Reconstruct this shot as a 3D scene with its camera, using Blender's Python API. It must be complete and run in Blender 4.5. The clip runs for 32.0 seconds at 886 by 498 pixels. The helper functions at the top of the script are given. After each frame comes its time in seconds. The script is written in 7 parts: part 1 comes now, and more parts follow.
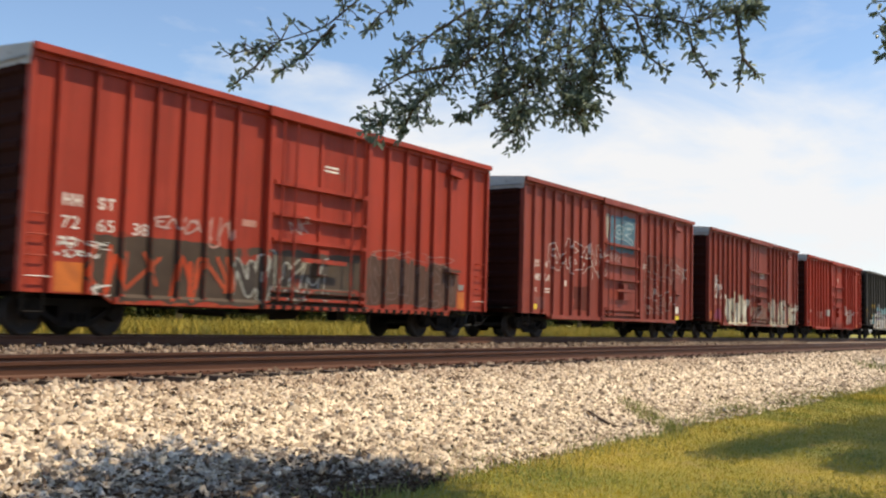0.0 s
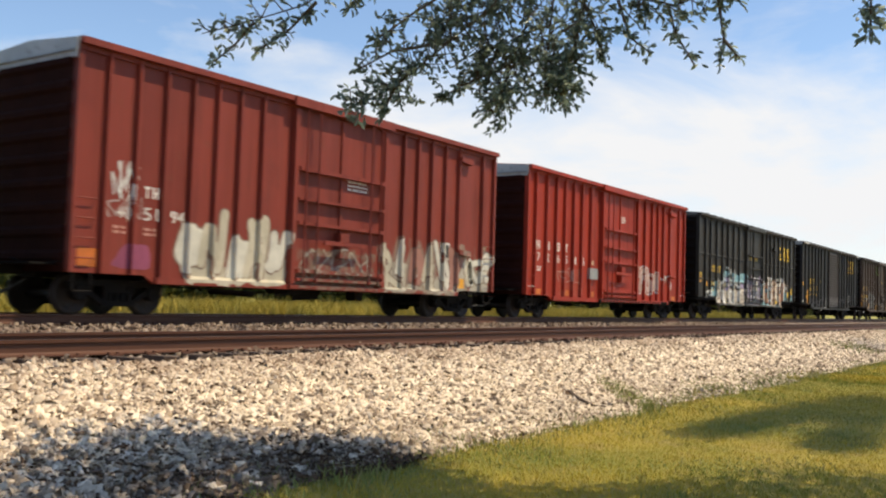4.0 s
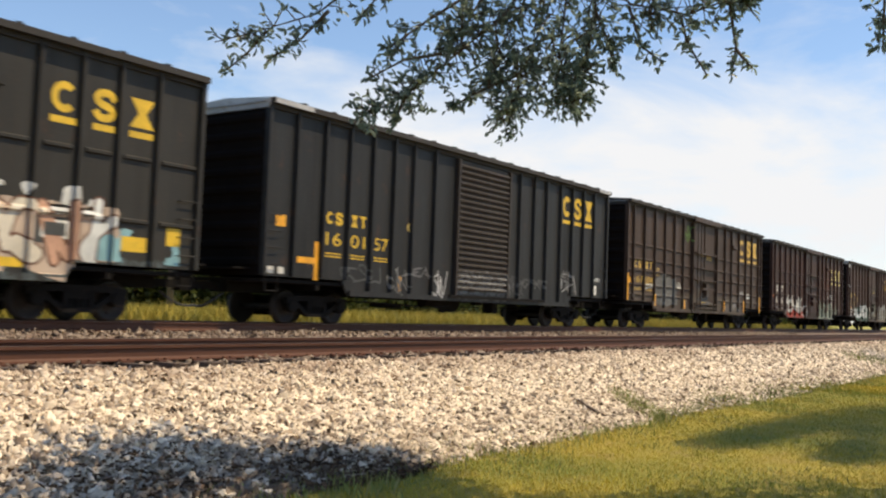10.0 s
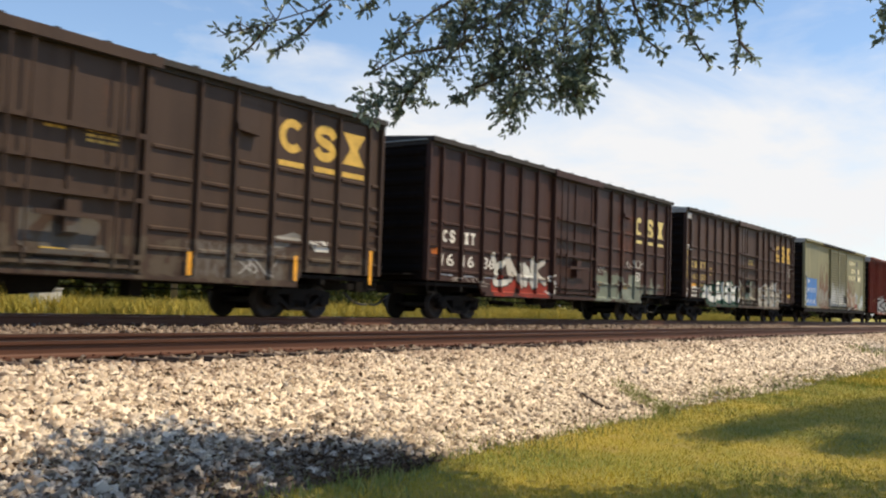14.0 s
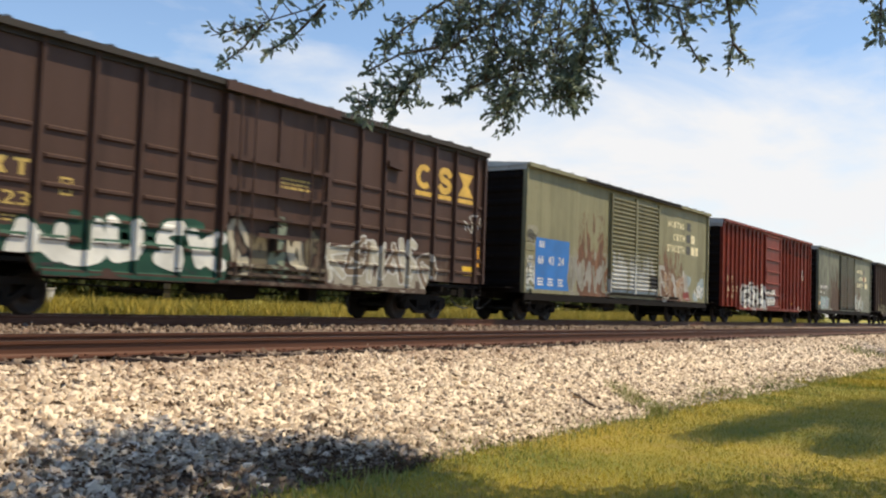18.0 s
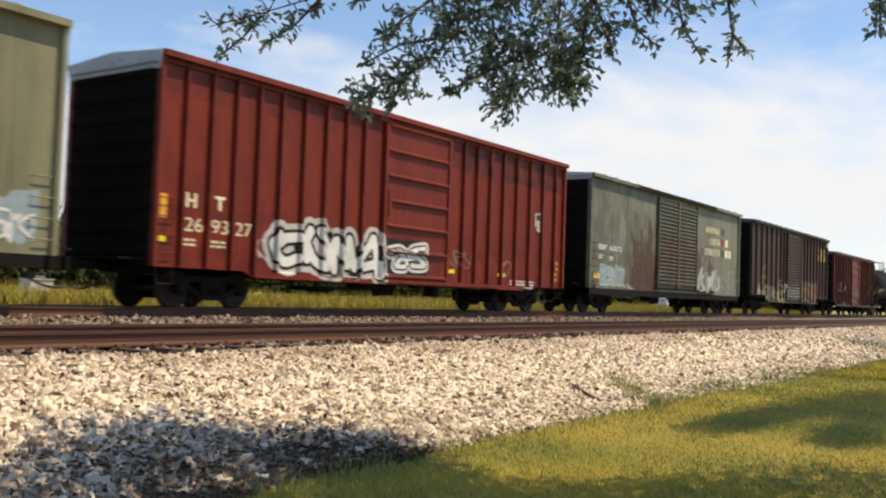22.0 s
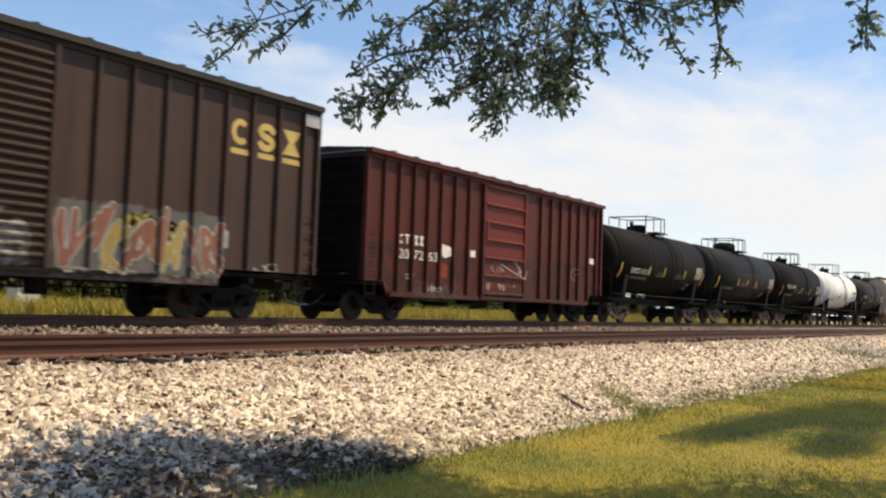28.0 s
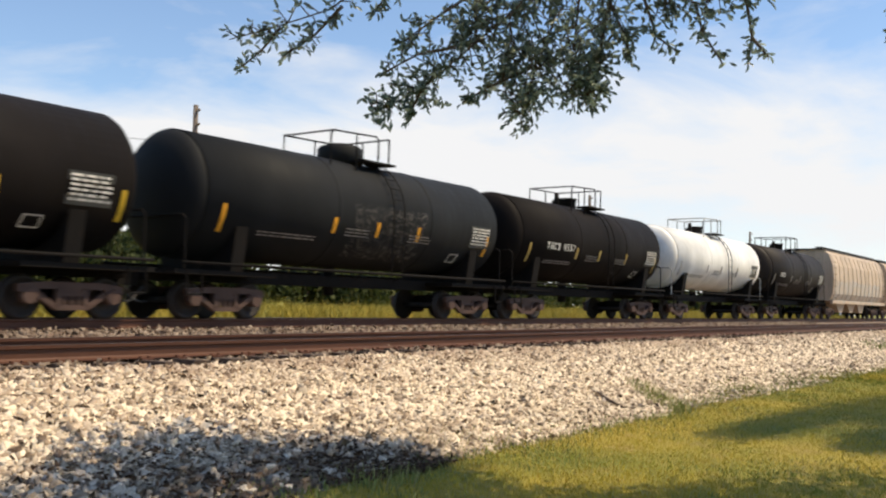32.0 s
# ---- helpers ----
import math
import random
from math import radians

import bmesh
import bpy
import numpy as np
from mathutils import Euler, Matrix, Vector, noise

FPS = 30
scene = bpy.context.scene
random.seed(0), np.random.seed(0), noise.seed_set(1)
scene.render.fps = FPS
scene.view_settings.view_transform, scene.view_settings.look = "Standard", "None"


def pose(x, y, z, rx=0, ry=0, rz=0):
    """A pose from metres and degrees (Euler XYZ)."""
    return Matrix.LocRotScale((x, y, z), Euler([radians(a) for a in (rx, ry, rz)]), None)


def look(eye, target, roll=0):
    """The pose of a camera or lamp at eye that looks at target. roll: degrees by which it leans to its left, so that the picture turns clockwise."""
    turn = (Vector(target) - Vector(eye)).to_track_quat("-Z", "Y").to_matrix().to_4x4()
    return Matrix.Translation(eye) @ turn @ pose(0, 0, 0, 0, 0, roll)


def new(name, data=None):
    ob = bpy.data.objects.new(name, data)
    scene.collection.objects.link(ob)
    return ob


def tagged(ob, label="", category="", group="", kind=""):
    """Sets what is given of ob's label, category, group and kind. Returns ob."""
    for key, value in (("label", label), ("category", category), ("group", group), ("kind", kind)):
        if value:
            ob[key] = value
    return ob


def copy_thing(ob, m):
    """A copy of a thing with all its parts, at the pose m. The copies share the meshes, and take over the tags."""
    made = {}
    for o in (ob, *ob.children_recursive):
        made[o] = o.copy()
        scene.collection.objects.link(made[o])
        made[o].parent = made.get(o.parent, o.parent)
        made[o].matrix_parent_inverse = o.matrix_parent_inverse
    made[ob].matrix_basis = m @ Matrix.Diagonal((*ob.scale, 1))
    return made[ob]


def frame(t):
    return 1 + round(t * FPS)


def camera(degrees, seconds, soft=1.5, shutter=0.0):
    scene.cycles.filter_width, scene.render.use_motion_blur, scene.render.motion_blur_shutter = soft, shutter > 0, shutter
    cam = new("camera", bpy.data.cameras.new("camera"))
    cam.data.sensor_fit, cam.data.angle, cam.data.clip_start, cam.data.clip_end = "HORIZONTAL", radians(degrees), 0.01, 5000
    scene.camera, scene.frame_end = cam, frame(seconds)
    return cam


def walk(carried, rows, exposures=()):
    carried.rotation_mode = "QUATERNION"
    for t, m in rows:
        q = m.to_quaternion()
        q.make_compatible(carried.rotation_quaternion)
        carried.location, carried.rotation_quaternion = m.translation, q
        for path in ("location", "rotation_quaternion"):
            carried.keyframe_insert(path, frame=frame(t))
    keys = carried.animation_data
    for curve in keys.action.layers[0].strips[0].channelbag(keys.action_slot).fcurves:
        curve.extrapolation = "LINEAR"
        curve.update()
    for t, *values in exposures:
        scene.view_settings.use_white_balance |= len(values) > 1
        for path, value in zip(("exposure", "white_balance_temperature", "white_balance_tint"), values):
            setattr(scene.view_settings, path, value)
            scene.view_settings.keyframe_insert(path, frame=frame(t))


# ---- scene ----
# The world: x runs along the tracks, y across them, z up from the rail tops of the train's track.
EYE = 0.50
cam = camera(50.0, 32.0, soft=2.2, shutter=0.4)


def view(yaw, pitch, lean):
    """Yaw from the y axis towards x, pitch up, lean to the left."""
    return pose(0, 0, EYE, 90 + pitch, 0, -yaw) @ pose(0, 0, 0, 0, 0, lean)


walk(cam, [(t, view(a, b, c)) for t, a, b, c in (
    (0, 54.59, 4.31, 1.60),
    (0.5, 55.23, 4.80, 1.81),
    (1, 56.10, 4.87, 2.02),
    (1.5, 56.30, 4.63, 1.92),
    (2, 56.33, 4.79, 2.05),
    (2.5, 56.72, 5.11, 2.30),
    (3, 56.93, 4.22, 2.36),
    (3.5, 55.98, 3.01, 1.80),
    (5.5, 55.12, 4.22, 1.80),
    (6, 55.85, 4.64, 1.95),
    (6.5, 56.12, 5.13, 2.04),
    (7, 56.46, 4.59, 2.20),
    (7.5, 56.37, 4.63, 1.99),
    (8, 56.22, 4.51, 2.13),
    (8.5, 56.04, 4.73, 2.17),
    (9, 55.92, 4.45, 2.27),
    (9.5, 55.63, 3.98, 2.37),
    (10, 55.12, 3.62, 2.07),
    (10.5, 55.11, 3.73, 2.33),
    (11, 55.54, 4.38, 2.67),
    (11.5, 55.93, 4.45, 2.27),
    (12, 55.16, 2.63, 2.18),
    (12.5, 55.24, 2.75, 1.84),
    (13, 54.99, 2.51, 1.78),
    (13.5, 54.91, 2.92, 1.78),
    (14, 54.92, 3.23, 1.90),
    (14.5, 54.69, 2.56, 1.79),
    (16.5, 54.79, 3.58, 2.19),
    (17, 54.78, 3.89, 1.98),
    (17.5, 55.67, 3.61, 2.18),
    (18, 55.31, 3.27, 2.01),
    (18.5, 54.97, 2.96, 1.99),
    (19, 55.53, 3.30, 2.23),
    (19.5, 55.28, 3.60, 2.24),
    (20, 55.31, 3.77, 2.43),
    (20.5, 55.43, 3.61, 2.40),
    (21, 55.24, 3.30, 2.23),
    (21.5, 55.36, 2.98, 2.03),
    (22, 55.39, 2.75, 2.04),
    (22.5, 55.12, 2.47, 1.87),
    (23, 55.84, 3.00, 2.30),
    (23.5, 55.75, 3.60, 1.96),
    (24, 55.92, 4.15, 2.26),
    (24.5, 56.11, 4.21, 2.27),
    (25, 55.92, 3.94, 2.08),
    (25.5, 55.62, 3.28, 1.88),
    (27.5, 56.17, 3.52, 2.13),
    (28, 56.03, 3.37, 2.03),
    (28.5, 55.60, 3.36, 1.93),
    (29, 55.34, 3.78, 2.50),
    (29.5, 54.32, 2.91, 1.90),
    (30, 54.13, 2.54, 1.99),
    (30.5, 54.75, 3.44, 2.04),
    (31, 54.93, 3.76, 2.05),
    (31.5, 54.73, 3.49, 1.91),
    (32, 54.12, 3.22, 1.36),
)])

# ---- world and sun ----
SUN = Vector((0.275, -0.42, 0.865)).normalized()
world = bpy.data.worlds.new("sky")
scene.world = world
world.use_nodes = True
wt = world.node_tree
bg = wt.nodes["Background"]
sky = wt.nodes.new("ShaderNodeTexSky")
sky.sky_type, sky.sun_disc = "NISHITA", False
sky.sun_elevation = math.asin(SUN.z)
sky.sun_rotation = math.atan2(SUN.x, SUN.y)
sky.air_density, sky.dust_density, sky.ozone_density = 1.0, 0.25, 2.5


def wnode(kind, **kw):
    nd = wt.nodes.new("ShaderNode" + kind)
    for k, v in kw.items():
        nd.inputs[k].default_value = v
    return nd


# thin streaky cloud, thicker towards the horizon where the tracks run
wco = wt.nodes.new("ShaderNodeTexCoord")
wmap = wnode("Mapping")
wmap.inputs["Scale"].default_value = (1.6, 2.6, 7.0)
wmap.inputs["Rotation"].default_value = (0.12, 0.2, 0.0)
wn1 = wnode("TexNoise", Scale=1.7, Detail=9.0, Roughness=0.58, Distortion=0.35)
wt.links.new(wco.outputs["Generated"], wmap.inputs[0])
wt.links.new(wmap.outputs[0], wn1.inputs["Vector"])
wsep = wnode("SeparateXYZ")
wt.links.new(wco.outputs["Generated"], wsep.inputs[0])


def wmath(op, a, b=None):
    nd = wt.nodes.new("ShaderNodeMath")
    nd.operation = op
    for i, v in enumerate((a, b)):
        if v is None:
            continue
        if isinstance(v, (int, float)):
            nd.inputs[i].default_value = v
        else:
            wt.links.new(v, nd.inputs[i])
    return nd.outputs[0]


high_up = wmath("MULTIPLY", wmath("MAXIMUM", wmath("SUBTRACT", wsep.outputs[2], 0.17), 0.0), -3.4)
near_horizon = wmath("MULTIPLY", wmath("MAXIMUM", wmath("SUBTRACT", 0.10, wsep.outputs[2]), 0.0), -1.6)
low = wmath("ADD", wmath("ADD", high_up, near_horizon), -0.14)
east = wmath("SUBTRACT", wmath("ADD", wmath("MULTIPLY", wsep.outputs[0], 0.66), wmath("MULTIPLY", wsep.outputs[1], 0.36)), 0.36)
amount = wmath("ADD", wmath("ADD", wmath("ADD", wmath("MULTIPLY", wn1.outputs[0], 0.95), -0.03), low), east)
ramp = wt.nodes.new("ShaderNodeValToRGB")
ramp.color_ramp.elements[0].position, ramp.color_ramp.elements[0].color = 0.30, (0, 0, 0, 1)
ramp.color_ramp.elements[1].position, ramp.color_ramp.elements[1].color = 0.65, (1, 1, 1, 1)
wt.links.new(amount, ramp.inputs[0])
wmix = wt.nodes.new("ShaderNodeMix")
wmix.data_type = "RGBA"
wmix.inputs["B"].default_value = (6.75, 6.75, 6.8, 1)
wt.links.new(ramp.outputs[0], wmix.inputs["Factor"])
wsat = wnode("HueSaturation", Saturation=0.98, Value=1.25)
wt.links.new(sky.outputs[0], wsat.inputs["Color"])
wt.links.new(wsat.outputs[0], wmix.inputs["A"])
wt.links.new(wmix.outputs["Result"], bg.inputs[0])
bg.inputs[1].default_value = 0.130

sun = new("sun", bpy.data.lights.new("sun", "SUN"))
sun.data.energy, sun.data.angle, sun.data.color = 5.0, radians(0.55), (1.0, 0.835, 0.575)
sun.matrix_world = look(SUN * 60, (0, 0, 0))
scene.view_settings.exposure = 0.06

# ---- materials ----


class Mat:
    """A node material with short ways to add and join nodes."""

    def __init__(self, name, rough=0.6, metal=0.0):
        self.m = bpy.data.materials.new(name)
        self.m.use_nodes = True
        self.t = self.m.node_tree
        self.b = self.t.nodes["Principled BSDF"]
        self.b.inputs["Roughness"].default_value = rough
        self.b.inputs["Metallic"].default_value = metal
        co = self.t.nodes.new("ShaderNodeTexCoord")
        self.co = co.outputs["Object"]

    def put(self, sock, v):
        if v is None:
            return
        if isinstance(v, (int, float)):
            sock.default_value = v
        elif isinstance(v, tuple):
            sock.default_value = (*v, 1) if len(v) == 3 and sock.type == "RGBA" else v
        else:
            self.t.links.new(v, sock)

    def math(self, op, a, b=None, c=None):
        nd = self.t.nodes.new("ShaderNodeMath")
        nd.operation = op
        for i, v in enumerate((a, b, c)):
            self.put(nd.inputs[i], v)
        return nd.outputs[0]

    def mapped(self, scale, shift=(0, 0, 0)):
        nd = self.t.nodes.new("ShaderNodeMapping")
        self.put(nd.inputs[0], self.co)
        nd.inputs["Scale"].default_value, nd.inputs["Location"].default_value = scale, shift
        return nd.outputs[0]

    def noise(self, scale=1.0, vec=None, detail=4.0, rough=0.55, warp=0.0):
        nd = self.t.nodes.new("ShaderNodeTexNoise")
        self.put(nd.inputs["Vector"], vec or self.co)
        for k, v in (("Scale", scale), ("Detail", detail), ("Roughness", rough), ("Distortion", warp)):
            nd.inputs[k].default_value = v
        return nd.outputs[0]

    def step(self, v, lo, hi):
        nd = self.t.nodes.new("ShaderNodeMapRange")
        nd.interpolation_type = "SMOOTHSTEP"
        self.put(nd.inputs[0], v)
        nd.inputs[1].default_value, nd.inputs[2].default_value = lo, hi
        return nd.outputs[0]

    def mix(self, f, a, b):
        nd = self.t.nodes.new("ShaderNodeMix")
        nd.data_type = "RGBA"
        self.put(nd.inputs["Factor"], f)
        self.put(nd.inputs["A"], a)
        self.put(nd.inputs["B"], b)
        return nd.outputs["Result"]

    def rand(self):
        return self.t.nodes.new("ShaderNodeObjectInfo").outputs["Random"]

    def island(self):
        return self.t.nodes.new("ShaderNodeNewGeometry").outputs["Random Per Island"]

    def done(self, colour, bump=None, strength=0.3, dist=0.02, rough=None):
        self.put(self.b.inputs["Base Color"], colour)
        if rough is not None:
            self.put(self.b.inputs["Roughness"], rough)
        if bump is not None:
            nd = self.t.nodes.new("ShaderNodeBump")
            nd.inputs["Strength"].default_value, nd.inputs["Distance"].default_value = strength, dist
            self.put(nd.inputs["Height"], bump)
            self.t.links.new(nd.outputs[0], self.b.inputs["Normal"])
        return self.m


def shade(c, k):
    return tuple(v * k for v in c)


def worn(name, colour, rough=0.6, metal=0.0, rust=0.15, scale=1.0):
    """Painted or bare metal with blotches, streaks that run down, and rust."""
    m = Mat(name, rough, metal)
    c = m.mix(m.step(m.noise(0.9 * scale), 0.3, 0.7), shade(colour, 0.82), shade(colour, 1.15))
    c = m.mix(m.math("MULTIPLY", m.step(m.noise(7 * scale, detail=6), 0.55, 0.75), rust * 2), c, (0.13, 0.06, 0.035))
    return m.done(c, m.noise(30 * scale), 0.15, 0.01)


def layer(m, c, spec):
    """Wear and changed tone over a part of the side: spec is x0, x1, z0, z1, style, colours, size, seed."""
    x0, x1, z0, z1, style, cols, size, seed = spec
    sep = m.t.nodes.new("ShaderNodeSeparateXYZ")
    m.put(sep.inputs[0], m.co)
    near = m.math("LESS_THAN", sep.outputs[1], 0.0)
    wob = m.noise(1.6 / size, m.mapped((1, 0.02, 1), (seed, 0, seed * 2.0)), 3)
    shift = m.math("MULTIPLY", m.math("SUBTRACT", wob, 0.5), 0.9 * size)
    xx, zz = m.math("ADD", sep.outputs[0], shift), m.math("ADD", sep.outputs[2], shift)
    mask = m.math("MULTIPLY", m.math("MULTIPLY", m.step(xx, x0, x0 + 0.05), m.step(xx, x1, x1 - 0.05)),
                  m.math("MULTIPLY", m.step(zz, z0, z0 + 0.04), m.step(zz, z1, z1 - 0.04)))
    mask = m.math("MULTIPLY", mask, near)
    flat = m.mapped((1 / size, 0.0, 0.62 / size), (seed * 3.0, 0, seed))
    if style == "scrawl":
        n = m.noise(1.7, flat, 1.5, 0.5, 0.6)
        line = m.step(m.math("ABSOLUTE", m.math("SUBTRACT", n, 0.5)), 0.016, 0.008)
        n2 = m.noise(2.3, m.mapped((1 / size, 0, 0.6 / size), (seed * 5.0, 0, 2)), 1.5, 0.5, 0.4)
        line2 = m.step(m.math("ABSOLUTE", m.math("SUBTRACT", n2, 0.48)), 0.014, 0.007)
        return m.mix(m.math("MULTIPLY", mask, m.math("MAXIMUM", line, line2)), c, cols[0])
    if style == "drip":
        n = m.noise(1.0, m.mapped((2.6 / size, 0.0, 0.30 / size), (seed * 3.0, 0, seed)), 5, 0.6)
        high = m.math("DIVIDE", m.math("SUBTRACT", sep.outputs[2], z0), z1 - z0)
        n = m.math("SUBTRACT", n, m.math("MULTIPLY", high, 0.17))
        tone = m.mix(m.step(m.noise(1.0, flat, 3), 0.4, 0.6), cols[0], cols[1 % len(cols)])
        return m.mix(m.math("MULTIPLY", mask, m.step(n, 0.35, 0.43)), c, tone)
    if style == "rust":
        n = m.noise(1.0, m.mapped((1.9 / size, 0.0, 0.8 / size), (seed * 3.0, 0, seed)), 8, 0.68, 0.3)
        high = m.math("DIVIDE", m.math("SUBTRACT", sep.outputs[2], z0), z1 - z0)
        n = m.math("SUBTRACT", n, m.math("MULTIPLY", high, 0.16))
        run = m.noise(1.0, m.mapped((7.0 / size, 0.0, 0.35 / size), (seed, 0, seed * 2.0)), 5, 0.6)
        n = m.math("ADD", n, m.math("MULTIPLY", m.math("SUBTRACT", run, 0.5), 0.22))
        tone = m.mix(m.step(m.noise(5.0 / size, flat, 6, 0.7), 0.40, 0.60), cols[0], cols[1])
        tone = m.mix(m.step(run, 0.52, 0.66), tone, cols[2])
        return m.mix(m.math("MULTIPLY", m.math("MULTIPLY", mask, m.step(n, 0.35, 0.42)), 0.92), c, tone)
    if style == "flat":
        return m.mix(mask, c, cols[0])
    n = m.step(m.noise(2.2, flat, 6, 0.65), 0.42, 0.58)
    return m.mix(m.math("MULTIPLY", m.math("MULTIPLY", mask, n), 0.8), c, cols[0])


def car_paint(name, colour, seed, layers=(), rust=0.25, rough=0.5, dirt=(0.10, 0.065, 0.045)):
    """Old freight car paint: faded, streaked, dusty low down, with what was sprayed on it."""
    m = Mat(name, rough)
    c = m.mix(m.step(m.noise(0.55, m.mapped((1, 1, 1), (seed, 0, 0)), 5), 0.3, 0.72), shade(colour, 0.86), shade(colour, 1.14))
    streak = m.noise(1.0, m.mapped((5.0, 5.0, 0.22), (seed * 2.0, 0, seed)), 5, 0.6)
    c = m.mix(m.math("MULTIPLY", m.step(streak, 0.50, 0.72), 0.6), c, shade(colour, 0.55))
    bay = m.noise(1.0, m.mapped((1.25, 1.25, 0.04), (seed * 4.0, 0, 1)), 1.0)
    c = m.mix(m.math("MULTIPLY", m.step(bay, 0.44, 0.56), 0.55), c, tuple(v * 1.22 + 0.002 for v in colour))
    pale = m.noise(1.0, m.mapped((2.2, 2.2, 0.45), (seed * 5.0, 0, 3)), 6, 0.65)
    c = m.mix(m.math("MULTIPLY", m.step(pale, 0.56, 0.74), 0.35), c, tuple(v * 1.25 + 0.012 for v in colour))
    spots = m.noise(3.0, m.mapped((1, 1, 0.6), (0, 0, seed)), 8, 0.65)
    c = m.mix(m.math("MULTIPLY", m.step(spots, 0.60, 0.70), rust), c, (0.15, 0.06, 0.03))
    m.b.inputs["Specular IOR Level"].default_value = 0.22
    for spec in layers:
        c = layer(m, c, spec)
    c = m.mix(m.math("MULTIPLY", m.step(m.noise(14.0, None, 6), 0.5, 0.8), 0.25), c, dirt)
    fine = m.noise(1.0, m.mapped((17.0, 17.0, 0.9), (seed, 0, 5)), 6, 0.7)
    c = m.mix(m.math("MULTIPLY", m.step(fine, 0.52, 0.72), 0.40), c, shade(dirt, 0.55))
    dents = m.math("ADD", m.noise(0.9, None, 2), m.math("MULTIPLY", m.noise(26.0), 0.05))
    return m.done(c, dents, 0.25, 0.03, m.math("MULTIPLY_ADD", streak, 0.3, rough - 0.12))


M_UNDER = worn("black_underframe", (0.010, 0.0085, 0.0075), 0.85, 0.0, 0.04)
M_UNDER.node_tree.nodes["Principled BSDF"].inputs["Specular IOR Level"].default_value = 0.15
M_WHEEL = worn("wheel_steel", (0.022, 0.016, 0.013), 0.7, 0.2, 0.1)
M_FRAME = worn("rusty_casting", (0.075, 0.042, 0.031), 0.8)
M_ROOFGREY = worn("galvanised_roof", (0.42, 0.40, 0.38), 0.5, 0.2, 0.3)
M_ROOFDARK = worn("dark_roof", (0.026, 0.022, 0.020), 0.8, 0.0, 0.15)
M_WHITE = worn("white_lettering", (0.72, 0.69, 0.62), 0.6, 0, 0.15, 4)
M_CREAM = worn("cream_lettering", (0.74, 0.66, 0.42), 0.6, 0, 0.15, 4)
M_YELLOW = worn("yellow_lettering", (0.68, 0.43, 0.025), 0.55, 0, 0.10, 3)
M_STRIPE = worn("red_stripe_paint", (0.20, 0.025, 0.015), 0.6, 0, 0.1, 3)
M_FADED = worn("faded_pink_label", (0.46, 0.22, 0.17), 0.6, 0, 0.15, 3)
M_PALEYEL = worn("faded_yellow_lettering", (0.50, 0.36, 0.10), 0.6, 0, 0.2, 3)
M_ORANGE = worn("orange_reflector", (0.78, 0.36, 0.02), 0.45, 0, 0.1, 3)
M_BURNT = worn("burnt_orange_plate", (0.50, 0.13, 0.015), 0.5, 0, 0.15, 3)
M_LEMON = worn("bright_yellow_plate", (0.80, 0.62, 0.02), 0.5, 0, 0.05, 3)
M_BLUE = worn("blue_patch", (0.012, 0.13, 0.42), 0.5, 0, 0.08)
M_DARKPATCH = worn("dark_patch", (0.05, 0.05, 0.045), 0.6)
M_STEEL = worn("dull_steel", (0.30, 0.29, 0.28), 0.45, 0.4)
M_BUTTER = worn("butter_yellow_sign", (0.64, 0.53, 0.20), 0.6, 0, 0.15, 3)
M_MIDYEL = worn("weathered_yellow_lettering", (0.60, 0.38, 0.07), 0.6, 0, 0.15, 3)
M_HOSE = worn("rubber_hose", (0.03, 0.03, 0.03), 0.6)

RED, BRICK, MAROON = (0.32, 0.040, 0.021), (0.24, 0.050, 0.034), (0.20, 0.036, 0.023)
COAL, BROWN, PLUM, OLIVE = (0.031, 0.0285, 0.0245), (0.055, 0.034, 0.024), (0.046, 0.021, 0.016), (0.20, 0.192, 0.115)

# ---- mesh helpers ----


def part(name, bm, material, parent, label=""):
    me = bpy.data.meshes.new(name)
    bm.to_mesh(me)
    bm.free()
    me.materials.append(material)
    ob = new(name, me)
    ob.parent = parent
    if label:
        ob["label"] = label
    return ob


def box(bm, x0, x1, y0, y1, z0, z1):
    v = [bm.verts.new((x, y, z)) for x in (x0, x1) for y in (y0, y1) for z in (z0, z1)]
    for f in ((0, 1, 3, 2), (4, 6, 7, 5), (0, 4, 5, 1), (2, 3, 7, 6), (0, 2, 6, 4), (1, 5, 7, 3)):
        bm.faces.new([v[i] for i in f])
    return bm


def cyl(bm, p, q, r, seg=8, r2=None, caps=True):
    p, q = Vector(p), Vector(q)
    turn = (q - p).to_track_quat("Z", "Y").to_matrix()
    rings = []
    for c, rr in ((p, r), (q, r if r2 is None else r2)):
        rings.append([bm.verts.new(c + turn @ Vector((rr * math.cos(a), rr * math.sin(a), 0)))
                      for a in (2 * math.pi * i / seg for i in range(seg))])
    for i in range(seg):
        f = bm.faces.new((rings[0][i], rings[0][(i + 1) % seg], rings[1][(i + 1) % seg], rings[1][i]))
        f.smooth = seg > 7
    if caps:
        bm.faces.new(rings[0][::-1]), bm.faces.new(rings[1])
    return bm


def tube(bm, pts, r, seg=6):
    for a, b in zip(pts, pts[1:]):
        cyl(bm, a, b, r, seg)
    return bm


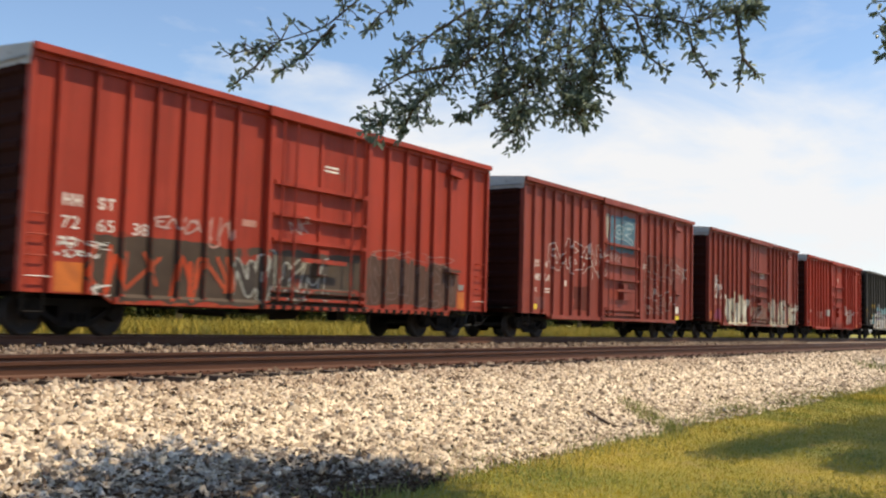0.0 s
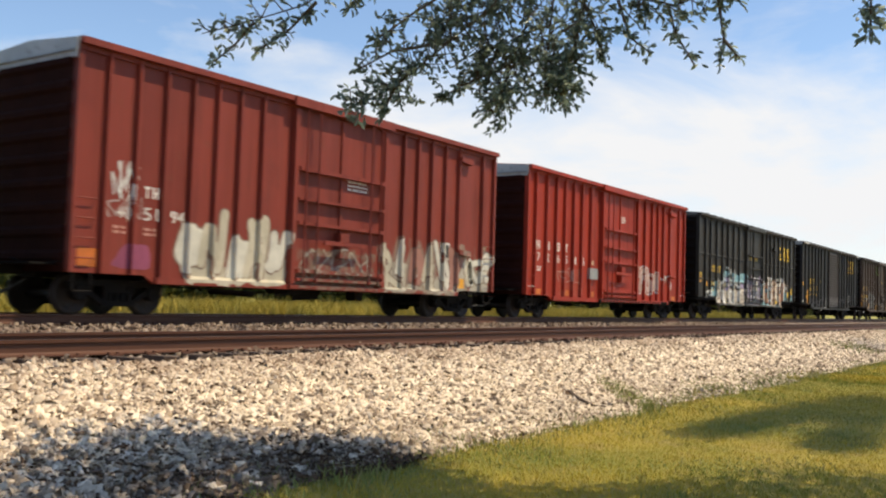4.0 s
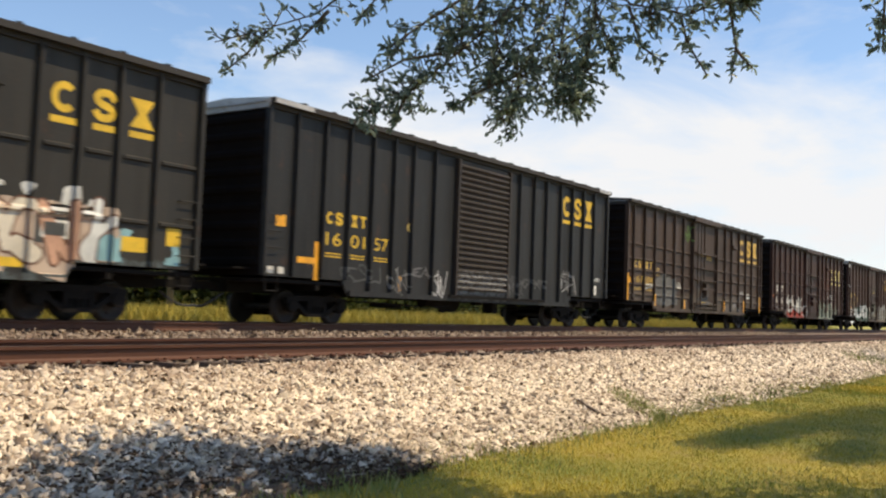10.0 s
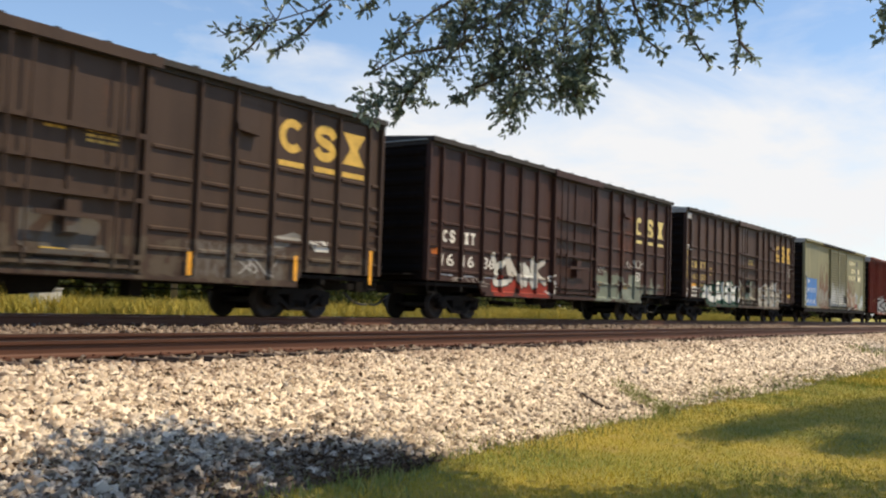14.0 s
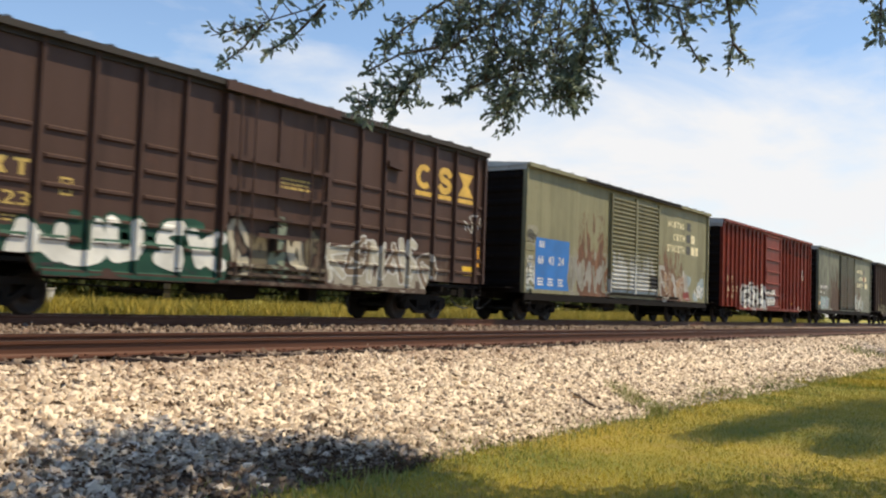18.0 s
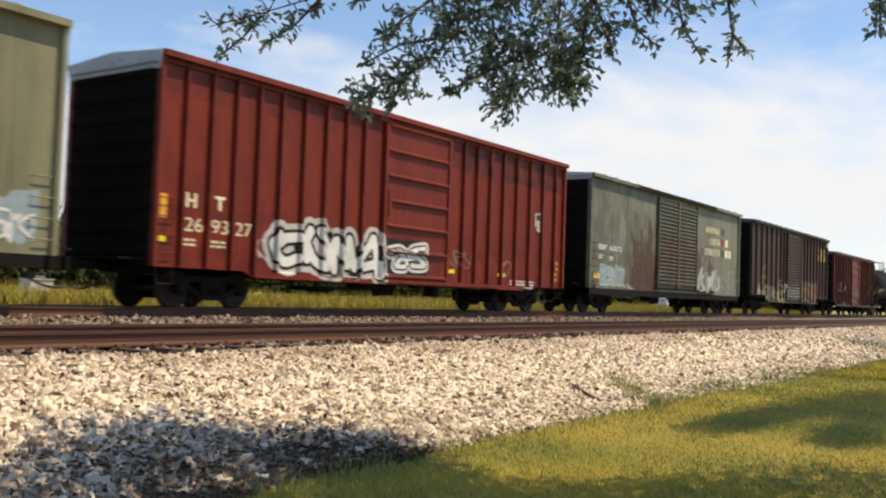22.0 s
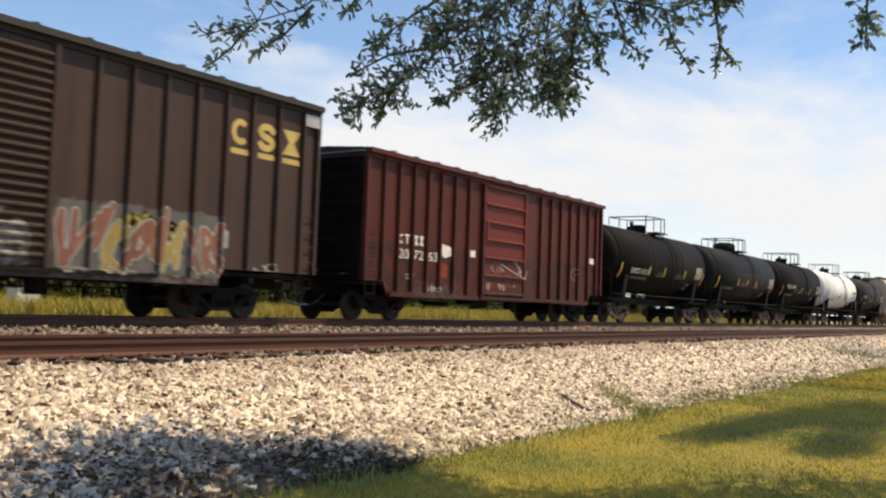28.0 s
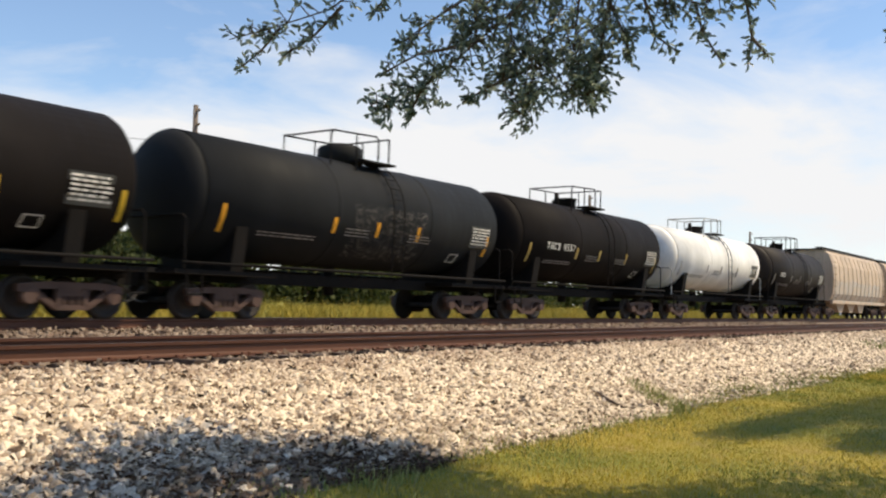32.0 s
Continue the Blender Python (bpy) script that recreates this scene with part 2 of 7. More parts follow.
def slab(bm, outline, axis, a, b):
    """A polygon pushed along an axis from a to b. outline: pairs in the other two axes."""
    def at(p, c):
        return {"x": (c, p[0], p[1]), "y": (p[0], c, p[1]), "z": (p[0], p[1], c)}[axis]
    lo, hi = [[bm.verts.new(at(p, c)) for p in outline] for c in (a, b)]
    bm.faces.new(lo), bm.faces.new(hi[::-1])
    for i in range(len(lo)):
        j = (i + 1) % len(lo)
        bm.faces.new((lo[j], lo[i], hi[i], hi[j]))
    bmesh.ops.recalc_face_normals(bm, faces=bm.faces)
    return bm


def lathe(bm, profile, centre, axis="y", seg=24):
    """Turns pairs (along, radius) round an axis through centre."""
    rings = []
    for along, r in profile:
        ring = []
        for i in range(seg):
            a = 2 * math.pi * i / seg
            u, w = r * math.cos(a), r * math.sin(a)
            p = {"x": (along, u, w), "y": (u, along, w), "z": (u, w, along)}[axis]
            ring.append(bm.verts.new(Vector(centre) + Vector(p)))
        rings.append(ring)
    for a, b in zip(rings, rings[1:]):
        for i in range(seg):
            f = bm.faces.new((a[i], a[(i + 1) % seg], b[(i + 1) % seg], b[i]))
            f.smooth = True
    bm.faces.new(rings[0]), bm.faces.new(rings[-1])
    bmesh.ops.recalc_face_normals(bm, faces=bm.faces)
    return bm


B = bmesh.new


def writing(text, x, z, size, y, material, parent, wide=1.0):
    """Digits or words that stand on a side which faces -y; x, z: lower corner."""
    cu = bpy.data.curves.new("writing", "FONT")
    cu.body, cu.size, cu.extrude = text, size * 1.38, 0.002
    ob = bpy.data.objects.new("writing", cu)
    scene.collection.objects.link(ob)
    me = bpy.data.meshes.new_from_object(ob.evaluated_get(bpy.context.evaluated_depsgraph_get()))
    bpy.data.objects.remove(ob)
    me.transform(Matrix(((wide, 0, 0, x), (0, 0, -1, y), (0, 1, 0, z), (0, 0, 0, 1))))
    me.materials.clear()
    me.materials.append(material)
    out = new("lettering", me)
    out.parent = parent
    return out


def number(text, x0, x1, z0, z1, material, parent, y=-1.50):
    """Digits that fill a stretch of the side, each one a part."""
    ob = writing(text, 0, 0, z1 - z0, 0, material, parent)
    xs = [v.co.x for v in ob.data.vertices]
    zs = [v.co.z for v in ob.data.vertices]
    kx, kz = (x1 - x0) / (max(xs) - min(xs)), (z1 - z0) / (max(zs) - min(zs))
    ob.data.transform(Matrix(((kx, 0, 0, x0 - min(xs) * kx), (0, 1, 0, y - 0.006), (0, 0, kz, z0 - min(zs) * kz), (0, 0, 0, 1))))
    whole = B()
    whole.from_mesh(ob.data)
    left = set(whole.verts)
    while left:
        todo, found = [left.pop()], set()
        while todo:
            v = todo.pop()
            found.add(v)
            for e in v.link_edges:
                q = e.other_vert(v)
                if q in left:
                    left.remove(q)
                    todo.append(q)
        bm = B()
        twin = {v: bm.verts.new(v.co) for v in found}
        for f in {f for v in found for f in v.link_faces}:
            bm.faces.new([twin[v] for v in f.verts])
        part("digit", bm, material, parent)
    whole.free()
    bpy.data.objects.remove(ob)


def mark(kind, x, z, w, h, y, material, parent):
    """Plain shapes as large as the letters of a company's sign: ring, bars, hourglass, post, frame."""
    bm = B()
    t = y - 0.004
    if kind == "ring":
        n = 16
        def at(i, k):
            a = math.pi * (0.25 + 1.5 * i / n)
            return (x + w / 2 + k * w / 2 * math.cos(a), z + h / 2 + k * h / 2 * math.sin(a))
        for i in range(n):
            slab(bm, [at(i, 1), at(i + 1, 1), at(i + 1, 0.52), at(i, 0.52)], "y", t, y)
        bmesh.ops.remove_doubles(bm, verts=bm.verts[:], dist=0.0005)
    elif kind == "bars":
        bow = smooth_line(((0.93, 0.70), (0.72, 0.90), (0.32, 0.90), (0.13, 0.72), (0.30, 0.55), (0.70, 0.45), (0.87, 0.28), (0.66, 0.10), (0.28, 0.10), (0.07, 0.30)), 4)
        bow = [Vector((x + p[0] * w, z + p[1] * h)) for p in bow]
        out = []
        for a, b, c in zip([bow[0]] + bow, bow, bow[1:] + [bow[-1]]):
            side = (c - a).normalized().orthogonal() * 0.15 * min(w, h)
            out.append((b + side, b - side))
        for (a, b), (c, d) in zip(out, out[1:]):
            slab(bm, [a, c, d, b], "y", t, y)
        bmesh.ops.remove_doubles(bm, verts=bm.verts[:], dist=0.0005)
    elif kind == "hourglass":
        slab(bm, [(x, z), (x + w, z), (x + 0.66 * w, z + h / 2), (x + w, z + h), (x, z + h), (x + 0.34 * w, z + h / 2)], "y", t, y)
    elif kind == "post":
        box(bm, x + 0.36 * w, x + 0.64 * w, t, y, z, z + 0.8 * h)
        box(bm, x, x + w, t, y, z + 0.8 * h, z + h)
    elif kind == "square":
        for q in ((0, 1, 0, 0.12), (0, 1, 0.88, 1), (0, 0.14, 0.12, 0.88), (0.86, 1, 0.12, 0.88), (0.36, 0.64, 0.3, 0.7)):
            box(bm, x + q[0] * w, x + q[1] * w, t, y, z + q[2] * h, z + q[3] * h)
    elif kind == "frame":
        box(bm, x, x + 0.28 * w, t, y, z, z + h)
        box(bm, x + 0.72 * w, x + w, t, y, z, z + h)
        box(bm, x + 0.28 * w, x + 0.72 * w, t, y, z + 0.4 * h, z + 0.58 * h)
    else:
        box(bm, x, x + w, t, y, z, z + h)
    return part("sign_shape", bm, material, parent)

# ---- the ground, the ballast and the two tracks ----
TRAIN_Y, NEAR_Y, NEAR_Z = 17.5, 10.28, -0.06
LAWN_Z, FIELD_Z = -1.0, -0.62


def profile_z(y):
    """The height of the ballast across the tracks, y from 4.4 to 22.4."""
    pts = ((4.4, -1.30), (5.2, -1.06), (8.55, -0.335), (8.9, -0.325), (9.3, -0.29), (11.7, -0.27), (12.9, -0.45), (14.3, -0.38), (15.7, -0.22), (19.3, -0.22), (21.6, -0.70), (22.4, -0.75))
    for (a, b), (c, d) in zip(pts, pts[1:]):
        if y <= c:
            return b + (d - b) * max(0.0, y - a) / (c - a)
    return pts[-1][1]


def strip(name, xs, ys, zf, material):
    vs = [(x, y, zf(x, y)) for x in xs for y in ys]
    n = len(ys)
    fs = [(i * n + j, (i + 1) * n + j, (i + 1) * n + j + 1, i * n + j + 1) for i in range(len(xs) - 1) for j in range(n - 1)]
    me = bpy.data.meshes.new(name)
    me.from_pydata(vs, [], fs)
    me.materials.append(material)
    for p in me.polygons:
        p.use_smooth = True
    return new(name, me)


def grass_mat(name, a, b, c, scale):
    m = Mat(name, 0.9)
    n1, n2 = m.noise(0.35 * scale, None, 5), m.noise(2.2 * scale, None, 6, 0.65)
    col = m.mix(m.step(n1, 0.36, 0.66), a, b)
    col = m.mix(m.math("MULTIPLY", m.step(n2, 0.5, 0.72), 0.7), col, c)
    return m.done(col, m.noise(60.0, None, 6), 0.9, 0.04)


M_LAWN = grass_mat("lawn_soil", (0.18, 0.19, 0.02), (0.40, 0.30, 0.035), (0.34, 0.24, 0.06), 1.0)
M_FIELD = grass_mat("dry_field", (0.26, 0.25, 0.035), (0.36, 0.30, 0.05), (0.20, 0.21, 0.035), 0.3)


def ground_z(x, y):
    if y < 13:
        near = LAWN_Z + 0.04 * math.sin(x * 0.35) * math.sin(y * 0.5 + 1) if y < 5.3 else LAWN_Z - 0.2
        return near
    return LAWN_Z - 0.12 if y < 19 else FIELD_Z - 0.1 * max(0.0, 1 - (y - 19) / 4)


gx = [-3000, -800, -200, -60] + [x * 4.0 for x in range(-10, 31)] + [160, 240, 400, 800, 2000, 4500]
gy = [-3000, -600, -100, -30, -12, -6, -3, 0, 2, 3.5, 4.5, 5.2, 5.6, 6.4, 8, 18, 20.5, 22, 24, 28, 34, 46, 70, 120, 300, 900, 4000]
ground = strip("ground", gx, gy, ground_z, M_LAWN)
ground.data.materials.append(M_FIELD)
for p in ground.data.polygons:
    if p.center.y > 19:
        p.material_index = 1
tagged(ground, "mown sunlit lawn and dry field beside the railway", "ground", kind="structure")

m = Mat("crushed_stone_bed", 0.9)
vo = m.t.nodes.new("ShaderNodeTexVoronoi")
vo.inputs["Scale"].default_value = 15.0
m.put(vo.inputs["Vector"], m.co)
sepc = m.t.nodes.new("ShaderNodeSeparateColor")
m.put(sepc.inputs[0], vo.outputs["Color"])
col = m.mix(sepc.outputs[0], (0.22, 0.165, 0.12), (0.62, 0.52, 0.41))
col = m.mix(m.step(vo.outputs["Distance"], 0.35, 0.75), col, (0.06, 0.05, 0.04))
sepp = m.t.nodes.new("ShaderNodeSeparateXYZ")
m.put(sepp.inputs[0], m.co)
stain = m.math("MULTIPLY", m.step(sepp.outputs[1], 8.4, 9.6), m.step(m.noise(1.3, None, 5), 0.3, 0.6))
col = m.mix(m.math("MULTIPLY", stain, 0.75), col, (0.16, 0.09, 0.06))
M_BED = m.done(col, vo.outputs["Distance"], 1.0, 0.05)


def bed_z(x, y):
    return profile_z(y) + 0.035 * noise.noise((x * 0.6, y * 0.9, 3.0)) + 0.02 * noise.noise((x * 2.3, y * 2.3, 7.0))


bx = [-120, -60, -20] + [x * 0.5 for x in range(-20, 121)] + [64, 70, 80, 95, 115, 140, 180, 240, 340, 500, 800, 1400]
by = [4.4 + 0.2 * i for i in range(23)] + [8.95, 9.6, 10.3, 11.0, 11.7, 12.3, 12.9, 13.6, 14.6, 15.2, 15.7, 17.5, 19.3, 20.4, 21.6, 22.4]
ballast = strip("ballast", bx, by, bed_z, M_BED)
tagged(ballast, "pale crushed limestone ballast under two railway tracks", "ballast", kind="structure")

m = Mat("limestone_chips", 0.85)
r = m.island()
col = m.mix(m.step(r, 0.0, 0.8), (0.35, 0.262, 0.185), (0.89, 0.75, 0.575))
col = m.mix(m.step(r, 0.86, 0.95), col, (0.12, 0.08, 0.05))
col = m.mix(m.math("MULTIPLY", m.step(m.noise(22.0, None, 4), 0.5, 0.7), 0.35), col, (0.42, 0.35, 0.27))
sepy = m.t.nodes.new("ShaderNodeSeparateXYZ")
m.put(sepy.inputs[0], m.co)
rust = m.math("MULTIPLY", m.step(sepy.outputs[1], 7.3, 8.95), m.step(m.noise(0.8, None, 5), 0.28, 0.62))
col = m.mix(m.math("MULTIPLY", rust, 0.62), col, (0.22, 0.135, 0.085))
# soil near the lawn; the x term paints in the oak's shadow
soil_shade = m.math("MULTIPLY", m.step(sepy.outputs[1], 6.9, 5.3), m.step(m.noise(1.7, None, 5), 0.30, 0.58))
soil_shade = m.math("MULTIPLY", soil_shade, m.math("MULTIPLY_ADD", m.step(sepy.outputs[0], 9.0, 6.5), 0.55, 0.35))
col = m.mix(soil_shade, col, (0.095, 0.062, 0.038))
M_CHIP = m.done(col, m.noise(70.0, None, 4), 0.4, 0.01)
m = Mat("limestone_block", 0.85)
r = m.rand()
col = m.mix(m.step(r, 0.0, 0.8), (0.25, 0.18, 0.125), (0.80, 0.67, 0.515))
col = m.mix(m.step(r, 0.80, 0.92), col, (0.12, 0.078, 0.05))
M_STONE = m.done(m.mix(m.math("MULTIPLY", m.step(m.noise(6.0, None, 4), 0.5, 0.7), 0.35), col, (0.42, 0.35, 0.27)), m.noise(9.0, None, 4), 0.5, 0.05)
m = Mat("stained_chips", 0.9)
r = m.island()
col = m.mix(r, (0.09, 0.055, 0.037), (0.31, 0.24, 0.18))
M_CHIP_DARK = m.done(col, m.noise(60.0), 0.4, 0.01)

rng = np.random.RandomState(4)
CUBE = np.array([(x, y, z) for x in (-1, 1) for y in (-1, 1) for z in (-1, 1)], float)
CUBE_F = np.array(((0, 1, 3, 2), (4, 6, 7, 5), (0, 4, 5, 1), (2, 3, 7, 6), (1, 5, 7, 3)))


def chips(n, xs, ys, sizes, material, name, label, keep=None):
    """Many broken stones, tossed on the ballast, in one mesh."""
    x = xs[0] + (xs[1] - xs[0]) * rng.rand(n) ** 1.35
    y = rng.uniform(*ys, n)
    if keep is not None:
        ok = keep(x, y)
        x, y = x[ok], y[ok]
        n = len(x)
    z = np.array([bed_z(a, b) for a, b in zip(x, y)])
    s = rng.uniform(*sizes, n)[:, None] * (0.55 + 0.9 * rng.rand(n, 3)) * np.array((1.55, 1.0, 0.42))
    v = CUBE[None] * s[:, None, :] * 0.5 * (0.72 + 0.4 * rng.rand(n, 8, 1))
    v = v + rng.uniform(-0.15, 0.15, (n, 8, 3)) * s[:, None, :]
    q = rng.randn(n, 4)
    q[:, 1:3] *= 0.36
    q /= np.linalg.norm(q, axis=1)[:, None]
    w, a, b, c = q.T
    R = np.stack((1 - 2 * (b * b + c * c), 2 * (a * b - w * c), 2 * (a * c + w * b), 2 * (a * b + w * c), 1 - 2 * (a * a + c * c),
                  2 * (b * c - w * a), 2 * (a * c - w * b), 2 * (b * c + w * a), 1 - 2 * (a * a + b * b)), 1).reshape(n, 3, 3)
    v = np.einsum("nij,nkj->nki", R, v) + np.stack((x, y, z + s[:, 2] * 0.22), 1)[:, None, :]
    f = (CUBE_F[None] + 8 * np.arange(n)[:, None, None]).reshape(-1)
    me = bpy.data.meshes.new(name)
    me.vertices.add(n * 8)
    me.vertices.foreach_set("co", v.reshape(-1))
    me.loops.add(n * 20)
    me.loops.foreach_set("vertex_index", f)
    me.polygons.add(n * 5)
    me.polygons.foreach_set("loop_start", np.arange(n * 5) * 4)
    me.update(calc_edges=True)
    me.materials.append(material)
    ob = new(name, me)
    ob.parent = ballast
    return tagged(ob, label, kind="stuff")


def toe(x):
    """Where the stones end and the lawn begins."""
    return 5.25 + 0.45 * np.exp(-((x - 19.0) / 6.0) ** 2) + 0.10 * np.sin(x * 0.9) + 0.08 * np.sin(x * 2.3 + 1)


def ragged(x, y):
    return y > toe(x) + 0.25 * rng.rand(len(x)) - 0.75 * rng.rand(len(x)) * (rng.rand(len(x)) < 0.12)


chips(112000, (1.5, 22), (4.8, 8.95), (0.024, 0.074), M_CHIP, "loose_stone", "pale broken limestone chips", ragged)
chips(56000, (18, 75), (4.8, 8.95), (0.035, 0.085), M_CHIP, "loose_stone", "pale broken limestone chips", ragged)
chips(8000, (2, 40), (9.2, 11.9), (0.04, 0.08), M_CHIP_DARK, "stained_stone", "rust-stained stones between the ties")
chips(12000, (4, 60), (11.8, 16.6), (0.05, 0.10), M_CHIP_DARK, "stained_stone", "grey and rust-stained stones between the tracks")

m = Mat("creosoted_tie", 0.9)
col = m.mix(m.noise(1.0, m.mapped((3, 14, 14)), 6, 0.65), (0.035, 0.026, 0.02), (0.14, 0.095, 0.07))
M_TIE = m.done(col, m.noise(1.0, m.mapped((4, 40, 40)), 4), 0.6, 0.02)
m = Mat("rail_steel", 0.65, 0.2)
col = m.mix(m.noise(4.0, m.mapped((0.5, 6, 6)), 6), (0.058, 0.021, 0.011), (0.125, 0.047, 0.023))
M_RAIL = m.done(col, m.noise(40.0), 0.3, 0.01)
m = Mat("polished_rail_head", 0.35, 0.8)
M_HEAD = m.done(m.mix(m.noise(3.0, m.mapped((0.3, 20, 1)), 4), (0.13, 0.085, 0.065), (0.28, 0.21, 0.17)))

RAIL = ((-0.076, -0.186), (0.076, -0.186), (0.076, -0.174), (0.02, -0.158), (0.009, -0.14), (0.009, -0.05), (0.035, -0.038), (0.037, -0.002),
        (-0.037, -0.002), (-0.035, -0.038), (-0.009, -0.05), (-0.009, -0.14), (-0.02, -0.158), (-0.076, -0.174))


def track(name, y0, z0, label, x1):
    ob = tagged(new(name), label, "railway track", kind="structure")
    for s in (-1, 1):
        bm = slab(B(), [(y0 + s * 0.753 + a, z0 + b) for a, b in RAIL], "x", -150, x1)
        rail = part("rail", bm, M_RAIL, ob, "long rusty steel rail with a worn head")
        part("rail_head", box(B(), -150, x1, y0 + s * 0.753 - 0.034, y0 + s * 0.753 + 0.034, z0 - 0.002, z0), M_HEAD, rail, "polished running surface")
    ties = []
    for k in range(3):
        bm = box(B(), -0.115, 0.115, -1.3, 1.3, -0.375, -0.196)
        for v in bm.verts:
            v.co += Vector((rng.uniform(-0.012, 0.012), rng.uniform(-0.04, 0.04), rng.uniform(-0.008, 0.004)))
        ties.append(bm)
    meshes = []
    for bm in ties:
        me = bpy.data.meshes.new("tie")
        bm.to_mesh(me)
        bm.free()
        me.materials.append(M_TIE)
        meshes.append(me)
    pm = bpy.data.meshes.new("tie_plate")
    bm = box(B(), -0.09, 0.09, -0.18, 0.18, -0.197, -0.178)
    for a in (-0.06, 0.06):
        for b in (-0.1, 0.1):
            box(bm, a - 0.014, a + 0.014, b - 0.014, b + 0.014, -0.18, -0.155)
    bm.to_mesh(pm)
    bm.free()
    pm.materials.append(M_RAIL)
    for i in range(150):
        x = -12 + 0.53 * i
        t = new("tie", meshes[i % 3])
        t.parent = ob
        t.matrix_basis = pose(x + rng.uniform(-0.03, 0.03), y0 + rng.uniform(-0.05, 0.05), z0, 0, 0, rng.uniform(-1.5, 1.5))
        if i < 90:
            for s in (-1, 1):
                p = new("tie_plate", pm)
                p.parent = ob
                p.matrix_basis = pose(x, y0 + s * 0.753, z0)
    return ob


track("near_track", NEAR_Y, NEAR_Z, "empty rusty railway track on wooden ties", 900)
track("far_track", TRAIN_Y, 0.0, "railway track on wooden ties under the train", 900)

# ---- grass ----


def blades(n, xs, ys, high, wide, zf, material, name, label, keep=None, power=1.0):
    """Many thin blades of grass in one mesh, two faces each."""
    x = xs[0] + (xs[1] - xs[0]) * rng.rand(n) ** power
    y = rng.uniform(*ys, n)
    if keep is not None:
        ok = keep(x, y)
        x, y = x[ok], y[ok]
        n = len(x)
    z = np.array([zf(a, b) for a, b in zip(x, y)])
    a = rng.uniform(0, 2 * np.pi, n)
    hh = rng.uniform(high[0], high[1], n)
    ww = rng.uniform(wide[0], wide[1], n) * 0.5
    lean = rng.uniform(0.1, 0.75, n) * hh
    la = rng.uniform(0, 2 * np.pi, n)
    dx, dy = np.cos(a) * ww, np.sin(a) * ww
    lx, ly = np.cos(la) * lean, np.sin(la) * lean
    base = np.stack((x, y, z - 0.01), 1)
    v = np.stack((base + np.stack((-dx, -dy, 0 * x), 1), base + np.stack((dx, dy, 0 * x), 1),
                  base + np.stack((dx * 0.8 + lx * 0.35, dy * 0.8 + ly * 0.35, hh * 0.6), 1), base + np.stack((-dx * 0.8 + lx * 0.35, -dy * 0.8 + ly * 0.35, hh * 0.6), 1),
                  base + np.stack((lx, ly, hh), 1)), 1)
    f = np.concatenate([np.array((0, 1, 2, 3))[None] + 5 * np.arange(n)[:, None], np.array((3, 2, 4))[None].repeat(n, 0) + 5 * np.arange(n)[:, None]], 1).reshape(-1)
    st = (np.arange(n)[:, None] * 7 + np.array((0, 4))[None]).reshape(-1)
    me = bpy.data.meshes.new(name)
    me.vertices.add(n * 5)
    me.vertices.foreach_set("co", v.reshape(-1))
    me.loops.add(n * 7)
    me.loops.foreach_set("vertex_index", f)
    me.polygons.add(n * 2)
    me.polygons.foreach_set("loop_start", st)
    me.update(calc_edges=True)
    me.materials.append(material)
    return tagged(new(name, me), label, "grass", kind="stuff")


def blade_mat(name, a, b, c):
    m = Mat(name, 0.7)
    r = m.island()
    col = m.mix(m.step(m.noise(0.5, None, 4), 0.35, 0.65), a, b)
    col = m.mix(m.step(r, 0.62, 0.9), col, c)
    m.b.inputs["Subsurface Weight"].default_value = 0.0
    return m.done(col)


M_BLADE = blade_mat("lawn_blade", (0.19, 0.235, 0.020), (0.51, 0.395, 0.030), (0.60, 0.42, 0.075))
M_GREEN = blade_mat("weed_blade", (0.17, 0.22, 0.045), (0.26, 0.28, 0.07), (0.36, 0.31, 0.12))
M_DRY = blade_mat("dry_grass_blade", (0.36, 0.30, 0.035), (0.52, 0.38, 0.05), (0.22, 0.22, 0.035))


def lawn_edge(x, y):
    return y < toe(x) - 0.15 + 0.85 * rng.rand(len(x)) ** 2.2


def low_z(x, y):
    return max(ground_z(x, min(y, 12)), bed_z(x, y) if y > 4.6 else -9)


blades(150000, (4.5, 26), (0.6, 6.2), (0.018, 0.048), (0.005, 0.010), low_z, M_BLADE, "lawn_grass", "short mown yellow-green lawn grass", lawn_edge, 1.4)
blades(60000, (22, 75), (0.5, 6.4), (0.03, 0.08), (0.012, 0.03), low_z, M_BLADE, "lawn_grass", "short mown yellow-green lawn grass", lawn_edge, 1.3)
blades(15000, (5.0, 22), (0.8, 5.6), (0.03, 0.075), (0.007, 0.014), low_z, M_GREEN, "clover_tuft", "darker green tufts scattered over the lawn", lambda x, y: (y < toe(x) - 0.1) & (np.sin(x * 2.3 + 1.7 * np.sin(y * 1.9)) + np.sin(y * 3.1 + np.sin(x * 1.3)) + 0.8 * rng.rand(len(x)) > 1.25), 1.3)
blades(24000, (4, 44), (4.7, 6.1), (0.04, 0.12), (0.006, 0.012), low_z, M_GREEN, "edge_grass", "longer green grass at the foot of the stones", lambda x, y: np.abs(y - toe(x) + 0.05) < 0.6 * rng.rand(len(x)) ** 1.4)
blades(500, (5.6, 6.8), (4.5, 5.4), (0.05, 0.2), (0.008, 0.016), low_z, M_GREEN, "weed_patch", "dark weeds at the edge of the lawn", lambda x, y: (x - 6.2) ** 2 / 0.2 + (y - 4.95) ** 2 / 0.09 < rng.rand(len(x)))
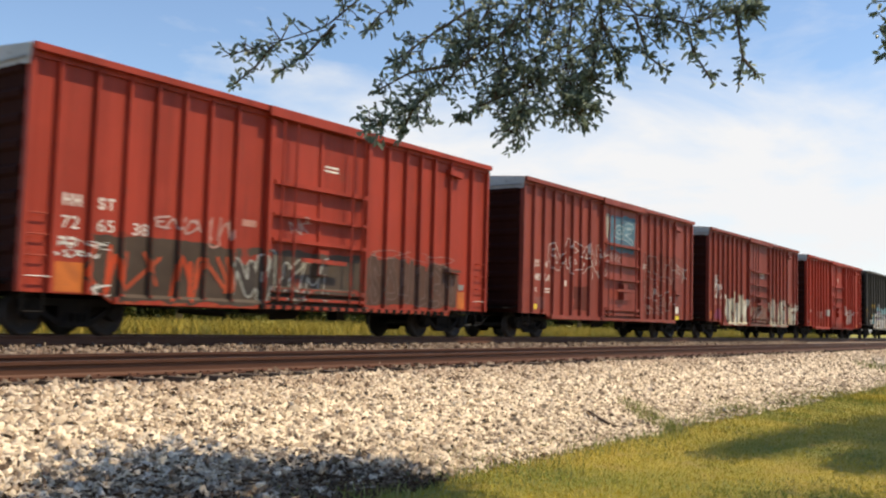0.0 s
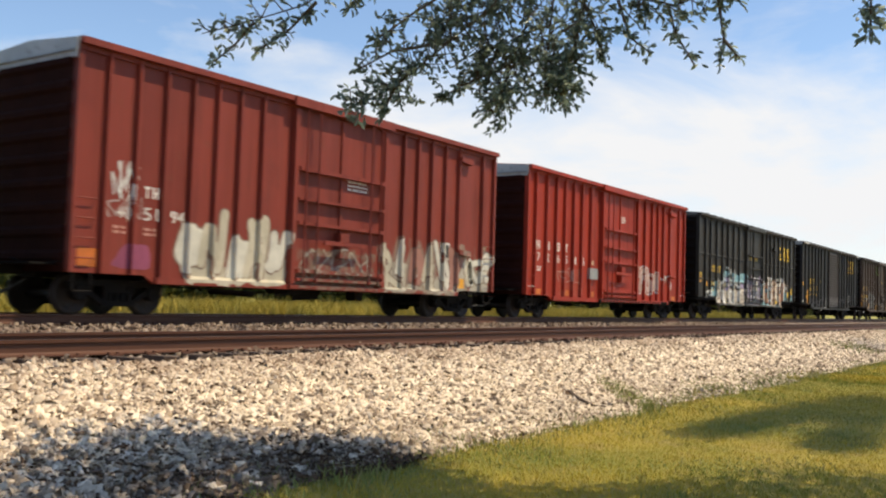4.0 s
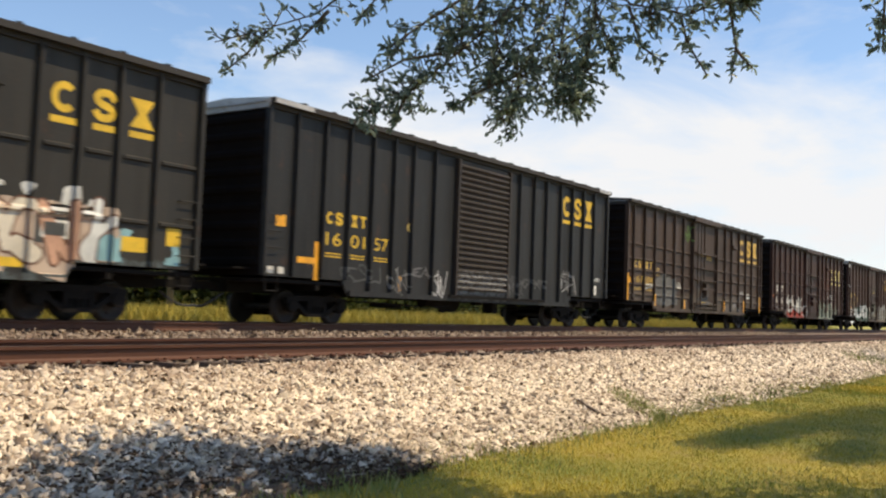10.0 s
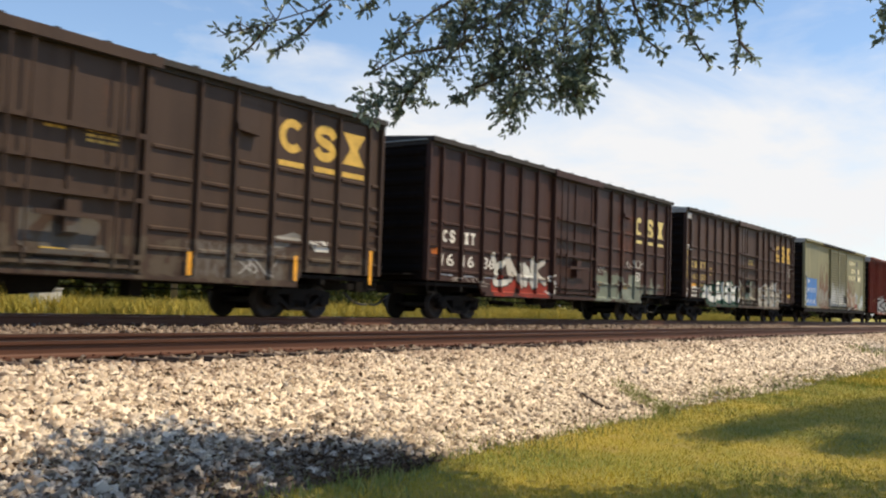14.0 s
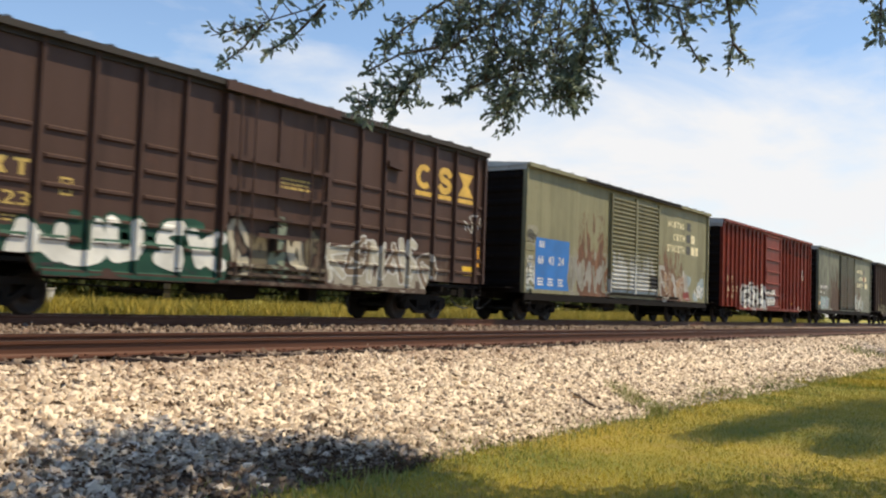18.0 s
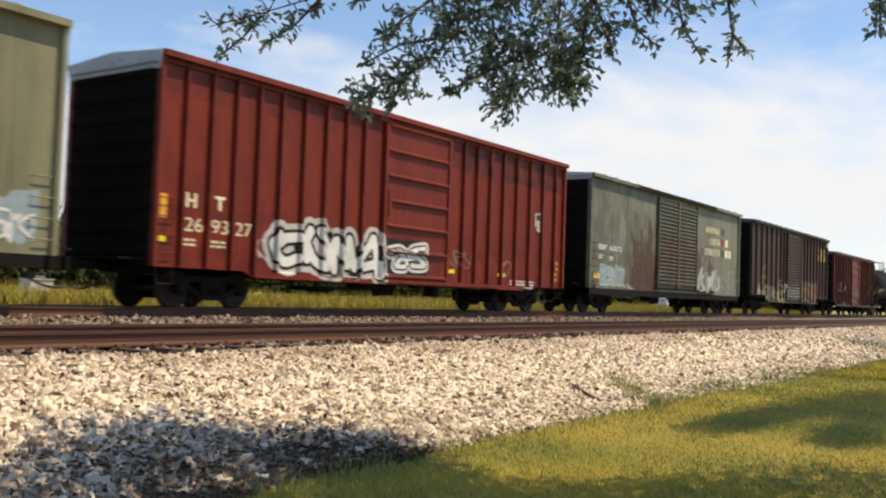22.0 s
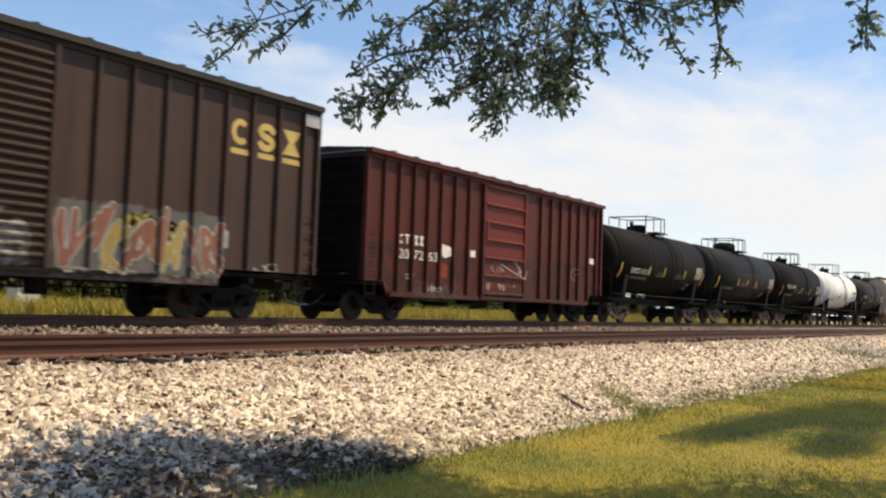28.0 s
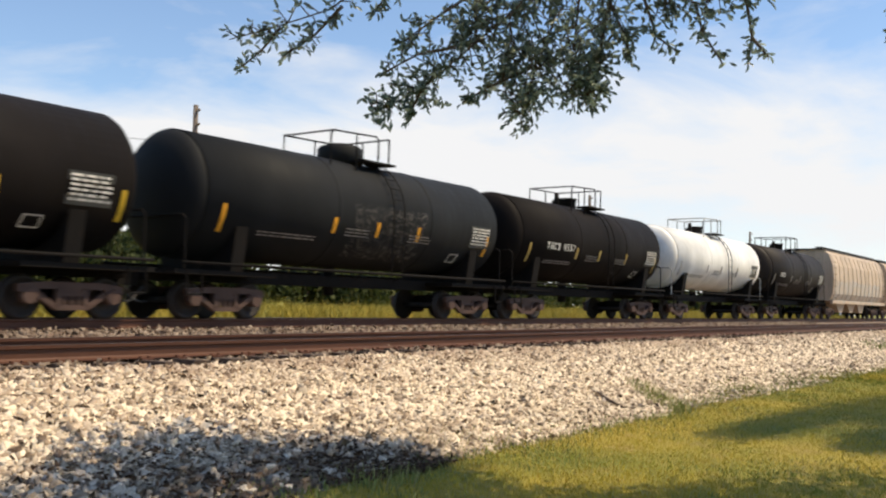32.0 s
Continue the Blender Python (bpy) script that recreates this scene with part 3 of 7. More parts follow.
blades(11000, (12.4, 15.6), (5.0, 6.9), (0.04, 0.15), (0.006, 0.012), low_z, M_GREEN, "weed_patch", "green weeds among the stones", lambda x, y: ((y - 5.9) - 0.8 * (x - 13.9)) ** 2 / 0.22 + (x - 13.9) ** 2 / 1.0 < rng.rand(len(x)))
blades(5000, (14.0, 26.0), (5.2, 6.4), (0.04, 0.12), (0.008, 0.016), low_z, M_GREEN, "weed_patch", "sparse weeds along the foot of the stones", lambda x, y: (np.sin(x * 1.9) + np.sin(x * 0.7 + 1) > 0.5) & (np.abs(y - 5.75) < 0.5 * rng.rand(len(x))))
blades(1700, (32.5, 39.0), (5.7, 8.0), (0.06, 0.2), (0.015, 0.035), low_z, M_GREEN, "weed_patch", "dark green weeds spilling over the far stones", lambda x, y: (x - 35.8) ** 2 / 6.0 + (y - 6.7) ** 2 / 0.8 < rng.rand(len(x)))
blades(90000, (-2, 100), (21.2, 34), (0.45, 1.05), (0.016, 0.04), ground_z, M_DRY, "field_grass", "tall sunlit yellow grass behind the track", None, 1.4)
blades(16000, (4, 90), (22.5, 30), (0.8, 1.28), (0.012, 0.03), ground_z, M_DRY, "tall_grass", "rank tufts of dry grass", lambda x, y: np.sin(x * 1.3) + np.sin(x * 0.47 + 2) + 0.6 * np.sin(y * 1.1) > 0.2, 1.4)

# a dark broken stick on the stones
stick = tagged(new("stick"), "short dark broken stick lying on the ballast", "stick")
part("branch_piece", tube(B(), [(12.72, 6.35, bed_z(12.72, 6.35) + 0.07), (12.5, 6.05, bed_z(12.5, 6.05) + 0.07), (12.33, 5.76, bed_z(12.33, 5.76) + 0.05)], 0.021, 7), M_TIE, stick)

# ---- parts of freight cars ----


def wheel_mesh():
    bm = B()
    for s in (-1, 1):
        prof = [(s * 0.685, 0.15), (s * 0.69, 0.36), (s * 0.685, 0.445), (s * 0.71, 0.448), (s * 0.725, 0.42), (s * 0.82, 0.412), (s * 0.825, 0.35), (s * 0.775, 0.31), (s * 0.77, 0.16), (s * 0.80, 0.12), (s * 0.80, 0.07)]
        lathe(bm, prof, (0, 0, 0), "y", 26)
    cyl(bm, (0, -1.0, 0), (0, 1.0, 0), 0.075, 10)
    for a in (0.4, 2.5, 4.6):
        for s in (-1, 1):
            c = Vector((0.24 * math.cos(a), s * 0.778, 0.24 * math.sin(a)))
            cyl(bm, c - Vector((0, 0.012, 0)), c + Vector((0, 0.012, 0)), 0.03, 8)
    me = bpy.data.meshes.new("wheelset")
    bm.to_mesh(me)
    bm.free()
    me.materials.append(M_WHEEL)
    return me


WHEEL = wheel_mesh()
WHEELSETS = []


def truck_meshes():
    out = []
    for s in (-1, 1):
        bm = B()
        ya, yb = (0.93, 1.07) if s > 0 else (-1.07, -0.93)
        top = [(-1.12, 0.52), (-1.12, 0.66), (-0.55, 0.72), (0.55, 0.72), (1.12, 0.66), (1.12, 0.52), (0.72, 0.50), (0.70, 0.58), (-0.70, 0.58), (-0.72, 0.50)]
        slab(bm, top, "y", ya, yb)
        slab(bm, [(-0.34, 0.18), (0.34, 0.18), (0.34, 0.28), (-0.34, 0.28)], "y", ya, yb)
        for d in (-1, 1):
            slab(bm, [(d * 0.34, 0.18), (d * 0.84, 0.50), (d * 0.70, 0.54), (d * 0.30, 0.28)], "y", ya, yb)
            slab(bm, [(d * 0.24, 0.27), (d * 0.34, 0.27), (d * 0.34, 0.60), (d * 0.24, 0.60)], "y", ya, yb)
            cyl(bm, (d * 0.89, min(ya, yb) - 0.05, 0.445), (d * 0.89, max(ya, yb) + 0.05, 0.445), 0.15, 12)
        box(bm, -0.23, 0.23, ya + 0.015, yb - 0.015, 0.45, 0.62)
        frame_me = bpy.data.meshes.new("side_frame")
        bm.to_mesh(frame_me)
        bm.free()
        bm = B()
        coil = [(0.27, 0.05)]
        for k in range(7):
            coil += [(0.28 + k * 0.026, 0.065), (0.292 + k * 0.026, 0.05)]
        lathe(bm, coil, (0, (ya + yb) / 2, 0), "z", 8)
        spring_me = bpy.data.meshes.new("spring")
        bm.to_mesh(spring_me)
        bm.free()
        out.append((frame_me, spring_me))
    return out


TRUCK = truck_meshes()
TRUCK_BOL = bpy.data.meshes.new("bolster")
_b = slab(B(), [(-1.05, 0.46), (1.05, 0.46), (0.8, 0.68), (0.3, 0.74), (-0.3, 0.74), (-0.8, 0.68)], "x", -0.2, 0.2)
for _d in (-1, 1):
    box(_b, *sorted((_d * 0.42, _d * 0.52)), -0.72, 0.72, 0.30, 0.52)
    box(_b, *sorted((_d * 0.26, _d * 0.34)), -0.62, 0.62, 0.34, 0.60)
_b.to_mesh(TRUCK_BOL)
_b.free()
TRUCK_BOL.materials.append(M_UNDER)
FRAME_SETS = {}


def truck(car, x, material):
    ob = new("truck", TRUCK_BOL)
    ob.parent = car
    ob.matrix_basis = pose(x, 0, 0)
    if material.name not in FRAME_SETS:
        sets = []
        for f, s in TRUCK:
            f2, s2 = f.copy(), s.copy()
            f2.materials.append(material), s2.materials.append(material)
            sets.append((f2, s2))
        FRAME_SETS[material.name] = sets
    for f, s in FRAME_SETS[material.name]:
        new("side_frame", f).parent = ob
        for dx in (-0.15, 0, 0.15):
            o = new("spring", s)
            o.parent = ob
            o.matrix_basis = pose(dx, 0, 0)
    for dx in (-0.89, 0.89):
        w = new("wheelset", WHEEL)
        w.parent = ob
        w.matrix_basis = pose(dx, 0, 0.42)
        WHEELSETS.append(w)


def coupler(car, x, d, reach):
    """A knuckle coupler that points along d from the sill's end at x, with its brake hose."""
    bm = box(B(), min(x, x + d * (reach - 0.22)), max(x, x + d * (reach - 0.22)), -0.08, 0.08, 0.76, 0.94)
    slab(bm, [(x + d * (reach - 0.25), -0.13), (x + d * (reach + 0.02), -0.16), (x + d * (reach + 0.1), -0.02), (x + d * reach, 0.16), (x + d * (reach - 0.25), 0.14)], "z", 0.71, 1.0)
    ob = part("coupler", bm, M_UNDER, car)
    pts = [(x + d * reach * k, -0.32 + 0.04 * math.sin(k * 5), 0.72 - 0.36 * math.sin(math.pi * min(1, k * 0.62))) for k in (0.05, 0.2, 0.4, 0.6, 0.8, 1.0)]
    part("air_hose", tube(B(), pts, 0.028, 7), M_HOSE, ob)
    pts = [(x + d * 0.05, -1.45, 1.02), (x + d * 0.22, -1.2, 0.98), (x + d * 0.25, -0.4, 1.0), (x + d * 0.3, -0.12, 1.08)]
    part("cut_lever", tube(B(), pts, 0.014, 6), M_UNDER, ob)


def ladder(car, x0, x1, zs, y, material, out=0.09):
    for z in zs:
        part("grab_iron", tube(B(), [(x0, y, z), (x0, y - out, z), (x1, y - out, z), (x1, y, z)], 0.014, 6), material, car)


BODY_Y = -1.50


def boxcar(name_label, L, H, paint, roof, ribs, door, style, ends=0.8, mid=0.65, drop=1.8, over=1.5, bumps=(), top_paint=None, frame_mat=None, smooth=False, end_paint=None, door_paint=None, chord_paint=None):
    """A box car with its origin at the foot of its end, in the middle of the track."""
    car = tagged(new("boxcar"), name_label, "boxcar", "cars of the passing train")
    d0, d1 = door
    eave = H - 0.13
    for s, lab in ((-1, "ribbed side wall"), (1, "")):
        foot = [(0, ends), (drop, ends), (drop + 0.25, mid), (L - drop - 0.25, mid), (L - drop, ends), (L, ends)]
        ya, yb = sorted((s * 1.44, s * 1.50))
        part("side_wall", slab(B(), foot + [(L, eave), (0, eave)], "y", ya, yb), paint, car, lab)
        ya, yb = sorted((s * 1.46, s * 1.70))
        bm = box(B(), 0.0, L, ya, yb, eave, H)
        if not smooth:
            box(bm, 0.0, L, min(s * 1.50, s * 1.56), max(s * 1.50, s * 1.56), eave - 0.10, eave)
        part("top_chord", bm, chord_paint or paint, car)
        ya, yb = sorted((s * 1.50, s * 1.585))
        part("side_sill", box(B(), drop + 0.25, L - drop - 0.25, ya, yb, mid, mid + 0.13), paint, car)
        if not smooth:
            for x in ribs:
                w = 0.045
                bm = slab(B(), [(x - w, s * 1.50), (x - w * 0.75, s * 1.605), (x + w * 0.75, s * 1.605), (x + w, s * 1.50)], "z", (ends if x < drop + 0.2 or x > L - drop - 0.2 else mid + 0.13) + 0.02, eave - 0.005)
                part("side_post", bm, paint, car)
        for x in (0.05, L - 0.05):
            ya, yb = sorted((s * 1.502, s * 1.60))
            part("corner_post", box(B(), x - 0.05, x + 0.05, ya, yb, ends, eave - 0.004), paint, car)
    # ends with rolled ridges
    for x, d in ((0.0, -1), (L, 1)):
        bm = box(B(), min(x, x - d * 0.05), max(x, x - d * 0.05), -1.44, 1.44, ends, eave)
        # end_paint is darkened: the shade on the end walls is in its colour
        wall = part("end_wall", bm, end_paint or paint, car, "end wall with rolled horizontal ridges, its shade painted in")
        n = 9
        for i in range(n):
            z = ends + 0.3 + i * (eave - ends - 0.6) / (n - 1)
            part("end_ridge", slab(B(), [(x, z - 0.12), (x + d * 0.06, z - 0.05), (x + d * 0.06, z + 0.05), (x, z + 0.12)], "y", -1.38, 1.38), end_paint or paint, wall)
        cap = 0.26 if top_paint is paint else 0.10
        bm = slab(B(), [(-1.55, eave - cap), (1.55, eave - cap), (1.60, H - 0.02), (0.0, H + 0.10), (-1.60, H - 0.02)], "x", *sorted((x + d * 0.004, x + d * 0.05)))
        part("end_cap", bm, roof, car, "bare metal top of the end wall")
        part("end_rail", box(B(), min(x + d * 0.05, x + d * 0.10), max(x + d * 0.05, x + d * 0.10), -1.5, 1.5, eave - cap + 0.12, eave - cap + 0.15), M_STEEL, car)
        bm = box(B(), min(x + d * 0.02, x + d * 0.55), max(x + d * 0.02, x + d * 0.55), -1.2, 1.2, ends + 0.13, ends + 0.17)
        part("crossover_step", bm, M_UNDER, car)
        coupler(car, x, d, 1.0)
        lz = [ends + 0.28 + 0.38 * k for k in range(4)]
        xa, xb = (0.12, 0.52) if d < 0 else (L - 0.52, L - 0.12)
        ladder(car, xa, xb, lz, BODY_Y, paint)
        bm = tube(B(), [(xa, -1.52, ends), (xa, -1.54, ends - 0.35), (xb, -1.54, ends - 0.35), (xb, -1.52, ends)], 0.022, 6)
        part("stirrup_step", bm, M_UNDER, car)
    # roof in panels
    bm = slab(B(), [(-1.67, H), (1.67, H), (0, H + 0.12)], "x", 0.02, L - 0.02)
    n = int(L / 1.05)
    for i in range(1, n):
        x = L * i / n
        e, up = (1.40, 0.025) if top_paint is paint else (1.68, 0.045)
        slab(bm, [(-e, H + 0.002), (-e, H + up), (0, H + 0.165), (e, H + up), (e, H + 0.002), (0, H + 0.11)], "x", x - 0.05, x + 0.05)
    part("roof", bm, roof if top_paint is None else top_paint, car, "panelled roof with raised seams")
    # floor and frame
    bm = box(B(), 0.06, L - 0.06, -1.43, 1.43, 0.98, 1.06)
    box(bm, 0.1, L - 0.1, -0.32, 0.32, 0.72, 0.98)
    for i in range(1, 9):
        x = L * i / 9
        box(bm, x - 0.06, x + 0.06, -1.42, 1.42, 0.84, 0.98)
    part("underframe", bm, M_UNDER, car)
    bm = cyl(B(), (L * 0.40, -0.75, 0.74), (L * 0.40 + 0.95, -0.75, 0.74), 0.20, 12)
    part("air_reservoir", bm, M_UNDER, car)
    part("brake_cylinder", cyl(B(), (L * 0.55, -0.8, 0.78), (L * 0.55 + 0.4, -0.8, 0.78), 0.14, 10), M_UNDER, car)
    part("brake_valve", box(B(), L * 0.60, L * 0.60 + 0.3, -0.95, -0.6, 0.42, 0.92), M_UNDER, car)
    part("slack_adjuster", cyl(B(), (L * 0.30, -0.3, 0.55), (L * 0.30 + 1.4, -0.3, 0.5), 0.06, 8), M_UNDER, car)
    part("brake_lever", slab(B(), [(L * 0.47, 0.38), (L * 0.47 + 0.9, 0.44), (L * 0.47 + 1.2, 0.9), (L * 0.47 - 0.2, 0.9)], "y", -0.55, -0.5), M_UNDER, car)
    part("retaining_pipe", tube(B(), [(over + 1.4, -1.38, 0.62), (L * 0.38, -1.38, 0.50), (L * 0.44, -1.38, 0.62)], 0.014, 6), M_UNDER, car)
    bm = tube(B(), [(over + 1.3, -0.5, 0.62), (L * 0.45, -0.5, 0.56), (L - over - 1.3, -0.5, 0.62)], 0.018, 6)
    tube(bm, [(over + 1.0, -1.05, 0.80), (L - over - 1.0, -1.05, 0.78)], 0.02, 6)
    part("brake_rod", bm, M_UNDER, car)
    for x in (over, L - over):
        truck(car, x, frame_mat or M_UNDER)
    if bumps:
        posts = sorted([0.0, *ribs, d0 - 0.06, d1 + 0.06, L])
        for z in bumps:
            for a, b in zip(posts, posts[1:]):
                if b - a < 0.5 or (a < d1 and b > d0):
                    continue
                part("pressed_ridge", slab(B(), [(BODY_Y, z - 0.05), (BODY_Y - 0.055, z - 0.02), (BODY_Y - 0.055, z + 0.03), (BODY_Y, z + 0.06)], "x", a + 0.16, b - 0.14), paint, car)
    # doors
    box_z0, box_z1 = mid + 0.22, eave - 0.16
    if style == "plug":
        dr = part("door", box(B(), d0 + 0.12, d1 - 0.12, -1.545, -1.502, box_z0, box_z1), paint, car, "plug door with cross bars and lock rods")
        for x in (d0, d1):
            part("door_post", box(B(), x - 0.07, x + 0.07, -1.66, -1.502, mid + 0.14, eave - 0.15), paint, dr)
        hh = box_z1 - box_z0
        for k, e in ((0.66, 0.07), (0.48, 0.045), (0.34, 0.06), (0.06, 0.07), (0.01, 0.05)):
            z = box_z0 + k * hh
            part("door_bar", box(B(), d0 + 0.09, d1 - 0.09, -1.68 - e * 0.4, -1.546, z - e, z + e * 0.4), paint, dr)
        for x in (d0 + 0.28, d0 + 0.72, d1 - 0.72, d1 - 0.30):
            part("lock_rod", cyl(B(), (x, -1.73, box_z0 - 0.05), (x, -1.73, box_z1 + 0.02), 0.026, 7), paint, dr)
        xm = (d0 + d1) / 2
        part("door_stile", box(B(), xm - 0.05, xm + 0.05, -1.59, -1.546, box_z0 + 0.3 * hh, box_z1), paint, dr)
        part("gear_box", box(B(), xm - 0.16, xm + 0.16, -1.75, -1.546, box_z0 + 0.15 * hh, box_z0 + 0.30 * hh), paint, dr)
        part("gear_handle", box(B(), xm - 0.8, xm + 0.8, -1.79, -1.74, box_z0 + 0.22 * hh, box_z0 + 0.245 * hh), paint, dr)
        part("door_track", box(B(), d0 - 0.1, min(L - 0.6, d1 + 2.6), -1.66, -1.59, mid + 0.02, mid + 0.10), paint, car)
        xs = d1 + (4.0 if L < 16 else 2.7)
        for z in ((eave - 0.42, mid + 1.25) if L < 16 else (eave - 0.95,)):
            part("door_stop", slab(B(), [(xs - 0.35, z), (xs + 0.3, z - 0.06), (xs + 0.3, z + 0.12), (xs - 0.35, z + 0.14)], "y", -1.68, BODY_Y), paint, car)
        part("door_hood", box(B(), d0 - 0.2, d1 + 0.2, -1.76, -1.702, eave - 0.10, H - 0.01), paint, car)
    elif style == "pressed":
        dr = part("door", box(B(), d0 + 0.1, d1 - 0.1, -1.575, -1.502, box_z0, box_z1), paint, car, "sliding door of pressed panels")
        n = 6
        for i in range(n + 1):
            z = box_z0 + i * (box_z1 - box_z0) / n
            part("door_bar", slab(B(), [(-1.575, z - 0.045), (-1.665, z - 0.03), (-1.665, z + 0.015), (-1.575, z + 0.06)], "x", d0 + 0.14, d1 - 0.14), paint, dr)
        for x in (d0 + 0.05, d1 - 0.05):
            part("door_post", box(B(), x - 0.06, x + 0.06, -1.63, -1.502, mid + 0.14, eave - 0.12), paint, dr)
        part("door_latch", box(B(), d0 + 0.14, d0 + 0.28, -1.66, -1.63, box_z0 + 1.6, box_z0 + 2.3), paint, dr)
        part("door_track", box(B(), d0 - 0.1, min(L - 0.6, d1 + 2.9), -1.65, -1.59, mid + 0.04, mid + 0.12), paint, car)
    else:
        leaves = [(d0, d1)] if style == "ridged" else [(d0, (d0 + d1) / 2), ((d0 + d1) / 2, d1)]
        for a, b in leaves:
            dr = part("door", box(B(), a + 0.08, b - 0.08, -1.56, -1.502, box_z0, box_z1), door_paint or paint, car, "sliding door of close horizontal ridges")
            n = 22
            for i in range(n):
                z = box_z0 + 0.08 + (i + 0.5) * (box_z1 - box_z0 - 0.16) / n
                part("door_ridge", slab(B(), [(-1.56, z - 0.07), (-1.635, z - 0.012), (-1.635, z + 0.022), (-1.56, z + 0.075)], "x", a + 0.13, b - 0.13), door_paint or paint, dr)
            for x in (a + 0.05, b - 0.05):
                part("door_post", box(B(), x - 0.05, x + 0.05, -1.64, -1.502, box_z0 - 0.06, box_z1 + 0.04), door_paint or paint, dr)
        part("door_track", box(B(), d0 - 0.3, min(L - 0.6, d1 + 2.4), -1.66, -1.59, mid + 0.10, mid + 0.18), M_UNDER, car)
    return car


def sill_tabs(car, x0, x1, z, material):
    """A row of short dark lugs along the door track."""
    me = bpy.data.meshes.new("sill_tab")
    bm = box(B(), -0.075, 0.075, -1.665, -1.60, -0.055, 0.055)
    bm.to_mesh(me)
    bm.free()
    me.materials.append(material)
    for i in range(int((x1 - x0) / 0.32)):
        o = new("sill_tab", me)
        o.parent = car
        o.matrix_basis = pose(x0 + 0.32 * i, 0, z)


def bright_plate(car, x, z, w, h, material, y=BODY_Y, name="reflector"):
    return part(name, box(B(), x, x + w, y - 0.006, y, z, z + h), material, car)


def stencil(car, x, z, rows, w, material, y=BODY_Y, h=0.055, gap=0.1):
    """Small print that cannot be read, as bars."""
    bm = B()
    r = random.Random(int(x * 100 + z * 10))
    for i in range(rows):
        a = x
        while a < x + w - 0.05:
            b = min(x + w, a + r.uniform(0.08, 0.28))
            box(bm, a, b, y - 0.004, y, z - i * gap, z - i * gap + h)
            a = b + 0.05
    return tagged(part("stencil", bm, material, car), "rows of small print", kind="stuff")


def marks(car, shapes, x, z, w, h, material, y=BODY_Y, gap=0.3):
    for i, k in enumerate(shapes):
        if k != " ":
            mark(k, x + i * (w + gap * w), z, w, h, y, material, car)


def big_sign(car, spans, z0, z1, line, material):
    """Three broad shapes, each with a bar under it."""
    for k, (a, b) in zip(("ring", "bars", "hourglass"), spans):
        mark(k, a, z0, b - a, z1 - z0, BODY_Y, material, car)
        part("underline", box(B(), a, b, BODY_Y - 0.005, BODY_Y, line, line + 0.13), material, car)


def pairs(car, shapes, spans, z0, z1, material, y=BODY_Y):
    """Two shapes in each span."""
    shapes = list(shapes)
    for a, b in spans:
        w = (b - a) * 0.42
        for x in (a, b - w):
            mark(shapes.pop(0), x, z0, w, z1 - z0, y, material, car)


# ---- sprayed paint: thin layers that lie on the sides, ribs and doors ----
from mathutils import bvhtree

GLYPHS = {
    "a": (((0, 0), (0.35, 1), (0.65, 1), (1, 0)), ((0.2, 0.38), (0.8, 0.38))),
    "b": (((0, 0), (0, 1), (0.8, 0.9), (0.8, 0.6), (0.1, 0.52), (1, 0.4), (0.9, 0.05), (0, 0)),),
    "c": (((1, 0.8), (0.6, 1), (0.1, 0.8), (0, 0.4), (0.35, 0), (1, 0.2)),),
    "e": (((1, 0.95), (0.1, 0.95), (0, 0.5), (0.1, 0.05), (1, 0.08)), ((0.05, 0.5), (0.8, 0.55))),
    "f": (((0.05, 0), (0, 0.95), (1, 1)), ((0.05, 0.5), (0.75, 0.55))),
    "g": (((1, 0.85), (0.5, 1), (0.05, 0.7), (0.1, 0.15), (0.6, 0), (1, 0.3), (0.55, 0.45)),),
    "i": (((0.45, 0), (0.55, 1)),),
    "j": (((0.1, 0.9), (0.9, 1), (0.75, 0.2), (0.4, 0), (0, 0.25)),),
    "k": (((0.05, 0), (0, 1)), ((1, 1), (0.15, 0.5), (1, 0))),
    "l": (((0.1, 1), (0, 0.05), (1, 0)),),
    "m": (((0, 0), (0.12, 1), (0.5, 0.35), (0.88, 1), (1, 0)),),
    "n": (((0, 0), (0.08, 1), (0.9, 0), (1, 1)),),
    "o": (((0.5, 1), (0.05, 0.65), (0.2, 0.05), (0.8, 0.05), (0.95, 0.65), (0.5, 1)),),
    "p": (((0.05, 0), (0, 1), (0.8, 0.95), (0.9, 0.6), (0.1, 0.45)),),
    "r": (((0, 0), (0.05, 1), (0.85, 0.9), (0.8, 0.6), (0.15, 0.48), (1, 0)),),
    "s": (((1, 0.9), (0.4, 1), (0.05, 0.75), (0.5, 0.5), (0.95, 0.28), (0.6, 0), (0, 0.1)),),
    "t": (((0, 0.92), (1, 1)), ((0.5, 0.95), (0.45, 0))),
    "u": (((0, 1), (0.1, 0.15), (0.5, 0), (0.9, 0.15), (1, 1)),),
    "w": (((0, 1), (0.2, 0), (0.5, 0.7), (0.8, 0), (1, 1)),),
    "x": (((0, 0), (1, 1)), ((0, 1), (1, 0))),
    "2": (((0, 0.75), (0.4, 1), (0.95, 0.75), (0.05, 0.05), (1, 0.05)),),
    "5": (((0.95, 1), (0.15, 0.97), (0.1, 0.55), (0.8, 0.55), (0.9, 0.15), (0.4, 0), (0, 0.12)),),
}
SPRAYS = {}


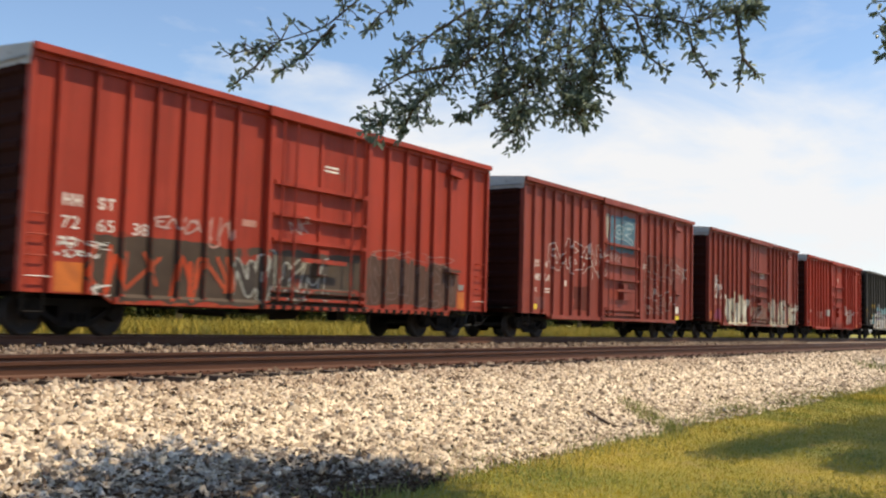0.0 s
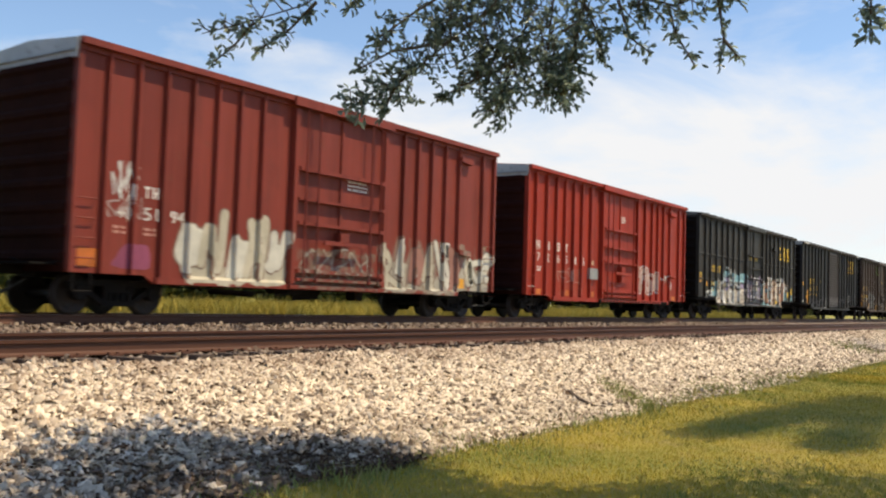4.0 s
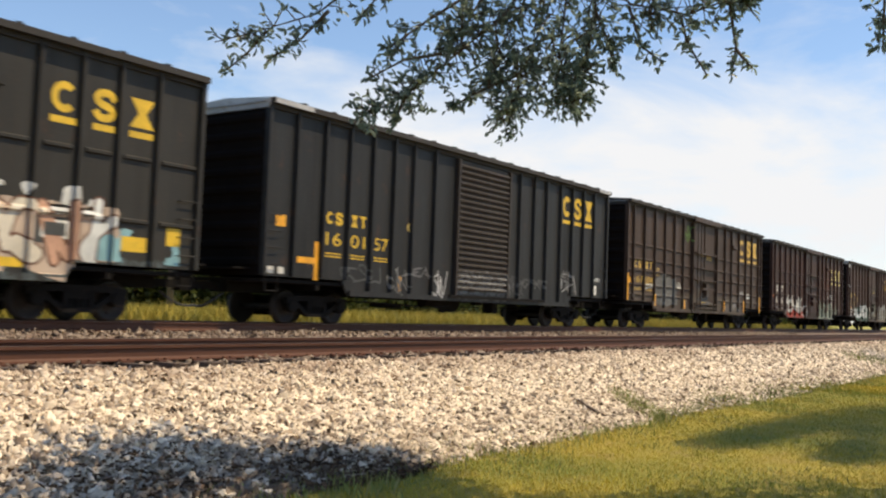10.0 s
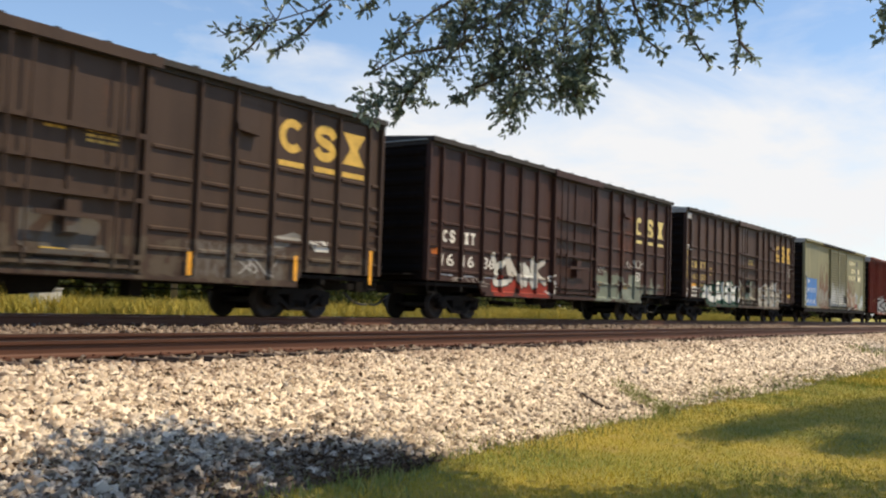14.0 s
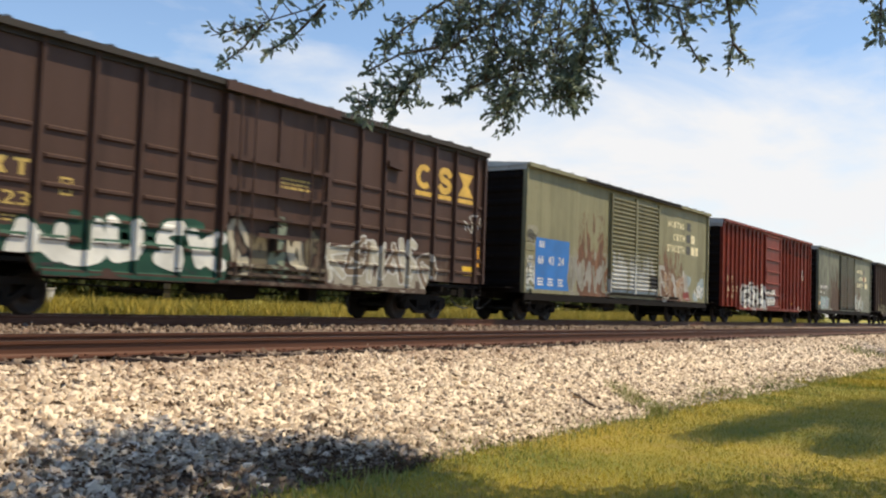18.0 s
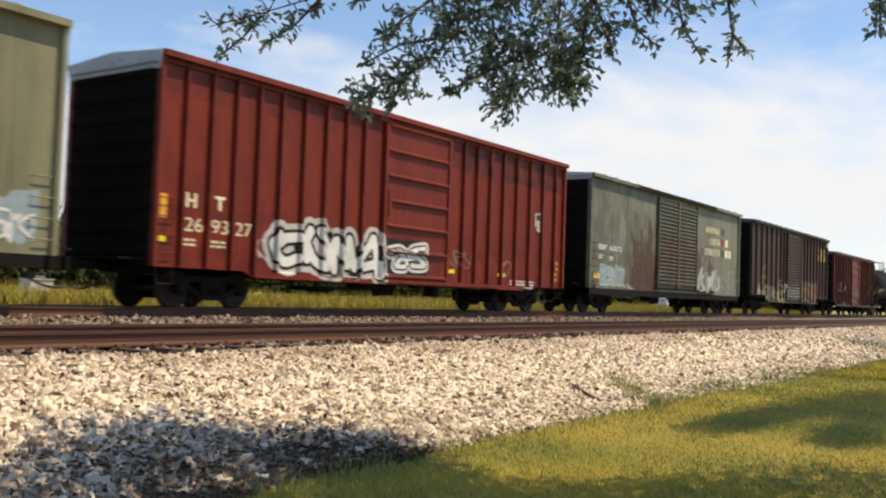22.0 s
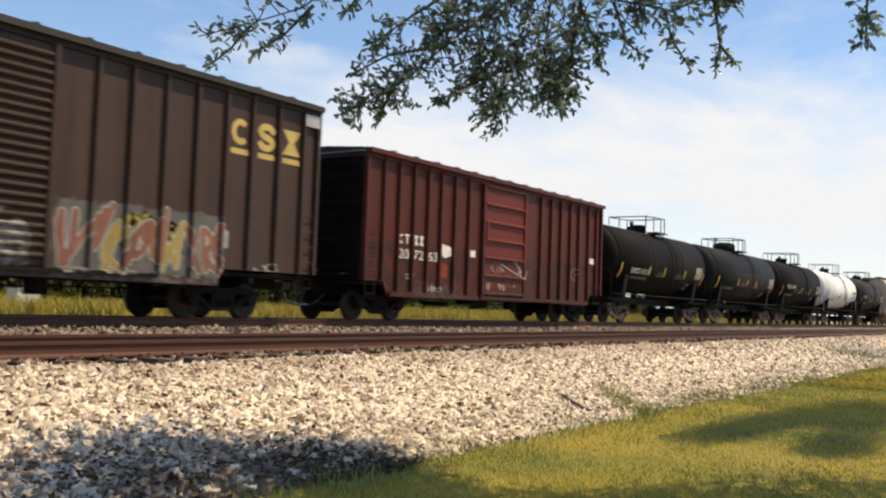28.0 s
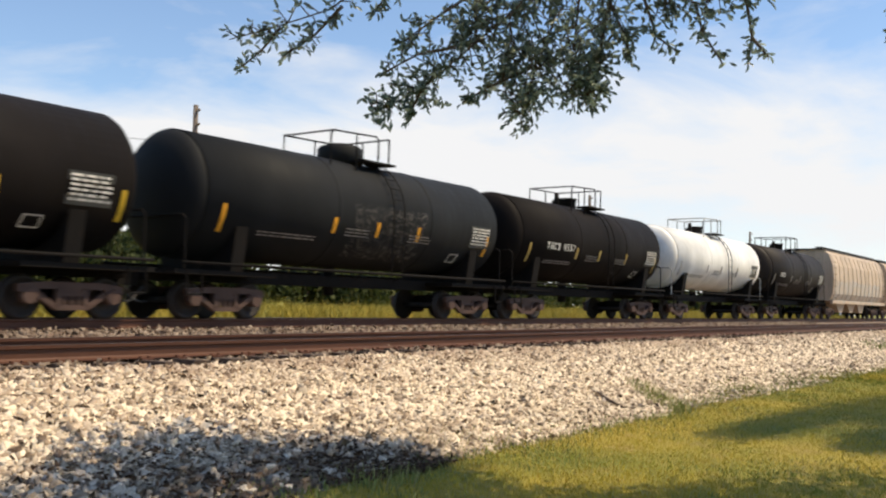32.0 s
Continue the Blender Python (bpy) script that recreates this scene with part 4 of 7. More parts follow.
def spray(colour, name="sprayed_paint"):
    """Matt spray paint, a little uneven, one material for each colour."""
    if colour not in SPRAYS:
        m = Mat(name, 0.65)
        c = m.mix(m.step(m.noise(1.6, None, 5), 0.3, 0.7), shade(colour, 0.80), shade(colour, 1.12))
        c = m.mix(m.math("MULTIPLY", m.step(m.noise(9.0, m.mapped((1, 1, 0.4)), 6), 0.55, 0.75), 0.45), c, shade(colour, 0.5))
        m.b.inputs["Specular IOR Level"].default_value = 0.2
        SPRAYS[colour] = m.done(c, m.noise(20.0), 0.1, 0.01)
    return SPRAYS[colour]


def smooth_line(pts, n=7):
    """A curve through the points."""
    if len(pts) < 3:
        return [tuple(np.array(pts[0]) + (np.array(pts[1]) - np.array(pts[0])) * i / n) for i in range(n + 1)]
    out = []
    q = [np.array(p, float) for p in (pts[0], *pts, pts[-1])]
    for a, b, c, d in zip(q, q[1:], q[2:], q[3:]):
        for i in range(n):
            t = i / n
            out.append(0.5 * (2 * b + (c - a) * t + (2 * a - 5 * b + 4 * c - d) * t * t + (3 * b - a - 3 * c + d) * t ** 3))
    return out + [q[-1]]


def reach_field(X, Z, lines):
    """How far each place is from the nearest of the lines."""
    best = np.full(X.shape, 9.0)
    for line in lines:
        for (ax, az), (bx, bz) in zip(line, line[1:]):
            dx, dz = bx - ax, bz - az
            k = np.clip(((X - ax) * dx + (Z - az) * dz) / (dx * dx + dz * dz + 1e-9), 0, 1)
            best = np.minimum(best, np.hypot(X - ax - k * dx, Z - az - k * dz))
    return best


class Side:
    """The near side of one car, on which paint can be laid."""

    def __init__(self, car):
        self.car, self.ribs = car, []
        vs, fs = [], []
        for o in car.children_recursive:
            if o.name.startswith(("side_wall", "side_post", "corner_post", "side_sill", "door", "pressed_ridge", "gear_box", "floor_sill")):
                if o.name.startswith("side_post") and o.data.vertices[0].co.y < 0:
                    self.ribs.append(sum(v.co.x for v in o.data.vertices) / len(o.data.vertices))
                k = len(vs)
                vs += [v.co.copy() for v in o.data.vertices]
                fs += [[k + i for i in p.vertices] for p in o.data.polygons]
        self.tree = bvhtree.BVHTree.FromPolygons(vs, fs)

    def depth(self, x, z):
        hit = self.tree.ray_cast(Vector((x, -4.0, z)), Vector((0, 1, 0)), 3.2)[0]
        return None if hit is None else hit.y

    def grid(self, x0, x1, z0, z1, step):
        xs = list(np.arange(x0, x1 + step, step))
        for r in self.ribs:
            if x0 < r < x1:
                xs = [x for x in xs if abs(x - r) > 0.062] + [r - 0.047, r - 0.033, r + 0.033, r + 0.047]
        return np.meshgrid(np.array(sorted(xs)), np.arange(z0, z1 + step, step), indexing="ij")

    def lay(self, name, X, Z, F, colour, lift, parent=None, label=""):
        """Paint wherever the field F is above nought."""
        n, k = X.shape
        bm, made, deep = B(), {}, {}

        def vert(x, z):
            key = (round(x, 4), round(z, 4))
            if key not in made:
                if key not in deep:
                    deep[key] = self.depth(x, z)
                made[key] = None if deep[key] is None else bm.verts.new((x, deep[key] - lift, z))
            return made[key]
        for i, j in zip(*np.nonzero(np.maximum(np.maximum(F[:-1, :-1], F[1:, :-1]), np.maximum(F[:-1, 1:], F[1:, 1:])) > 0)):
            ring = [(X[a, b], Z[a, b], F[a, b]) for a, b in ((i, j), (i + 1, j), (i + 1, j + 1), (i, j + 1))]
            out = []
            for p, q in zip(ring, ring[1:] + ring[:1]):
                if p[2] > 0:
                    out.append((p[0], p[1]))
                if (p[2] > 0) != (q[2] > 0):
                    t = p[2] / (p[2] - q[2])
                    out.append((p[0] + (q[0] - p[0]) * t, p[1] + (q[1] - p[1]) * t))
            face = []
            for p in out:
                v = vert(*p)
                if v is None:
                    face = []
                    break
                if v not in face:
                    face.append(v)
            if len(face) > 2:
                try:
                    bm.faces.new(face)
                except ValueError:
                    pass
        if not bm.faces:
            bm.free()
            return None
        return part(name, bm, spray(colour), parent or self.car, label)

    def word(self, text, x0, x1, z0, z1, fat, edge, fill, line, seed=1, halo=None, lean=0.1, step=0.05, ups=0.12, lift=0.004, wild=0.22):
        """Sprayed letters: fat strokes with an edge; fat 0 leaves thin open strokes alone."""
        r = random.Random(seed)
        w = (x1 - x0) / len(text)
        for i, ch in enumerate(text):
            if ch == " ":
                continue
            a, b = x0 + i * w + fat + edge * 0.5, x0 + (i + 1) * w - fat * 0.75 - edge * 0.3
            lo, hi = z0 + fat + edge + r.uniform(0, ups), z1 - fat - edge - r.uniform(0, ups * 2)
            sl = r.uniform(-lean, lean)
            bent = [[(p[0] + r.uniform(-wild, wild) * 1.3, min(1.12, max(-0.06, p[1] + r.uniform(-wild, wild)))) for p in g] for g in GLYPHS[ch]]
            if r.random() < 0.55:
                u = r.choice((0.0, 1.0))
                bent.append([(u, 0.1 + r.uniform(0, 0.2)), (u + r.uniform(-0.3, 0.3), r.uniform(0.4, 0.6)), (u + r.uniform(-0.5, 0.5), r.uniform(0.9, 1.12))])
            lines = [[(a + (b - a) * p[0] + sl * (p[1] - 0.5), lo + (hi - lo) * p[1]) for p in smooth_line(g)] for g in bent]
            X, Z = self.grid(a - fat - edge * 2 - 0.15, b + fat + edge * 2 + 0.15, lo - fat - edge * 2 - 0.1, hi + fat + edge * 2 + 0.1, step)
            D = reach_field(X, Z, lines)
            if fat == 0:
                self.lay("sprayed_stroke", X, Z, edge - D, line, lift)
                continue
            if halo:
                self.lay("sprayed_halo", X, Z, fat + edge * 2.2 - D, halo, lift)
            body = self.lay("sprayed_letter", X, Z, fat + edge * 0.5 - D, line, lift + 0.003 + 0.0012 * (i % 2))
            if body:
                self.lay("letter_fill", X, Z, fat - edge * 0.5 - D, fill[i % len(fill)], lift + 0.007 + 0.0012 * (i % 2), body)

    def stain(self, name, x0, x1, z0, z1, colour, seed=1, cover=0.5, grain=1.0, tall=1.0, lift=0.002, soft=0.25, step=0.07, label=""):
        """An uneven patch: rust, buffed paint or the ground of a mural."""
        X, Z = self.grid(x0, x1, z0, z1, step)
        N = np.array([[noise.noise((x * 1.5 / grain, seed * 7.3, z * 1.5 / grain / tall)) + 0.5 * noise.noise((x * 4.0 / grain, seed * 3.1, z * 4.0 / grain / tall)) for x, z in zip(rx, rz)] for rx, rz in zip(X, Z)])
        edge = np.minimum(np.minimum(X - x0, x1 - X), np.minimum(Z - z0, z1 - Z)) / soft
        return self.lay(name, X, Z, np.minimum(N * 0.8 + cover - 0.5, N * 0.5 + edge - 0.25), colour, lift, None, label)

    def scrawl(self, text, x0, x1, z0, z1, colour, wide=0.022, seed=3):
        self.word(text, x0, x1, z0, z1, 0, wide, (), colour, seed, step=0.028, ups=0.03, lift=0.012, wild=0.24)

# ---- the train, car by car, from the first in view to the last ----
# end wall paints, red and black, made darker to hold the ends' shade
M_ENDSHADE_RED = worn("shaded_red_end", (0.030, 0.0085, 0.006), 0.9, 0.0, 0.05)
M_ENDSHADE_RED.node_tree.nodes["Principled BSDF"].inputs["Specular IOR Level"].default_value = 0.1
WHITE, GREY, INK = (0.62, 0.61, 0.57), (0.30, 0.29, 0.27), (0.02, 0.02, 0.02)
M_ENDSHADE_BLACK = worn("shaded_black_end", (0.0125, 0.0098, 0.0088), 0.95, 0.0, 0.03)
M_ENDSHADE_BLACK.node_tree.nodes["Principled BSDF"].inputs["Specular IOR Level"].default_value = 0.04
TRAIN = []


# where each box car's end stands at the start, and its length and height against the pattern
PLACES = [(9.40, 1.001, 1.014), (26.94, 1.003, 1.015), (44.41, 1.016, 1.015), (62.07, 1.014, 1.015), (79.47, 1.010, 1.014), (100.05, 1.004, 1.015), (120.43, 1.012, 1.014), (141.04, 1.014, 1.017), (161.27, 1.004, 1.016), (182.12, 1.011, 1.017), (202.54, 1.007, 1.016), (222.82, 1.006, 1.016), (243.43, 1.036, 1.013), (263.56, 1.003, 1.014)]


def add_car(car, x):
    if PLACES and car.name.startswith("boxcar"):
        x, kx, kz = PLACES.pop(0)
        for o in car.children_recursive:
            if o.name.startswith("truck"):
                o.location.x *= kx
            elif not o.name.startswith(("wheelset", "side_frame", "spring")):
                o.data.transform(Matrix.Diagonal((kx, 1, kz, 1)))
    car.matrix_basis = pose(x, TRAIN_Y, 0)
    TRAIN.append((car, x))
    return car


RIBS_A = (0.62, 1.42, 2.16, 2.84, 3.54, 4.24, 5.01, 10.38, 11.18, 11.86, 12.52, 13.31, 14.45)
RIBS_B = (0.72, 1.43, 2.13, 2.84, 3.52, 4.19, 4.90, 10.35, 11.03, 11.71, 12.42, 13.15, 14.50)
RIBS_C = (1.05, 1.83, 2.79, 3.73, 4.65, 5.62, 6.61, 11.98, 12.75, 13.68, 14.63, 15.52, 16.37, 17.30)
RIBS_D = (0.99, 2.01, 2.96, 3.90, 4.82, 5.70, 6.74, 11.62, 12.59, 13.46, 14.50, 15.41, 16.29, 17.21)
RIBS_E = (0.66, 1.78, 2.92, 4.05, 5.16, 6.26, 12.08, 13.10, 14.31, 15.47, 16.53, 17.70)
RIBS_F = (0.72, 1.44, 2.14, 2.84, 3.57, 4.36, 5.15, 5.91, 6.64, 11.41, 12.15, 12.94, 13.74, 14.6, 15.5, 16.4, 17.3)
RIBS_G = (0.95, 1.95, 2.95, 3.95, 4.9, 5.82, 6.5, 11.28, 12.07, 12.90, 13.72, 14.54, 15.31, 16.15, 16.99)
RIBS_H = (0.80, 1.51, 2.22, 2.94, 3.62, 4.37, 5.17, 9.94, 10.72, 11.49, 12.27, 13.00, 13.84, 14.56)

# 1: red, with a dark band of old paint low down
p = car_paint("red_car_paint", RED, 1, ((1.8, 14.1, 0.72, 2.0, "wash", ((0.16, 0.045, 0.028),), 0.55, 6), (1.7, 14.4, 0.6, 0.72, "wash", ((0.35, 0.08, 0.03),), 0.4, 3)))
c = add_car(boxcar("faded red steel boxcar with a sprayed dark band", 15.35, 5.26, p, M_ROOFGREY, RIBS_A, (6.0, 9.5), "plug", 0.80, 0.64, 1.78, 1.5, top_paint=p, end_paint=M_ENDSHADE_RED), 9.78)
pairs(c, ("frame", "frame", "bars", "post"), ((0.84, 1.22), (1.60, 1.95)), 2.46, 2.69, M_WHITE)
for s, x in (("72", 0.82), ("65", 1.59), ("38", 2.40)):
    number(s, x, x + 0.38, 2.03, 2.27, M_WHITE, c)
sill_tabs(c, 5.9, 13.3, 0.70, M_UNDER)
ladder(c, 0.08, 0.62, [1.10], BODY_Y, M_WHITE)
ladder(c, 14.75, 15.2, [1.10], BODY_Y, M_WHITE)
stencil(c, 0.78, 1.82, 2, 0.35, M_WHITE)
bright_plate(c, 0.74, 0.84, 0.6, 0.56, M_BURNT), bright_plate(c, 13.9, 0.86, 0.36, 0.5, M_BURNT), bright_plate(c, 13.95, 1.42, 0.26, 0.16, M_STEEL, name="label_plate")
bright_plate(c, 5.3, 2.5, 0.42, 0.15, M_FADED, name="label_plate"), bright_plate(c, 7.9, 4.1, 0.5, 0.05, M_WHITE, -1.545, "label_plate"), bright_plate(c, 7.9, 4.2, 0.5, 0.05, M_WHITE, -1.545, "label_plate")
s = Side(c)
DRAB, EMBER = (0.072, 0.050, 0.037), (0.46, 0.062, 0.022)
s.stain("buffed_band", 1.4, 5.1, 0.64, 2.05, DRAB, 1, 1.2, soft=0.2, label="drab paint rolled over old lettering")
s.stain("buffed_band", 4.95, 9.7, 0.64, 2.1, (0.082, 0.062, 0.048), 2, 0.95, soft=0.2)
s.stain("buffed_band", 9.6, 13.95, 0.8, 2.15, (0.105, 0.055, 0.040), 3, 0.9, soft=0.3)
s.word("wxmn", 1.55, 4.95, 0.68, 1.95, 0.061, 0.034, (EMBER, (0.38, 0.07, 0.03)), DRAB, 5, lean=0.3)
s.word("nakm", 5.0, 7.9, 0.72, 1.98, 0.101, 0.04, ((0.055, 0.045, 0.040), (0.075, 0.06, 0.05)), (0.40, 0.40, 0.36), 2)
s.word("soulen", 9.7, 13.7, 0.9, 2.15, 0.086, 0.034, ((0.095, 0.055, 0.042),), (0.15, 0.10, 0.085), 4)
s.scrawl("eno", 2.9, 4.1, 2.15, 2.55, (0.46, 0.30, 0.27)), s.scrawl("un", 4.4, 5.0, 2.0, 2.6, (0.46, 0.26, 0.22)), s.scrawl("xonre", 0.72, 1.9, 1.66, 1.85, WHITE, 0.012), s.scrawl("noeu", 0.75, 1.6, 1.48, 1.64, WHITE, 0.012)
s.scrawl("nr", 6.8, 7.4, 2.45, 2.85, (0.42, 0.27, 0.24), 0.018), s.scrawl("ooo", 10.0, 13.6, 2.1, 2.4, (0.36, 0.16, 0.13), 0.014), s.scrawl("c", 1.6, 1.95, 0.7, 1.1, WHITE, 0.018)

# 2: brick red with white scrawls and a pale blue patch on the door
p = car_paint("brick_car_paint", BRICK, 2, ((9.8, 14.2, 0.8, 3.6, "wash", ((0.13, 0.030, 0.020),), 0.7, 4),), 0.3)
c = add_car(boxcar("brick red boxcar with white scrawls and a pale blue door patch", 15.26, 5.27, p, M_ROOFGREY, RIBS_B, (5.9, 9.4), "plug", 0.82, 0.66, 1.78, 1.5, top_paint=p, end_paint=M_ENDSHADE_RED), 27.18)
pairs(c, ("hourglass", "ring"), ((0.86, 1.26),), 2.42, 2.66, M_WHITE)
mark("frame", 1.6, 2.42, 0.18, 0.24, BODY_Y, M_WHITE, c)
number("140", 0.82, 1.3, 1.95, 2.19, M_WHITE, c), number("64", 1.58, 1.95, 1.95, 2.19, M_WHITE, c)
stencil(c, 0.7, 1.66, 2, 0.36, M_WHITE), stencil(c, 1.65, 1.66, 2, 0.36, M_WHITE)
bright_plate(c, 0.71, 0.98, 0.40, 0.17, M_LEMON), bright_plate(c, 13.45, 0.82, 0.42, 0.16, M_LEMON), bright_plate(c, 3.0, 1.85, 0.2, 0.2, M_WHITE, name="label_plate"), bright_plate(c, 13.4, 1.1, 0.42, 0.3, M_WHITE, name="label_plate")
s = Side(c)
s.word("jabsnk", 1.95, 6.5, 2.25, 3.5, 0.108, 0.030, (BRICK, (0.17, 0.024, 0.014)), (0.60, 0.57, 0.52), 3, lean=0.2)
s.stain("blue_patch", 6.45, 8.95, 3.35, 4.85, (0.085, 0.165, 0.225), 5, 1.1, soft=0.2, label="faded blue patch sprayed on the door")
s.stain("blue_patch", 6.25, 6.6, 3.6, 4.8, (0.33, 0.33, 0.28), 2, 0.8, soft=0.15)
s.word("ce", 6.9, 8.8, 3.7, 4.7, 0.094, 0.046, ((0.12, 0.215, 0.27),), (0.32, 0.40, 0.42), 6)
s.word("selmlern", 9.95, 13.1, 2.35, 3.5, 0.07, 0.018, ((0.18, 0.032, 0.021), (0.16, 0.05, 0.038)), (0.34, 0.27, 0.24), 4, lean=0.3)
s.word("aorbesn", 10.1, 12.5, 1.0, 2.12, 0.06, 0.020, ((0.18, 0.03, 0.02),), (0.46, 0.40, 0.36), 9, lean=0.25)
s.scrawl("nxrk", 13.1, 14.0, 2.7, 3.3, (0.44, 0.38, 0.35), 0.014), s.scrawl("wk", 14.2, 14.6, 2.5, 3.2, (0.46, 0.40, 0.37), 0.014), s.scrawl("ox", 12.7, 13.1, 1.45, 1.85, (0.46, 0.40, 0.36), 0.014), s.scrawl("a", 9.9, 10.15, 2.8, 3.1, WHITE, 0.014), s.scrawl("tnrk", 6.5, 7.6, 2.9, 3.3, (0.36, 0.22, 0.2))
s.stain("buffed_patch", 3.6, 4.9, 0.95, 1.9, (0.115, 0.028, 0.019), 6, 0.9, soft=0.2), s.stain("buffed_patch", 0.25, 1.5, 1.0, 1.6, (0.26, 0.10, 0.085), 8, 0.45)

# 3: brick red, pale bubble lettering low down
p = car_paint("dark_red_car_paint", MAROON, 3, ((6.2, 9.4, 0.66, 1.7, "wash", ((0.20, 0.15, 0.11),), 0.5, 4), (9.6, 15.2, 0.62, 2.3, "drip", ((0.30, 0.24, 0.18), (0.24, 0.16, 0.12)), 0.9, 11)), 0.3)
c = add_car(boxcar("dark red boxcar with pale sprayed letters low down", 15.24, 5.27, p, M_ROOFGREY, RIBS_B, (5.95, 9.45), "plug", 0.82, 0.66, 1.78, 1.5, top_paint=p, end_paint=M_ENDSHADE_RED), 44.59)
pairs(c, ("post", "frame"), ((1.72, 2.08),), 2.42, 2.66, M_WHITE)
for s, x in (("40", 1.05), ("51", 1.72), ("94", 2.42)):
    number(s, x, x + 0.36, 1.96, 2.22, M_WHITE, c)
stencil(c, 1.0, 1.75, 2, 0.3, M_FADED), stencil(c, 1.75, 1.75, 2, 0.3, M_FADED), bright_plate(c, 0.22, 0.95, 0.42, 0.36, M_BURNT), stencil(c, 8.1, 3.5, 3, 0.8, M_WHITE, -1.545)
bright_plate(c, 13.45, 0.9, 0.42, 0.3, M_ORANGE), bright_plate(c, 12.5, 1.75, 0.5, 0.5, M_WHITE, name="label_plate"), bright_plate(c, 12.55, 1.80, 0.4, 0.4, M_DARKPATCH, BODY_Y - 0.006, "label_plate")
s = Side(c)
BONE, SAND = (0.60, 0.57, 0.48), (0.50, 0.45, 0.34)
s.stain("pale_ground", 2.75, 5.95, 0.66, 1.5, SAND, 2, 0.85)
s.word("wnmaw", 2.65, 5.95, 0.72, 2.42, 0.137, 0.034, (BONE, SAND), (0.24, 0.16, 0.12), 5, lean=0.35, ups=0.3)
s.stain("pale_ground", 9.7, 15.3, 0.7, 1.6, (0.42, 0.38, 0.30), 7, 0.75)
s.word("rimakxn", 9.6, 14.4, 0.74, 2.42, 0.115, 0.04, (SAND, BONE, (0.34, 0.17, 0.13)), (0.20, 0.13, 0.10), 8, lean=0.35, ups=0.25)
s.word("kr", 14.1, 15.3, 0.85, 2.1, 0.108, 0.034, (BONE,), (0.25, 0.2, 0.15), 3)
s.scrawl("nwx", 0.95, 1.5, 2.35, 3.05, WHITE, 0.016), s.scrawl("kan", 0.85, 1.6, 1.9, 2.4, (0.42, 0.32, 0.29), 0.016), s.stain("pink_patch", 0.95, 1.95, 0.95, 1.5, (0.26, 0.07, 0.12), 4, 0.6)
s.scrawl("oxrn", 6.5, 8.9, 0.95, 1.7, (0.32, 0.27, 0.22), 0.025)

# 4: bright red
p = car_paint("bright_red_car_paint", (0.30, 0.030, 0.014), 4, ((2.6, 4.3, 0.8, 1.85, "wash", ((0.36, 0.08, 0.05),), 0.6, 8),), 0.12)
c = add_car(boxcar("bright red steel boxcar with white numbers", 15.22, 5.23, p, M_ROOFGREY, RIBS_A, (6.0, 9.5), "plug", 0.80, 0.64, 1.78, 1.5, top_paint=p, end_paint=M_ENDSHADE_RED), 62.02)
for s, x in (("frame", 0.84), ("frame", 1.56), ("bars", 2.37), ("post", 3.02)):
    mark(s, x, 2.44, 0.24, 0.30, BODY_Y, M_WHITE, c)
for s, x in (("7", 0.88), ("2", 1.58), ("6", 2.38), ("5", 3.02), ("1", 3.86), ("6", 4.45)):
    number(s, x, x + (0.1 if s == "1" else 0.23), 2.03, 2.31, M_WHITE, c)
sill_tabs(c, 5.9, 13.3, 0.70, M_UNDER)
ladder(c, 0.08, 0.62, [1.10], BODY_Y, M_WHITE)
ladder(c, 14.75, 15.2, [1.10], BODY_Y, M_WHITE)
stencil(c, 0.9, 1.78, 2, 0.3, M_WHITE), stencil(c, 7.95, 4.15, 3, 0.5, M_WHITE, -1.545), stencil(c, 5.15, 2.2, 2, 0.35, M_CREAM)
part("tool_box", box(B(), 4.97, 5.65, -1.62, BODY_Y, 1.52, 1.95), M_STEEL, c, "grey metal box bolted to the side")
for x in (0.72, 2.92, 5.1, 13.9):
    bright_plate(c, x, 0.84, 0.48, 0.2, M_BURNT)
bright_plate(c, 13.6, 1.35, 0.3, 0.35, M_WHITE, name="label_plate")
s = Side(c)
s.word("tox", 9.85, 12.2, 1.05, 2.2, 0.137, 0.04, ((0.50, 0.36, 0.31),), (0.24, 0.03, 0.018), 4, halo=(0.60, 0.54, 0.49))
s.scrawl("nsxk", 12.6, 13.35, 1.62, 1.98, WHITE, 0.018), s.scrawl("rsu", 2.55, 4.2, 1.3, 1.85, (0.48, 0.30, 0.25), 0.014)


def lettered_car(label, L, H, colour, seed, ribs, door, style, layers, sign, letters, numbers, yellow=M_YELLOW, bumps=(2.0, 3.25), roof=M_ROOFDARK, sign_paint=None, door_paint=None):
    """A car with a big three-part sign at one end and its number at the other."""
    p = car_paint("freight_paint", colour, seed, layers, 0.2, 0.5)
    c = add_car(boxcar(label, L, H, p, roof, ribs, door, style, 1.12, 0.74, 2.85, 2.45, bumps, top_paint=M_ROOFDARK, end_paint=M_ENDSHADE_BLACK, chord_paint=M_ROOFDARK, door_paint=door_paint), 0)
    big_sign(c, *sign, sign_paint or yellow)
    spans, z0, z1 = letters
    pairs(c, ("ring", "bars", "hourglass", "post"), spans, z0, z1, yellow)
    for s, a, b, z0, z1 in numbers:
        number(s, a, b, z0, z1, yellow, c)
        stencil(c, a, z0 - 0.22, 2, b - a, yellow, h=0.035, gap=0.075)
    return c


